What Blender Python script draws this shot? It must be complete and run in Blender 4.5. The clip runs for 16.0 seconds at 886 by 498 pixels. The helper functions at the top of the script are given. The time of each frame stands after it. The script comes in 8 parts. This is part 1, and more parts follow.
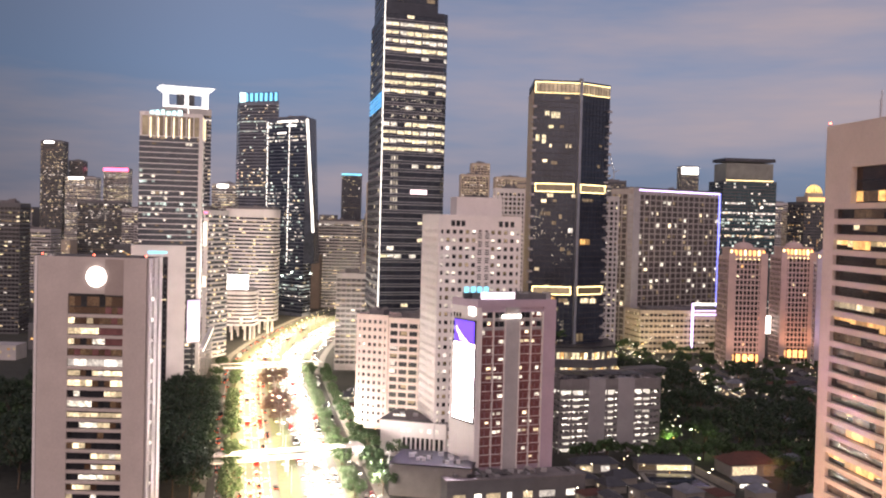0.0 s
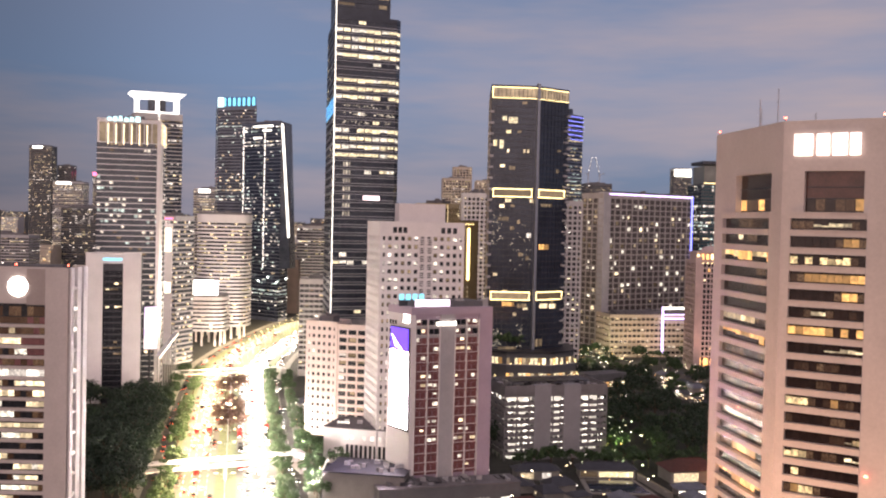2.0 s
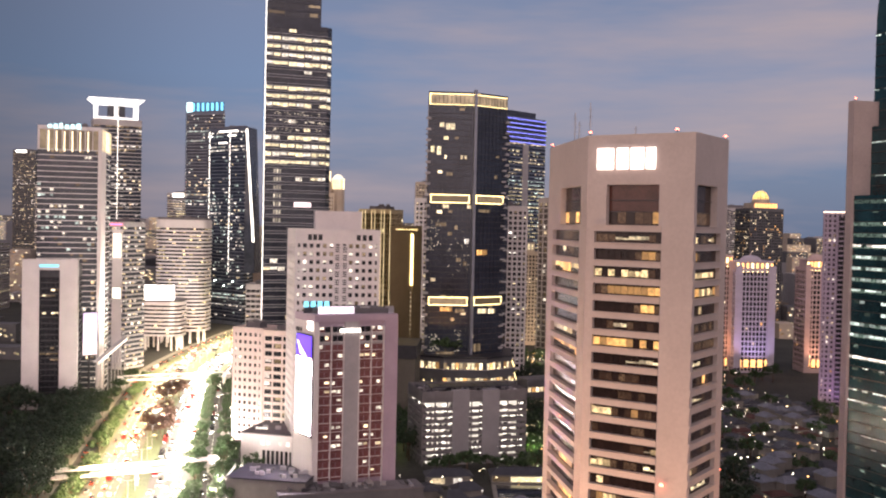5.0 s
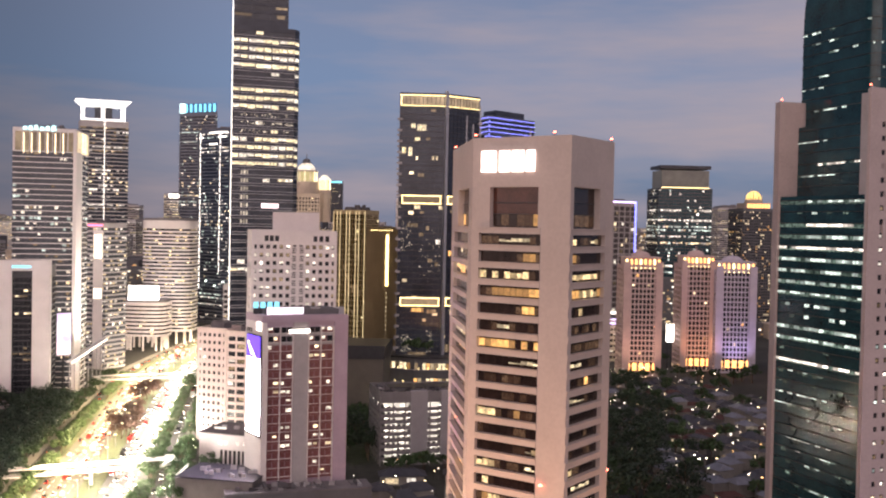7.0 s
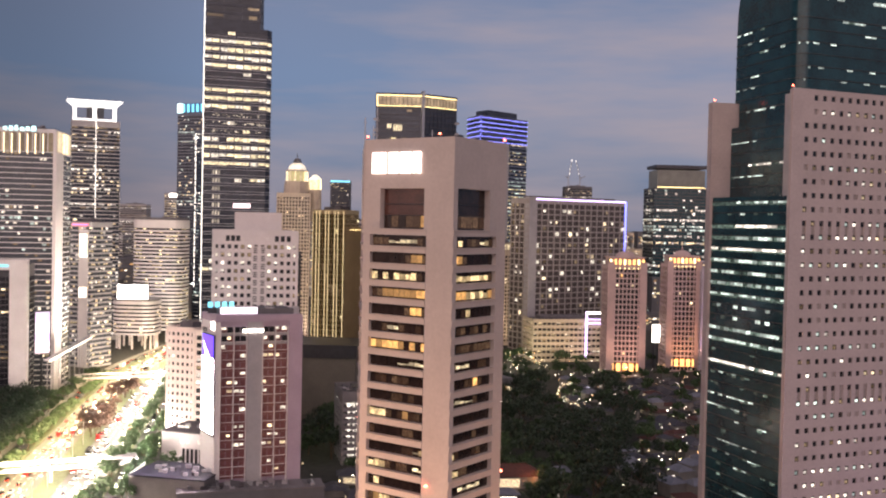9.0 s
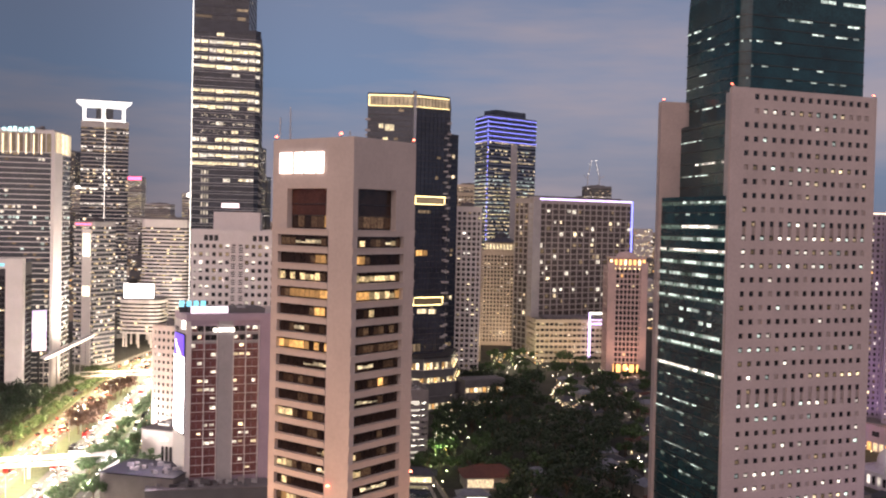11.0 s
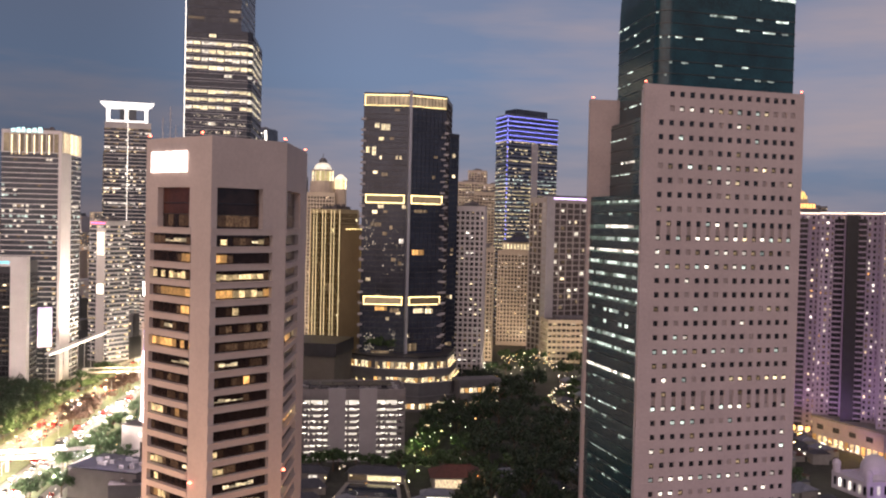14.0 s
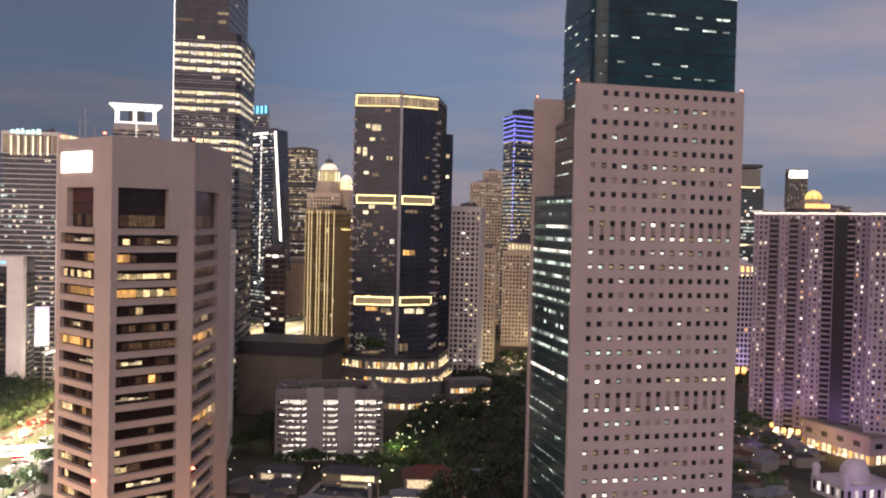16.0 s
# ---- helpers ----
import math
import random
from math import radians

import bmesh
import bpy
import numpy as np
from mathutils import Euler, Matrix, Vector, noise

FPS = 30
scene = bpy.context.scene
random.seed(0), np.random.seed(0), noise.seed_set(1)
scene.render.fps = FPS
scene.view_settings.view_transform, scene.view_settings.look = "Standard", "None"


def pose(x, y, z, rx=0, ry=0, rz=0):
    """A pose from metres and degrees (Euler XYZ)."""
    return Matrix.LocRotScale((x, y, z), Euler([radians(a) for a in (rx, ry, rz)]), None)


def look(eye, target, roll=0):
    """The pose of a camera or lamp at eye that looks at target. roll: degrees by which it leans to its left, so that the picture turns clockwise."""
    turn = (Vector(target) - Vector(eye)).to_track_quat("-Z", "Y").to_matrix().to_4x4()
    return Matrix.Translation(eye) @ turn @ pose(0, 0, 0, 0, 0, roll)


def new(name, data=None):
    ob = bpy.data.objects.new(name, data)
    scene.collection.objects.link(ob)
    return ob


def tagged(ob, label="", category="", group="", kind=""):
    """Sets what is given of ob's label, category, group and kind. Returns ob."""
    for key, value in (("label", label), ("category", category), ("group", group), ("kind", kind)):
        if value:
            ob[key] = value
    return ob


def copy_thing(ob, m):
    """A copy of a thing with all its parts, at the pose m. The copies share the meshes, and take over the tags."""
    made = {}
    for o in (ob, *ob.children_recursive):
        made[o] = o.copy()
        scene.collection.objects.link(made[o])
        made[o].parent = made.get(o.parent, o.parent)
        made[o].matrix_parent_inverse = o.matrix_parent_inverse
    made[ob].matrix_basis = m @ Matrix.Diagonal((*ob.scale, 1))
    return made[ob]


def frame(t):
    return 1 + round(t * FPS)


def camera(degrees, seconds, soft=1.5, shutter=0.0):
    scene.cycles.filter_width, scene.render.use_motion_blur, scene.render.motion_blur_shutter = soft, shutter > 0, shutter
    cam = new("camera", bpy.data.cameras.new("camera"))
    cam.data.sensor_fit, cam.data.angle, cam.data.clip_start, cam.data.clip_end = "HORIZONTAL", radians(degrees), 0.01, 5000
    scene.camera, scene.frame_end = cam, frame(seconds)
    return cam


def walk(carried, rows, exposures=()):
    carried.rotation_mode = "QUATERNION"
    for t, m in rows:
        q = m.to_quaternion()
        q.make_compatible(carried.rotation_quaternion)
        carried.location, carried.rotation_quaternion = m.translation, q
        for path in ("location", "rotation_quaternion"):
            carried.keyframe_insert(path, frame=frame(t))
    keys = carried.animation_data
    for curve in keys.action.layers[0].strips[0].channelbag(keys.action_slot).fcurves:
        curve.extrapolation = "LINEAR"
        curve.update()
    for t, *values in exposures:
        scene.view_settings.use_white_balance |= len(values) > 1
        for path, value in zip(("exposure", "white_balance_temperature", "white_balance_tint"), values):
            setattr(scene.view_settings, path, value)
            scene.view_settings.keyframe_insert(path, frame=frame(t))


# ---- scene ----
cam = camera(47.6, 16.0, soft=2.1)
METRES, EYE, TILT, LEAN, TURN = 218.4, 113.4, 0.0, 0.0, 0.0
ROWS = [
    (0.0, 0.0, 0.0, 0.0, 0.04, -1.68, -1.53),
    (0.5, 0.0317, 0.002, 0.0028, 0.24, -1.64, -1.5),
    (1.0, 0.0632, 0.0038, 0.0056, 0.2, -1.61, -1.45),
    (1.5, 0.0946, 0.006, 0.0088, 0.11, -1.56, -1.38),
    (2.0, 0.1256, 0.0058, 0.0117, 0.06, -1.53, -1.32),
    (2.5, 0.1567, 0.0048, 0.0145, 0.01, -1.48, -1.28),
    (3.0, 0.1873, 0.0023, 0.0174, -0.03, -1.45, -1.27),
    (3.5, 0.2181, -0.0004, 0.0201, -0.07, -1.41, -1.25),
    (4.0, 0.249, -0.004, 0.0227, -0.1, -1.4, -1.21),
    (6.5, 0.4052, -0.0181, 0.0299, 0.64, -1.41, -1.18),
    (7.0, 0.4367, -0.0189, 0.031, 0.84, -1.41, -1.16),
    (7.5, 0.4679, -0.0199, 0.032, 1.05, -1.42, -1.17),
    (8.0, 0.499, -0.0202, 0.0333, 1.25, -1.44, -1.19),
    (8.5, 0.5299, -0.0195, 0.0342, 1.47, -1.46, -1.22),
    (9.0, 0.5609, -0.0192, 0.0355, 1.82, -1.47, -1.23),
    (11.5, 0.7151, -0.0086, 0.0388, 4.31, -1.55, -1.3),
    (12.0, 0.7463, -0.0056, 0.0393, 4.98, -1.58, -1.31),
    (12.5, 0.7794, -0.002, 0.0401, 5.65, -1.58, -1.32),
    (13.0, 0.8083, 0.0014, 0.0407, 6.18, -1.58, -1.33),
    (13.5, 0.839, 0.0056, 0.0413, 6.58, -1.59, -1.35),
    (14.0, 0.8701, 0.0099, 0.0419, 7.01, -1.61, -1.38),
    (14.5, 0.8992, 0.0142, 0.0425, 7.42, -1.62, -1.37),
    (15.0, 0.9323, 0.019, 0.043, 7.94, -1.61, -1.37),
    (15.5, 0.9613, 0.0236, 0.0437, 8.41, -1.62, -1.36),
    (16.0, 0.9943, 0.029, 0.0441, 8.87, -1.62, -1.38),
]
walk(cam, [(t, pose(0, 0, EYE, TILT, LEAN, TURN) @ pose(METRES * x, METRES * y, METRES * z, 90 + pitch, roll, yaw)) for t, x, y, z, yaw, pitch, roll in ROWS],
     exposures=[(0.0, 0.42, 7250, 16), (8.0, 0.37, 7300, 16), (16.0, 0.27, 7400, 16)])

# ---- dusk sky and the low glow behind the camera ----
world = bpy.data.worlds.new("dusk")
scene.world = world
world.use_nodes = True
wn, wl = world.node_tree.nodes, world.node_tree.links
wn.clear()
sky = wn.new("ShaderNodeTexSky")
sky.sky_type, sky.sun_disc = "NISHITA", False
sky.sun_elevation, sky.sun_rotation = radians(6.0), radians(200)
sky.air_density, sky.dust_density, sky.ozone_density = 1.0, 1.5, 2.5
co = wn.new("ShaderNodeTexCoord")
mp = wn.new("ShaderNodeMapping")
mp.inputs["Scale"].default_value = (1.3, 1.3, 8.5)
mp.inputs["Location"].default_value = (0.35, 0.2, 0.9)
nz = wn.new("ShaderNodeTexNoise")
nz.inputs["Scale"].default_value, nz.inputs["Detail"].default_value, nz.inputs["Roughness"].default_value = 1.5, 5.5, 0.55
rp = wn.new("ShaderNodeValToRGB")
rp.color_ramp.elements[0].position, rp.color_ramp.elements[1].position = 0.45, 0.75
mx = wn.new("ShaderNodeMix")
mx.data_type = "RGBA"
tint = wn.new("ShaderNodeMix")
tint.data_type, tint.blend_type = "RGBA", "MULTIPLY"
tint.inputs["Factor"].default_value = 1.0
tint.inputs["B"].default_value = (0.62, 0.62, 0.80, 1)
bg = wn.new("ShaderNodeBackground")
bg.inputs["Strength"].default_value = 0.15
wo = wn.new("ShaderNodeOutputWorld")
wl.new(co.outputs["Generated"], mp.inputs["Vector"])
wl.new(mp.outputs["Vector"], nz.inputs["Vector"])
# the cloud bank thickens towards the right and upwards
cl = wn.new("ShaderNodeSeparateXYZ")
wl.new(co.outputs["Generated"], cl.inputs[0])
east, high = wn.new("ShaderNodeMapRange"), wn.new("ShaderNodeMapRange")
for nd, a_, b_, c_, d_ in ((east, -0.10, 0.28, -0.02, 0.10), (high, 0.05, 0.20, 0.2, 1.0)):
    nd.inputs["From Min"].default_value, nd.inputs["From Max"].default_value = a_, b_
    nd.inputs["To Min"].default_value, nd.inputs["To Max"].default_value = c_, d_
wl.new(cl.outputs["X"], east.inputs["Value"])
wl.new(cl.outputs["Z"], high.inputs["Value"])
bank = wn.new("ShaderNodeMath")
bank.operation = "MULTIPLY_ADD"
wl.new(east.outputs["Result"], bank.inputs[0])
wl.new(high.outputs["Result"], bank.inputs[1])
wl.new(nz.outputs["Fac"], bank.inputs[2])
wl.new(bank.outputs[0], rp.inputs["Fac"])
wl.new(sky.outputs["Color"], tint.inputs["A"])
CLOUD = (2.45, 2.05, 2.20, 1)
mx.inputs["B"].default_value = CLOUD
sep = wn.new("ShaderNodeSeparateXYZ")
wl.new(co.outputs["Generated"], sep.inputs[0])
dusk = wn.new("ShaderNodeValToRGB")
de = dusk.color_ramp.elements
de[0].position, de[0].color = 0.0, (0.118, 0.170, 0.285, 1)
de[1].position, de[1].color = 1.0, (0.150, 0.160, 0.230, 1)
for at_h, c in ((0.06, (0.120, 0.182, 0.320)), (0.14, (0.132, 0.205, 0.360)), (0.26, (0.155, 0.190, 0.295))):
    e_ = de.new(at_h)
    e_.color = (*c, 1)
wl.new(sep.outputs["Z"], dusk.inputs["Fac"])
gain = wn.new("ShaderNodeMix")
gain.data_type, gain.blend_type = "RGBA", "MULTIPLY"
gain.inputs["Factor"].default_value = 1.0
gain.inputs["B"].default_value = (6.6, 6.6, 6.6, 1)
wl.new(dusk.outputs["Color"], gain.inputs["A"])
both = wn.new("ShaderNodeMix")
both.data_type = "RGBA"
both.inputs["Factor"].default_value = 0.85
wl.new(tint.outputs["Result"], both.inputs["A"])
wl.new(gain.outputs["Result"], both.inputs["B"])
west = wn.new("ShaderNodeMapRange")
west.interpolation_type = "SMOOTHSTEP"
west.inputs["From Min"].default_value, west.inputs["From Max"].default_value = -0.46, -0.17
west.inputs["To Min"].default_value, west.inputs["To Max"].default_value = 0.58, 1.0
wl.new(cl.outputs["X"], west.inputs["Value"])
deep = wn.new("ShaderNodeMix")
deep.data_type, deep.blend_type = "RGBA", "MULTIPLY"
deep.inputs["Factor"].default_value = 1.0
wl.new(mx.outputs["Result"], deep.inputs["A"])
wl.new(west.outputs["Result"], deep.inputs["B"])
wl.new(both.outputs["Result"], mx.inputs["A"])
half_ = wn.new("ShaderNodeMath")
half_.operation = "MULTIPLY"
half_.inputs[1].default_value = 0.8
wl.new(rp.outputs["Color"], half_.inputs[0])
wl.new(half_.outputs[0], mx.inputs["Factor"])
wl.new(deep.outputs["Result"], bg.inputs["Color"])
wl.new(bg.outputs["Background"], wo.inputs["Surface"])

glow = new("sun", bpy.data.lights.new("sun", "SUN"))
glow.data.energy, glow.data.angle, glow.data.color = 1.8, radians(110), (1.0, 0.79, 0.75)
glow.matrix_world = look((0, 0, 300), (0.34 * 300, 300, 300 - 0.16 * 300))



def flood(name, eye, aim, watts, col, spread=100):
    """A floodlight on the ground: a lamp that shines up at a facade."""
    l = new(name, bpy.data.lights.new(name, "SPOT"))
    l.data.energy, l.data.color, l.data.shadow_soft_size = watts, col, 0.5
    l.data.spot_size, l.data.spot_blend = radians(spread), 0.7
    l.matrix_world = look(eye, aim)


# warm street light and an added violet lamp at the bank tower, violet floods at the mosque and the flats
flood("street_flood", (60, 202, 6), (96, 230, 38), 300000, (1.0, 0.60, 0.38), 110)
# added lamp: stands in for violet light of a screen out of view
flood("violet_flood", (48, 222, 8), (95, 236, 82), 70000, (0.42, 0.16, 1.0), 24)
flood("street_flood", (104, 172, 6), (110, 206, 32), 50000, (1.0, 0.52, 0.26), 110)
flood("street_flood", (150, 203, 6), (128, 226, 30), 110000, (1.0, 0.50, 0.24), 110)
flood("flank_flood", (-128, 672, 31), (-166, 692, 100), 430000, (1.0, 0.92, 0.85), 110)
flood("gold_flood", (60, 703, 38), (42, 712, 70), 42000, (1.0, 0.74, 0.30), 110)
flood("violet_flood", (300, 560, 6), (332, 600, 40), 42000, (0.62, 0.34, 1.0), 110)
flood("violet_flood", (318, 520, 6), (356, 540, 40), 38000, (0.64, 0.36, 1.0), 110)
for fx, fy, fc in ((246, 794, (1.0, 0.62, 0.50)), (300, 830, (1.0, 0.52, 0.30)), (330, 822, (0.62, 0.52, 1.0)), (386, 830, (1.0, 0.55, 0.34))):
    flood("tower_flood", (fx, fy, 3), (fx, fy + 14, 45), 34000, fc, 100)
for fx, fy in ((112, 752), (150, 800), (190, 850), (235, 868), (92, 800), (128, 860)):
    gl = new("street_light", bpy.data.lights.new("street_light", "POINT"))
    gl.data.energy, gl.data.color, gl.data.shadow_soft_size = 5000, (1.0, 0.84, 0.56), 0.4
    gl.location = (fx, fy, 9)
flood("violet_flood", (340, 462, 5), (342, 490, 12), 3500, (0.50, 0.30, 1.0), 120)
flood("violet_flood", (292, 262, 5), (250, 296, 40), 16000, (0.45, 0.28, 1.0), 110)
flood("amber_flood", (316, 610, 4), (328, 610, 20), 20000, (1.0, 0.52, 0.16), 130)
for fx, fy, fw in ((92, 780, 30000), (150, 960, 36000), (30, 860, 40000), (-30, 900, 90000), (-95, 1060, 120000), (210, 860, 26000), (-60, 660, 50000), (-190, 830, 60000)):
    flood("street_flood", (fx, fy, 8), (fx + 8, fy + 60, 70), fw, (1.0, 0.82, 0.60), 150)
for fx, fy, fw in ((113.6, 505, 2600), (119, 519, 2600), (113.4, 531, 2600), (118.6, 543, 2200), (113, 562, 1800), (136, 502, 900), (48, 528, 1600), (46, 560, 1600)):
    gl = new("garden_light", bpy.data.lights.new("garden_light", "POINT"))
    gl.data.energy, gl.data.color, gl.data.shadow_soft_size = fw, (0.70, 1.0, 0.30), 0.3
    gl.location = (fx, fy, 5.0)
flood("garden_light", (118, 500, 9), (120, 510, 0), 9000, (0.70, 1.0, 0.45), 150)
flood("garden_light", (124, 522, 9), (124, 530, 0), 4000, (0.70, 1.0, 0.45), 150)
flood("garden_light", (60, 520, 9), (58, 525, 0), 1500, (0.80, 1.0, 0.62), 150)
for fx, fy, fz, fw, fc in ((150, 842, 12, 9000, (1.0, 0.92, 0.62)), (166, 872, 12, 9000, (0.92, 1.0, 0.60)), (186, 690, 9, 4000, (1.0, 0.95, 0.82)), (136, 778, 9, 5000, (1.0, 0.94, 0.80)),
                           (152, 452, 7, 1500, (1.0, 0.45, 0.22)), (100, 1000, 14, 26000, (1.0, 0.60, 0.25)), (176, 572, 6, 1200, (1.0, 0.90, 0.76)), (327, 598, 6, 3200, (1.0, 0.56, 0.18)), (337, 578, 6, 3200, (1.0, 0.60, 0.22)), (347, 560, 6, 2600, (1.0, 0.56, 0.18))):
    gl = new("street_light", bpy.data.lights.new("street_light", "POINT"))
    gl.data.energy, gl.data.color, gl.data.shadow_soft_size = fw, fc, 0.4
    gl.location = (fx, fy, fz)

# ---- materials ----
MATS = {}


def mat(name, base, rough=0.6, metal=0.0, var=0.18, size=6.0, bump=0.0, emit=0.0, glow_col=None, flick=0.0, grain=1.1, even=False):
    """A procedural surface: base colour varied at two scales; emit gives off light, flick breaks the lit surface up."""
    if name in MATS:
        return MATS[name]
    m = bpy.data.materials.new(name)
    m.use_nodes = True
    n, l = m.node_tree.nodes, m.node_tree.links
    b = n["Principled BSDF"]
    b.inputs["Roughness"].default_value, b.inputs["Metallic"].default_value = rough, metal
    c = n.new("ShaderNodeTexCoord")
    oi = n.new("ShaderNodeObjectInfo")
    add = n.new("ShaderNodeVectorMath")
    add.operation = "MULTIPLY_ADD"
    add.inputs[1].default_value = (37.0, 17.0, 53.0)
    l.new(oi.outputs["Random"], add.inputs[0])
    l.new(c.outputs["Object"], add.inputs[2])
    big, fine = n.new("ShaderNodeTexNoise"), n.new("ShaderNodeTexNoise")
    big.inputs["Scale"].default_value, fine.inputs["Scale"].default_value = 1.0 / size, 12.0 / size
    big.inputs["Detail"].default_value, fine.inputs["Detail"].default_value = 3.0, 4.0
    l.new(add.outputs[0], big.inputs["Vector"])
    l.new(add.outputs[0], fine.inputs["Vector"])
    mix = n.new("ShaderNodeMath")
    mix.operation = "MULTIPLY_ADD"
    mix.inputs[1].default_value = 0.45
    l.new(fine.outputs["Fac"], mix.inputs[0])
    half = n.new("ShaderNodeMath")
    half.operation = "MULTIPLY"
    half.inputs[1].default_value = 0.55
    l.new(big.outputs["Fac"], half.inputs[0])
    l.new(half.outputs[0], mix.inputs[2])
    ramp = n.new("ShaderNodeValToRGB")
    e = ramp.color_ramp.elements
    e[0].position, e[1].position = 0.32, 0.68
    e[0].color = (*[v * (1 - var) for v in base], 1)
    e[1].color = (*[min(1, v * (1 + var)) for v in base], 1)
    l.new(mix.outputs[0], ramp.inputs["Fac"])
    l.new(ramp.outputs["Color"], b.inputs["Base Color"])
    if bump:
        bp = n.new("ShaderNodeBump")
        bp.inputs["Strength"].default_value = bump
        l.new(mix.outputs[0], bp.inputs["Height"])
        l.new(bp.outputs["Normal"], b.inputs["Normal"])
    if emit:
        col = glow_col or base
        b.inputs["Emission Color"].default_value = (*col, 1)
        b.inputs["Emission Strength"].default_value = emit
        if flick:
            g = n.new("ShaderNodeNewGeometry")
            vor = n.new("ShaderNodeTexNoise")
            vor.inputs["Scale"].default_value, vor.inputs["Detail"].default_value = grain, 2.5
            l.new(add.outputs[0], vor.inputs["Vector"])
            rr = n.new("ShaderNodeMapRange")
            rr.inputs["From Min"].default_value, rr.inputs["From Max"].default_value = 0.36, 0.62
            rr.inputs["To Min"].default_value, rr.inputs["To Max"].default_value = 1 - flick, 1.25
            l.new(vor.outputs["Fac"], rr.inputs["Value"])
            isl = n.new("ShaderNodeMath")
            isl.operation = "ADD"
            l.new(g.outputs["Random Per Island"], isl.inputs[0])
            l.new(oi.outputs["Random"], isl.inputs[1])
            fr = n.new("ShaderNodeMath")
            fr.operation = "FRACT"
            l.new(isl.outputs[0], fr.inputs[0])
            pw = n.new("ShaderNodeMath")
            pw.operation = "POWER"
            pw.inputs[1].default_value = 1.7
            l.new(fr.outputs[0], pw.inputs[0])
            r2 = n.new("ShaderNodeMapRange")
            r2.inputs["To Min"].default_value, r2.inputs["To Max"].default_value = emit * (0.7 if even else 0.22), emit * (1.2 if even else 1.5)
            l.new(pw.outputs[0], r2.inputs["Value"])
            mu = n.new("ShaderNodeMath")
            mu.operation = "MULTIPLY"
            l.new(rr.outputs[0], mu.inputs[0])
            l.new(r2.outputs[0], mu.inputs[1])
            l.new(mu.outputs[0], b.inputs["Emission Strength"])
            m.cycles.emission_sampling = "NONE"
    MATS[name] = m
    return m


concrete_slab = mat("pale concrete slab facing", (0.475, 0.40, 0.392), 0.75, var=0.12, size=9, bump=0.05)
concrete_pink = mat("pinkish concrete cladding", (0.51, 0.445, 0.42), 0.75, var=0.10, size=9, bump=0.05)
concrete_white = mat("white painted concrete", (0.70, 0.66, 0.66), 0.7, var=0.09, size=8, bump=0.04)
concrete_grey = mat("grey concrete", (0.42, 0.40, 0.41), 0.8, var=0.14, size=6, bump=0.06)
concrete_dark = mat("dark concrete", (0.12, 0.12, 0.13), 0.8, var=0.2, size=6, bump=0.06)
concrete_beige = mat("beige concrete", (0.50, 0.42, 0.34), 0.8, var=0.12, size=6, bump=0.05)
salmon = mat("salmon painted render", (0.70, 0.58, 0.54), 0.8, var=0.1, size=6, bump=0.05)
purple_wall = mat("mauve painted render", (0.44, 0.35, 0.43), 0.8, var=0.1, size=8, bump=0.05)
brown_wall = mat("brown cladding", (0.24, 0.18, 0.15), 0.7, var=0.15, size=6)
metal_dark = mat("dark metal", (0.06, 0.06, 0.07), 0.4, 0.6, var=0.2, size=3)
metal_grey = mat("brushed grey metal", (0.45, 0.45, 0.48), 0.4, 0.7, var=0.1, size=3)
roof_grey = mat("roof felt", (0.16, 0.15, 0.16), 0.9, var=0.3, size=5, bump=0.1)
glass_dark = mat("dark window glass", (0.024, 0.025, 0.030), 0.2, var=0.5, size=4)
glass_smoke = mat("smoked glass", (0.034, 0.040, 0.055), 0.20, var=0.5, size=7)
glass_ring = mat("blue-grey reflecting glass", (0.040, 0.048, 0.070), 0.16, var=0.5, size=14)
glass_band = mat("pale grey glass", (0.068, 0.074, 0.088), 0.25, var=0.3, size=6)
glass_teal = mat("teal curtain glass", (0.008, 0.043, 0.054), 0.15, var=0.6, size=7)
glass_gold = mat("gold curtain glass", (0.10, 0.078, 0.045), 0.18, 0.4, var=0.3, size=6)
glass_red = mat("red window panels", (0.20, 0.080, 0.084), 0.3, var=0.3, size=4)
lit_warm = mat("warm lit window", (0.3, 0.25, 0.15), 0.3, emit=1.4, glow_col=(1.0, 0.85, 0.58), flick=0.6)
lit_amber = mat("amber lit window", (0.3, 0.2, 0.1), 0.3, emit=0.85, glow_col=(1.0, 0.54, 0.18), flick=0.4)
lit_white = mat("white lit window", (0.3, 0.3, 0.3), 0.3, emit=1.6, glow_col=(1.0, 0.97, 0.90), flick=0.6)
lit_cool = mat("cool lit window", (0.2, 0.3, 0.3), 0.3, emit=1.1, glow_col=(0.76, 0.96, 0.92), flick=0.7)
lit_yellow = mat("yellow lit window", (0.3, 0.3, 0.1), 0.3, emit=1.2, glow_col=(1.0, 0.88, 0.56), flick=0.6)
lit_office = mat("lit office floor", (0.3, 0.28, 0.2), 0.3, emit=1.15, glow_col=(1.0, 0.89, 0.60), flick=0.75, grain=0.8, even=True)
lit_office_white = mat("white lit office floor", (0.3, 0.3, 0.28), 0.3, emit=1.1, glow_col=(1.0, 0.96, 0.84), flick=0.8, grain=0.9, even=True)
lit_dim = mat("dimly lit window", (0.1, 0.08, 0.05), 0.2, emit=0.23, glow_col=(1.0, 0.76, 0.50), flick=0.5)
line_white = mat("thin white light line", (0.8, 0.8, 0.8), 0.4, emit=2.4, glow_col=(1, 0.98, 0.92))
leaf_red = mat("reddish brown leaves", (0.075, 0.038, 0.026), 0.6, var=0.5, size=5)
glass_bronze = mat("bronze window glass", (0.036, 0.021, 0.017), 0.2, var=0.5, size=3)
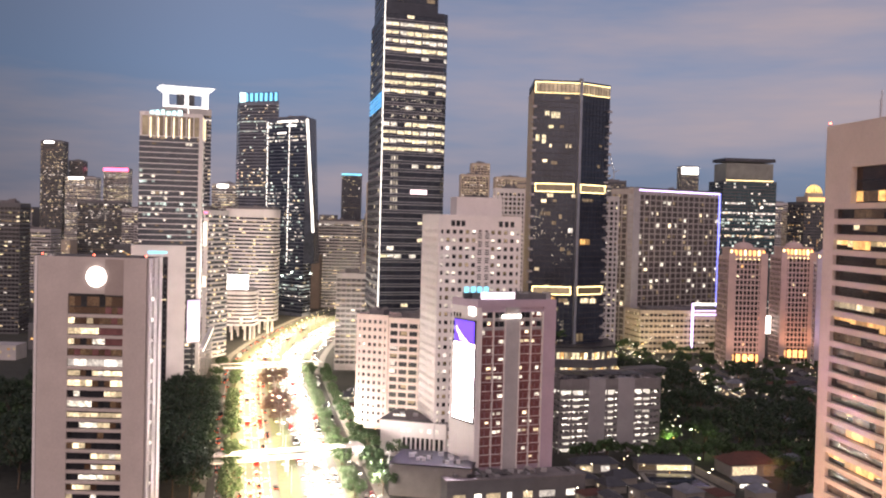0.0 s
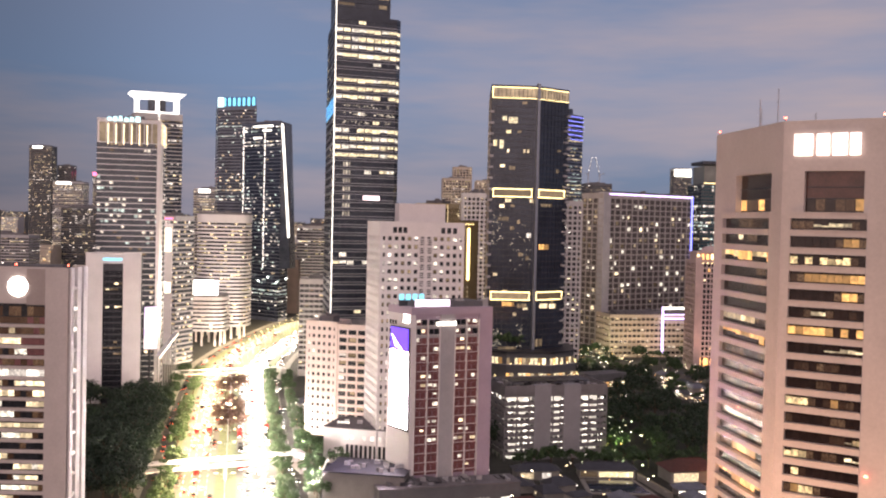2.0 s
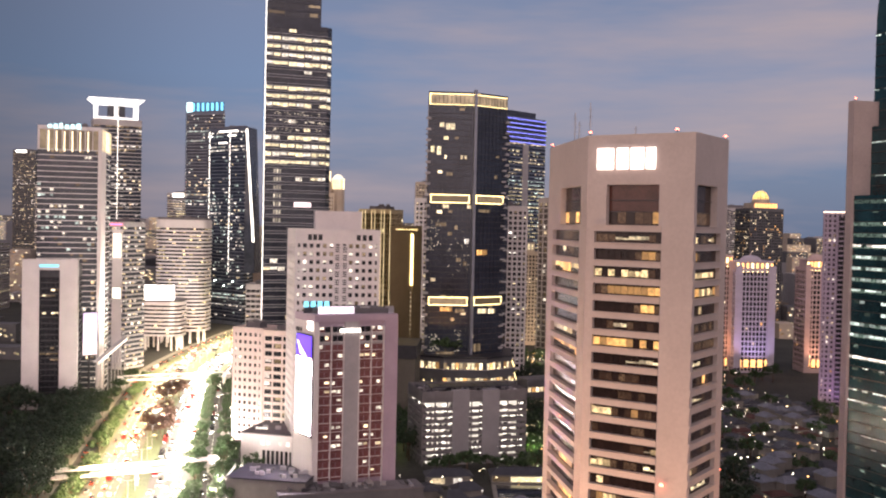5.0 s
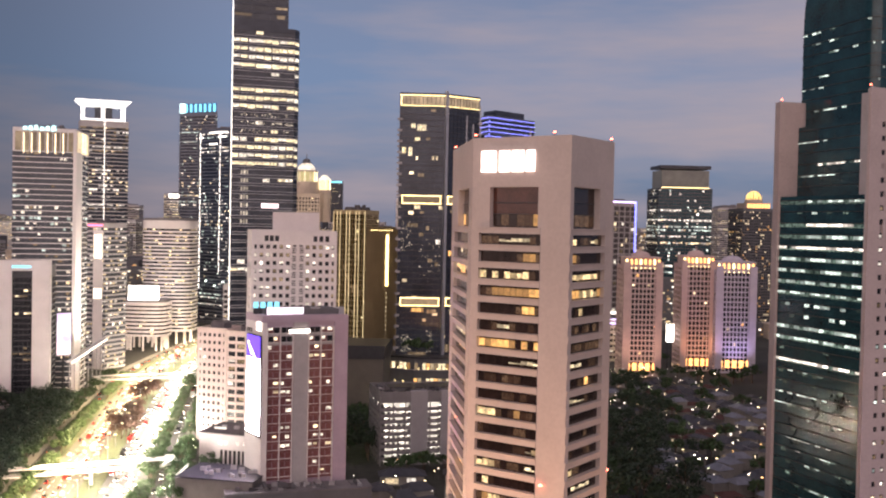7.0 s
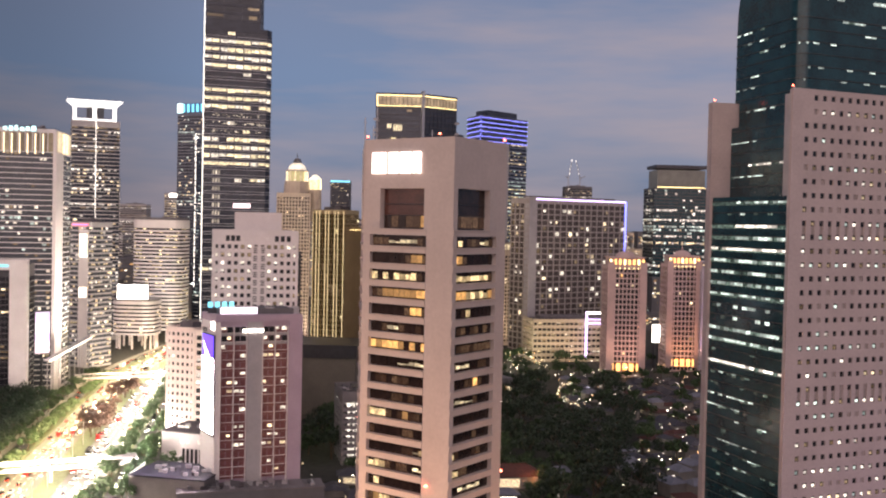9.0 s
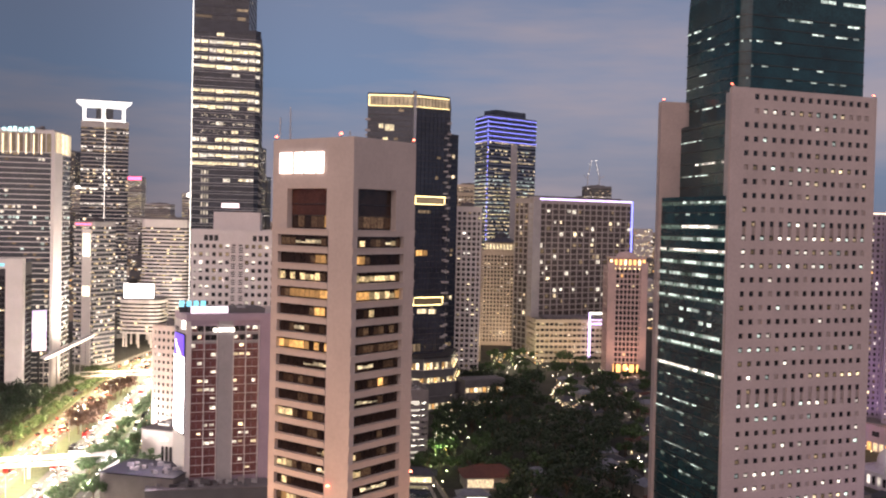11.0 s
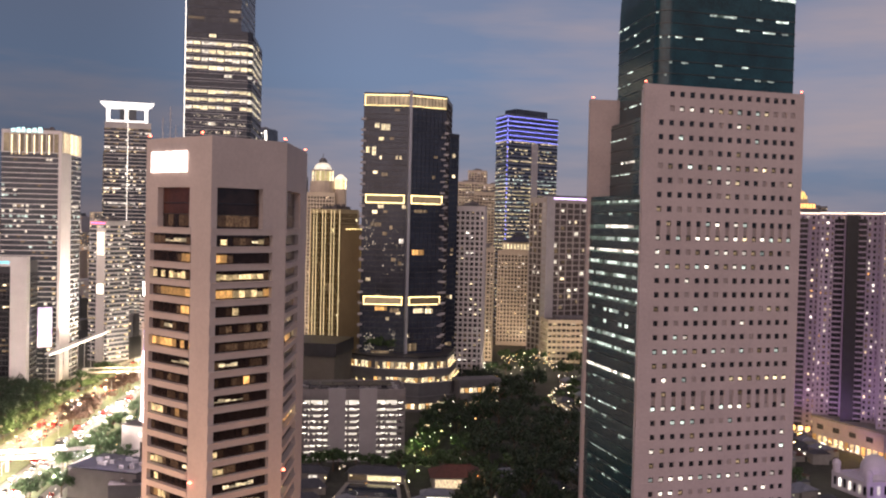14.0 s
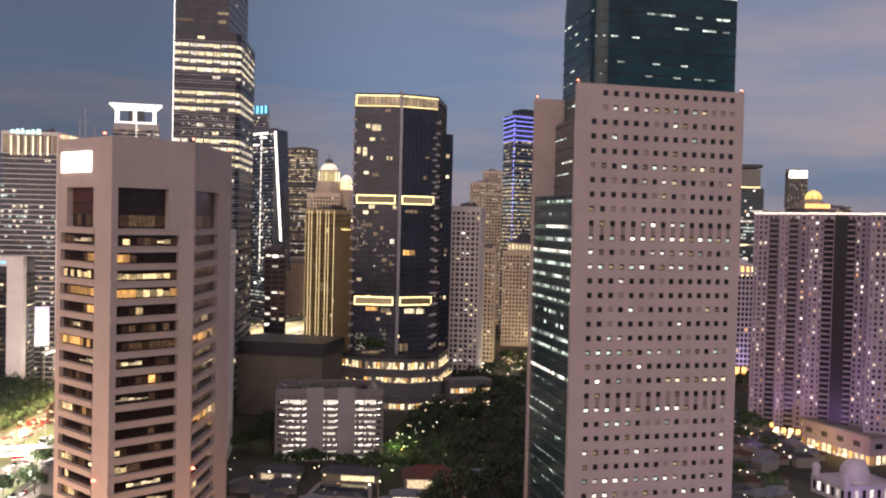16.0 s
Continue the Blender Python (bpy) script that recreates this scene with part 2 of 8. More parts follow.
room_green = mat("dim greenish room behind glass", (0.01, 0.03, 0.03), 0.2, emit=0.20, glow_col=(0.62, 0.95, 0.82), flick=0.95, grain=1.2)
room_brown = mat("dim brown room behind glass", (0.06, 0.03, 0.02), 0.25, emit=0.075, glow_col=(0.95, 0.60, 0.36), flick=0.9, grain=2.4)
lamp_white = mat("white light strip", (0.8, 0.8, 0.8), 0.4, emit=4.0, glow_col=(1, 0.98, 0.92))
lamp_warm = mat("warm light strip", (0.8, 0.7, 0.4), 0.4, emit=3.0, glow_col=(1, 0.80, 0.38))
lamp_blue = mat("blue light strip", (0.2, 0.2, 0.8), 0.4, emit=2.4, glow_col=(0.20, 0.24, 1.0))
lamp_cyan = mat("cyan light strip", (0.2, 0.6, 0.8), 0.4, emit=1.15, glow_col=(0.16, 0.74, 1.0))
lamp_red = mat("red beacon lens", (0.8, 0.1, 0.1), 0.3, emit=9.0, glow_col=(1, 0.16, 0.10))
lamp_pink = mat("pink light strip", (0.8, 0.2, 0.4), 0.3, emit=3.0, glow_col=(1, 0.12, 0.30))
lamp_violet = mat("violet light strip", (0.6, 0.5, 0.9), 0.3, emit=2.6, glow_col=(0.62, 0.50, 1.0))
lamp_orange = mat("orange uplight", (0.8, 0.5, 0.2), 0.3, emit=2.4, glow_col=(1, 0.50, 0.16))
screen_white = mat("bright display screen", (0.8, 0.8, 0.8), 0.3, emit=55.0, glow_col=(1.0, 0.88, 1.0))
screen_blue = mat("blue part of a display screen", (0.1, 0.1, 0.5), 0.3, emit=1.6, glow_col=(0.13, 0.05, 0.85))
asphalt = mat("asphalt", (0.055, 0.053, 0.050), 0.85, var=0.25, size=9, bump=0.1)
soil = mat("dark city ground", (0.036, 0.038, 0.032), 0.95, var=0.5, size=40, bump=0.2)
paving = mat("pavement slabs", (0.24, 0.23, 0.21), 0.85, var=0.2, size=5, bump=0.1)
paint_white = mat("road paint", (0.75, 0.75, 0.72), 0.6, var=0.15, size=3)
bark = mat("bark", (0.10, 0.07, 0.05), 0.9, var=0.3, size=1, bump=0.3)
leaf = mat("broad leaves", (0.030, 0.064, 0.021), 0.6, var=0.55, size=5)
leaf_dark = mat("dark leaves", (0.015, 0.034, 0.015), 0.6, var=0.5, size=5)
tile_red = mat("red clay roof tiles", (0.085, 0.034, 0.028), 0.8, var=0.3, size=2, bump=0.2)
tile_grey = mat("grey metal roof sheets", (0.050, 0.052, 0.065), 0.5, 0.2, var=0.3, size=3, bump=0.1)
house_wall = mat("whitewashed house wall", (0.24, 0.23, 0.22), 0.85, var=0.15, size=3)
dome_white = mat("white dome shell", (0.50, 0.46, 0.55), 0.5, var=0.08, size=3)


# ---- mesh building ----
class Geo:
    """Collects boxes, prisms and panels, and links them as one mesh object."""

    def __init__(self):
        self.v, self.f, self.m = [], [], []

    def prism(self, pts, z0, z1, k=0, cap=True):
        n, b = len(pts), len(self.v)
        self.v += [(x, y, z0) for x, y in pts] + [(x, y, z1) for x, y in pts]
        for i in range(n):
            j = (i + 1) % n
            self.f.append((b + i, b + j, b + n + j, b + n + i))
            self.m.append(k)
        if cap:
            self.f += [tuple(b + n + i for i in range(n)), tuple(b + i for i in reversed(range(n)))]
            self.m += [k, k]

    def ring(self, pts, d0, d1, z0, z1, k=0):
        """A closed band round a footprint, between two insets."""
        a, b, n, s = inset(pts, d0), inset(pts, d1), len(pts), len(self.v)
        for loop, z in ((a, z0), (a, z1), (b, z1), (b, z0)):
            self.v += [(x, y, z) for x, y in loop]
        for r in range(4):
            for i in range(n):
                j = (i + 1) % n
                q = (r + 1) % 4
                self.f.append((s + r * n + i, s + r * n + j, s + q * n + j, s + q * n + i))
                self.m.append(k)

    def box(self, p, u, length, d0, d1, z0, z1, k=0):
        """A box on a facade: from point p along u, between the outward offsets d0 and d1."""
        nx, ny = u[1], -u[0]
        a = (p[0] + nx * d0, p[1] + ny * d0)
        c = (p[0] + nx * d1, p[1] + ny * d1)
        self.prism([c, (c[0] + u[0] * length, c[1] + u[1] * length), (a[0] + u[0] * length, a[1] + u[1] * length), a], z0, z1, k)

    def panel(self, p, u, length, d, z0, z1, k=0):
        nx, ny = u[1] * d, -u[0] * d
        x0, y0, b = p[0] + nx, p[1] + ny, len(self.v)
        x1, y1 = x0 + u[0] * length, y0 + u[1] * length
        self.v += [(x0, y0, z0), (x1, y1, z0), (x1, y1, z1), (x0, y0, z1)]
        self.f.append((b, b + 1, b + 2, b + 3))
        self.m.append(k)

    def cone(self, c, r0, r1, z0, z1, n=12, k=0):
        b = len(self.v)
        for r, z in ((r0, z0), (r1, z1)):
            self.v += [(c[0] + r * math.cos(2 * math.pi * i / n), c[1] + r * math.sin(2 * math.pi * i / n), z) for i in range(n)]
        for i in range(n):
            j = (i + 1) % n
            self.f.append((b + i, b + j, b + n + j, b + n + i))
            self.m.append(k)
        self.f += [tuple(b + n + i for i in range(n)), tuple(b + i for i in reversed(range(n)))]
        self.m += [k, k]

    def dome(self, c, r, z0, h, n=16, rings=7, k=0):
        for i in range(rings):
            a, e = math.pi / 2 * i / rings, math.pi / 2 * (i + 1) / rings
            self.cone(c, r * math.cos(a), max(0.02, r * math.cos(e)), z0 + h * math.sin(a), z0 + h * math.sin(e), n, k)

    def tube(self, p, q, r, n=6, k=0):
        p, q = Vector(p), Vector(q)
        t = (q - p).to_track_quat("Z", "Y").to_matrix()
        b = len(self.v)
        for o in (p, q):
            self.v += [tuple(o + t @ Vector((r * math.cos(2 * math.pi * i / n), r * math.sin(2 * math.pi * i / n), 0))) for i in range(n)]
        for i in range(n):
            j = (i + 1) % n
            self.f.append((b + i, b + j, b + n + j, b + n + i))
            self.m.append(k)
        self.f += [tuple(b + n + i for i in range(n)), tuple(b + i for i in reversed(range(n)))]
        self.m += [k, k]

    def mesh(self, name, mats):
        me = bpy.data.meshes.new(name)
        me.from_pydata(self.v, [], self.f)
        mats = mats if isinstance(mats, (list, tuple)) else [mats]
        for m in mats:
            me.materials.append(m)
        if len(mats) > 1:
            me.polygons.foreach_set("material_index", self.m)
        me.update()
        return me


def part(name, g, mats, parent, label="", kind=""):
    """Links the collected geometry as one mesh under a thing or a part."""
    ob = new(name, g if isinstance(g, bpy.types.Mesh) else g.mesh(name, mats))
    ob.parent = parent
    return tagged(ob, label, kind=kind)


def thing(name, label, category, group="", kind=""):
    return tagged(new(name), label, category, group, kind)


def inset(pts, d):
    """The footprint moved inwards by d (counter-clockwise corners)."""
    out, n = [], len(pts)
    for i in range(n):
        p, c, q = Vector(pts[i - 1]), Vector(pts[i]), Vector(pts[(i + 1) % n])
        a, b = (c - p).normalized(), (q - c).normalized()
        na, nb = Vector((-a.y, a.x)), Vector((-b.y, b.x))
        s = (na + nb) / max(0.3, 1 + na.dot(nb))
        out.append((c.x + s.x * d, c.y + s.y * d))
    return out


def edges(pts):
    for i in range(len(pts)):
        a, b = Vector(pts[i]), Vector(pts[(i + 1) % len(pts)])
        yield i, (a.x, a.y), tuple((b - a).normalized()), (b - a).length


def rect(x0, y0, x1, y1, depth):
    """A footprint from its front-left and front-right corners, and its depth."""
    u = Vector((x1 - x0, y1 - y0)).normalized()
    n = Vector((-u.y, u.x)) * depth
    return [(x0, y0), (x1, y1), (x1 + n.x, y1 + n.y), (x0 + n.x, y0 + n.y)]


def pick(rnd, lit):
    return rnd.choices(list(lit), list(lit.values()))[0]


GLOWS = [lit_warm, lit_amber, lit_white, lit_cool, lit_yellow, lit_dim, lit_office, lit_office_white, room_brown, room_green]
PANE = {}


def tower(name, label, pts, z1, wall, glass=glass_dark, fh=3.6, sp=1.2, bay=3.0, pier=0.5, proud=0.4, on=0.3, lit=None, z0=0.0, rowy=0.0,
          detail=1, seed=1, crown=3.0, roofkit=True, skip=(), category="tower", group="", base=None, bands=(), tall=(0.40, 0.85), wide=(0.65, 1.0), faces=None):
    """A tower block: body, storeys of spandrels, piers and glazed rows of which some are lit, parapet and plant on the roof."""
    rnd = random.Random(seed)
    lit = lit or {lit_warm: 3, lit_white: 3, lit_dim: 2}
    top = base if base is not None else thing(name, label, category, group)
    mats = [glass] + GLOWS
    core = inset(pts, proud)
    g = Geo()
    g.prism(core, z0, z1 - 1.6)
    part("body", g, glass, top)
    g = Geo()
    g.ring(pts, 0.0, 0.6, z1 - crown, z1)
    part("parapet", g, wall, top)
    g = Geo()
    g.prism(inset(pts, 0.5), z1 - 1.6, z1 - 1.0)
    part("roof", g, roof_grey, top)
    if roofkit:
        mid = inset(pts, 0.28 * min(ln for *_, ln in edges(pts)))
        g = Geo()
        g.prism(mid, z1 - 1.0, z1 + 2.2)
        cx, cy = sum(p[0] for p in mid) / len(mid), sum(p[1] for p in mid) / len(mid)
        for _ in range(4):
            x, y = cx + rnd.uniform(-4, 4), cy + rnd.uniform(-4, 4)
            g.prism([(x, y), (x + 2.5, y), (x + 2.5, y + 2), (x, y + 2)], z1 + 2.2, z1 + 2.2 + rnd.uniform(0.8, 2))
        part("roof_plant", g, roof_grey, top)
    floors = int((z1 - crown - z0) / fh)
    zb = z1 - crown - floors * fh
    if zb > z0 + 0.3:
        g = Geo()
        g.prism(inset(pts, 0.02), z0, zb)
        part("base", g, wall, top)
    # piers
    g = Geo()
    for i, p, u, ln in edges(pts):
        if i in skip or pier <= 0:
            continue
        n = max(1, round(ln / bay))
        for j in range(n + 1):
            s = min(max(0, ln * j / n - pier / 2), ln - pier)
            g.box((p[0] + u[0] * s, p[1] + u[1] * s), u, pier, -proud, -0.02, zb, z1 - crown)
    if g.v:
        part("pier", g, wall, top, kind="stuff")
    # spandrels
    g = Geo()
    zs = [zb + k * fh for k in range(floors)] if detail == 0 else [0.0]
    for z in zs:
        g.ring(pts, 0.0, proud, z, z + sp)
    if sp > 0 and floors > 0:
        if detail == 0:
            part("spandrel", g, wall, top, kind="stuff")
        else:
            me = g.mesh("spandrel", wall)
            for k in range(floors):
                part("spandrel", me, None, top).location.z = zb + k * fh
    # glazing
    allg = Geo()
    for k in range(floors):
        g = allg
        z = zb + k * fh + sp
        chance = on
        if rowy and rnd.random() < rowy:
            chance = rnd.choice((0.03, 0.03, 0.85, 0.6))
        for b0, b1, pb in bands:
            if b0 <= z < b1:
                chance = pb
        tone = pick(rnd, lit)
        for i, p, u, ln in edges(pts):
            if i in skip:
                continue
            n = max(1, round(ln / bay))
            w = ln / n
            for j in range(n):
                which = 0
                if rnd.random() < (chance if faces is None or i in faces else min(chance, 0.06)):
                    which = mats.index(tone if rowy and rnd.random() < 0.7 else pick(rnd, lit))
                s = j * w + pier / 2
                q = (p[0] + u[0] * s, p[1] + u[1] * s)
                if detail == 2 and u[0] > -0.3:
                    key = (round(u[0], 3), round(u[1], 3), round(w - pier, 3), round(fh - sp, 3), which, glass.name)
                    if key not in PANE:
                        h = Geo()
                        h.panel((0, 0), u, w - pier, 0, 0, fh - sp)
                        PANE[key] = h.mesh("window_pane", mats[which])
                    off = -proud + 0.05
                    part("window_pane", PANE[key], None, top).location = (q[0] + u[1] * off, q[1] - u[0] * off, z)
                else:
                    g.panel(q, u, w - pier, -proud + 0.05, z, z + fh - sp, 0)
                    if which:
                        hh, ww = (fh - sp) * rnd.uniform(*tall), (w - pier) * rnd.uniform(*wide)
                        s2 = rnd.uniform(0, w - pier - ww)
                        g.panel((q[0] + u[0] * s2, q[1] + u[1] * s2), u, ww, -proud + 0.08, z + fh - sp - hh - 0.1, z + fh - sp - 0.1, which)
    if allg.v:
        part("window", allg, mats, top, kind="stuff")
    return top


def strip(top, name, p, q, z0, z1, m, d=0.25, off=0.05, label=""):
    """A lit strip or sign on a facade between two corners."""
    u = Vector((q[0] - p[0], q[1] - p[1]))
    g = Geo()
    g.box(p, tuple(u.normalized()), u.length, off, off + d, z0, z1)
    return part(name, g, m, top, label)


def beacon(top, x, y, z):
    g = Geo()
    g.cone((x, y), 0.12, 0.1, z, z + 0.6, 8)
    b = part("beacon_post", g, metal_dark, top)
    g = Geo()
    g.dome((x, y), 0.32, z + 0.6, 0.4, 10, 4)
    part("beacon", g, lamp_red, b, "red aviation beacon lamp")


def mast(top, x, y, z, h):
    g = Geo()
    g.tube((x, y, z), (x, y, z + h), 0.12)
    for k in range(4):
        g.tube((x - 0.5, y, z + h * (0.3 + 0.18 * k)), (x + 0.5, y, z + h * (0.3 + 0.18 * k)), 0.05)
    part("antenna", g, metal_grey, top)

# ---- ground, avenue, flyover ----
g = Geo()
g.prism([(-6000, -3000), (6000, -3000), (6000, 6000), (-6000, 6000)], -1.0, 0.0)
tagged(new("ground", g.mesh("ground", soil)), "dark city ground with soil and yards", "ground", kind="structure")

AXIS = [(80, -340), (17, 0), (-20, 200), (-58, 400), (-104, 629), (-127, 763), (-132, 840), (-132, 914), (-128, 1021), (-119, 1123), (-95, 1260), (-40, 1450), (60, 1700)]


def smooth(pts, steps=8):
    out = []
    for i in range(len(pts) - 1):
        p0, p1, p2, p3 = [Vector(pts[min(max(k, 0), len(pts) - 1)]) for k in (i - 1, i, i + 1, i + 2)]
        for s in range(steps):
            t = s / steps
            out.append(0.5 * ((2 * p1) + (p2 - p0) * t + (2 * p0 - 5 * p1 + 4 * p2 - p3) * t * t + (3 * p1 - p0 - 3 * p2 + p3) * t ** 3))
    return out + [Vector(pts[-1])]


LINE = smooth(AXIS)


def along(line, side):
    """The line moved sideways: positive to the right of its way."""
    out = []
    for i, p in enumerate(line):
        d = (line[min(i + 1, len(line) - 1)] - line[max(i - 1, 0)]).normalized()
        out.append((p.x + d.y * side, p.y - d.x * side))
    return out


def ribbon(line, a, b, z0, z1):
    """A strip of road or kerb between two side offsets."""
    g, left, right = Geo(), along(line, a), along(line, b)
    for i in range(len(line)):
        g.v += [(*right[i], z0), (*left[i], z0), (*left[i], z1), (*right[i], z1)]
        if i:
            b0 = 4 * (i - 1)
            for r in range(4):
                q = (r + 1) % 4
                g.f.append((b0 + r, b0 + q, b0 + 4 + q, b0 + 4 + r))
                g.m.append(0)
    n = len(g.v)
    g.f += [(3, 2, 1, 0), (n - 4, n - 3, n - 2, n - 1)]
    g.m += [0, 0]
    return g


def on_road(y, side):
    """A place beside the axis at that y, and the heading there."""
    for i in range(len(LINE) - 1):
        if LINE[i].y <= y <= LINE[i + 1].y:
            t = (y - LINE[i].y) / (LINE[i + 1].y - LINE[i].y)
            p, d = LINE[i].lerp(LINE[i + 1], t), (LINE[i + 1] - LINE[i]).normalized()
            return p.x + d.y * side, p.y - d.x * side, math.degrees(math.atan2(-d.x, d.y))
    return LINE[-1].x, LINE[-1].y, 0


tagged(new("road", ribbon(LINE, -34, 34, -0.05, 0.06).mesh("road", asphalt)), "wide multi-lane asphalt avenue full of traffic", "road", kind="structure")
for nm, a, b in (("pavement_left", -39, -34.2), ("pavement_right", 34.2, 39)):
    tagged(new(nm, ribbon(LINE, a, b, -0.05, 0.2).mesh("pavement", paving)), "paved footway along the avenue", "pavement", kind="structure")
tagged(new("median", ribbon(LINE, -4.5, 4.5, 0.0, 0.35).mesh("median", mat("rough verge grass", (0.045, 0.060, 0.025), 0.9, var=0.5, size=3, bump=0.2))), "raised planted median strip between carriageways", "median", kind="structure")
for nm, a, b in (("verge_left", -27.0, -22.5), ("verge_right", 22.5, 27.0)):
    tagged(new(nm, ribbon(LINE, a, b, 0.0, 0.35).mesh("verge", MATS["rough verge grass"])), "planted verge between the carriageway and the slow lane", "verge", kind="structure")
marks = Geo()
for side in (-30.6, -18.2, -14.8, -11.4, -8, 8, 11.4, 14.8, 18.2, 30.6):
    l0, l1 = along(LINE, side - 0.1), along(LINE, side + 0.1)
    for i in range(0, len(LINE) - 1):
        for f in (0.0, 0.34, 0.67):
            def at_(l, t):
                return (l[i][0] + (l[i + 1][0] - l[i][0]) * t, l[i][1] + (l[i + 1][1] - l[i][1]) * t)
            marks.prism([at_(l1, f), at_(l1, f + 0.17), at_(l0, f + 0.17), at_(l0, f)], 0.03, 0.075)
tagged(new("lane_marking", marks.mesh("lane_marking", paint_white)), "white dashed lane lines on the avenue", "lane marking", kind="stuff")


def footbridge(y0, y1, z, w):
    """A roofed footbridge over the avenue with stairs housing at the ends."""
    a, b = on_road(y0, -36), on_road(y1, 34)
    top = thing("footbridge", "white covered pedestrian footbridge across the avenue", "footbridge")
    u = Vector((b[0] - a[0], b[1] - a[1]))
    ln, u = u.length, tuple(u.normalized())
    g = Geo()
    g.box(a, u, ln, -w / 2, w / 2, z, z + 0.5)
    part("deck", g, concrete_white, top)
    g = Geo()
    g.box(a, u, ln, -w / 2 - 0.3, w / 2 + 0.3, z + 3.2, z + 3.45)
    part("roof", g, concrete_white, top)
    for s in (-w / 2, w / 2 - 0.12):
        g = Geo()
        for k in range(int(ln / 3) + 1):
            g.box((a[0] + u[0] * k * 3, a[1] + u[1] * k * 3), u, 0.14, s, s + 0.12, z + 0.5, z + 3.2)
        g.box(a, u, ln, s, s + 0.1, z + 1.5, z + 1.6)
        g.box(a, u, ln, s, s + 0.1, z + 1.0, z + 1.06)
        part("railing", g, metal_grey, top)
    for s in (0, ln * 0.5, ln - 1.4):
        g = Geo()
        g.box((a[0] + u[0] * s, a[1] + u[1] * s), u, 1.4, -0.7, 0.7, 0, z)
        part("pillar", g, concrete_grey, top)
    for s in (-3.0, ln - 1.0):
        g = Geo()
        g.box((a[0] + u[0] * s, a[1] + u[1] * s), u, 4.0, -w / 2 - 12, -w / 2, 0, z + 1.5)
        part("stair_housing", g, concrete_white, top)
    g = Geo()
    g.box((a[0] + u[0] * 2, a[1] + u[1] * 2), u, ln - 4, -0.15, 0.15, z + 3.0, z + 3.15)
    part("light_strip", g, lit_white, top)


footbridge(433, 449, 6.5, 6.5)
footbridge(695, 712, 6.5, 3.0)

# ---- bank tower with pinwheel corners ----
BANK = [(98.4, 213.0), (118.1, 199.6), (129.2, 215.7), (124.8, 249.7), (111.0, 264.0), (93.9, 248.4)]
# where the glazing runs on each side, as shares of its length
BANK_GLASS = [(0.08, 0.715), (0.0, 0.82), (0.03, 0.62), (0.1, 0.8), (0.1, 0.8), (0.14, 0.84)]
BANK_HIGH = [(0.19, 0.685), (0.01, 0.68), (0.04, 0.66), (0.1, 0.8), (0.1, 0.8), (0.34, 0.86)]


# which rooms are lit, storey by storey from the top: d dim, a amber, y yellow, w white, l a low lit strip
BANK_ROOMS = {
    0: ("dddwwwwwd.", "......daad", "y.y.yyyyd.", "ddaaaaaaaa", "......daad", "..dwwd..d.", "aaaaaa.a.a", ".....wwwww", ".dd.ddd...", "....dd.d..",
        "yyyd.dadd.", "d.....dd..", "......ddwl", "yyyd.dd.ww", ".yd.......", "dayyd.....", "..dd..dddd", ".dd..wl...", "d...d.....", "..yyd..a..", "dd........"),
    1: ("..y.dddwld", "aaad......", "yylyllllld", "aaaayyyyya", "...dy.....", "..dd.dd.d.", "..dddddddd", ".dwww..dd.", ".d..ddad..", "dwwwwwd...",
        "..........", "......d...", ".yd...dd..", "yyydd.....", "...wwwww..", "..d...yww.", "dd..dd....", "...yyd....", "....ddd...", ".yyd......", "......dd.."),
}


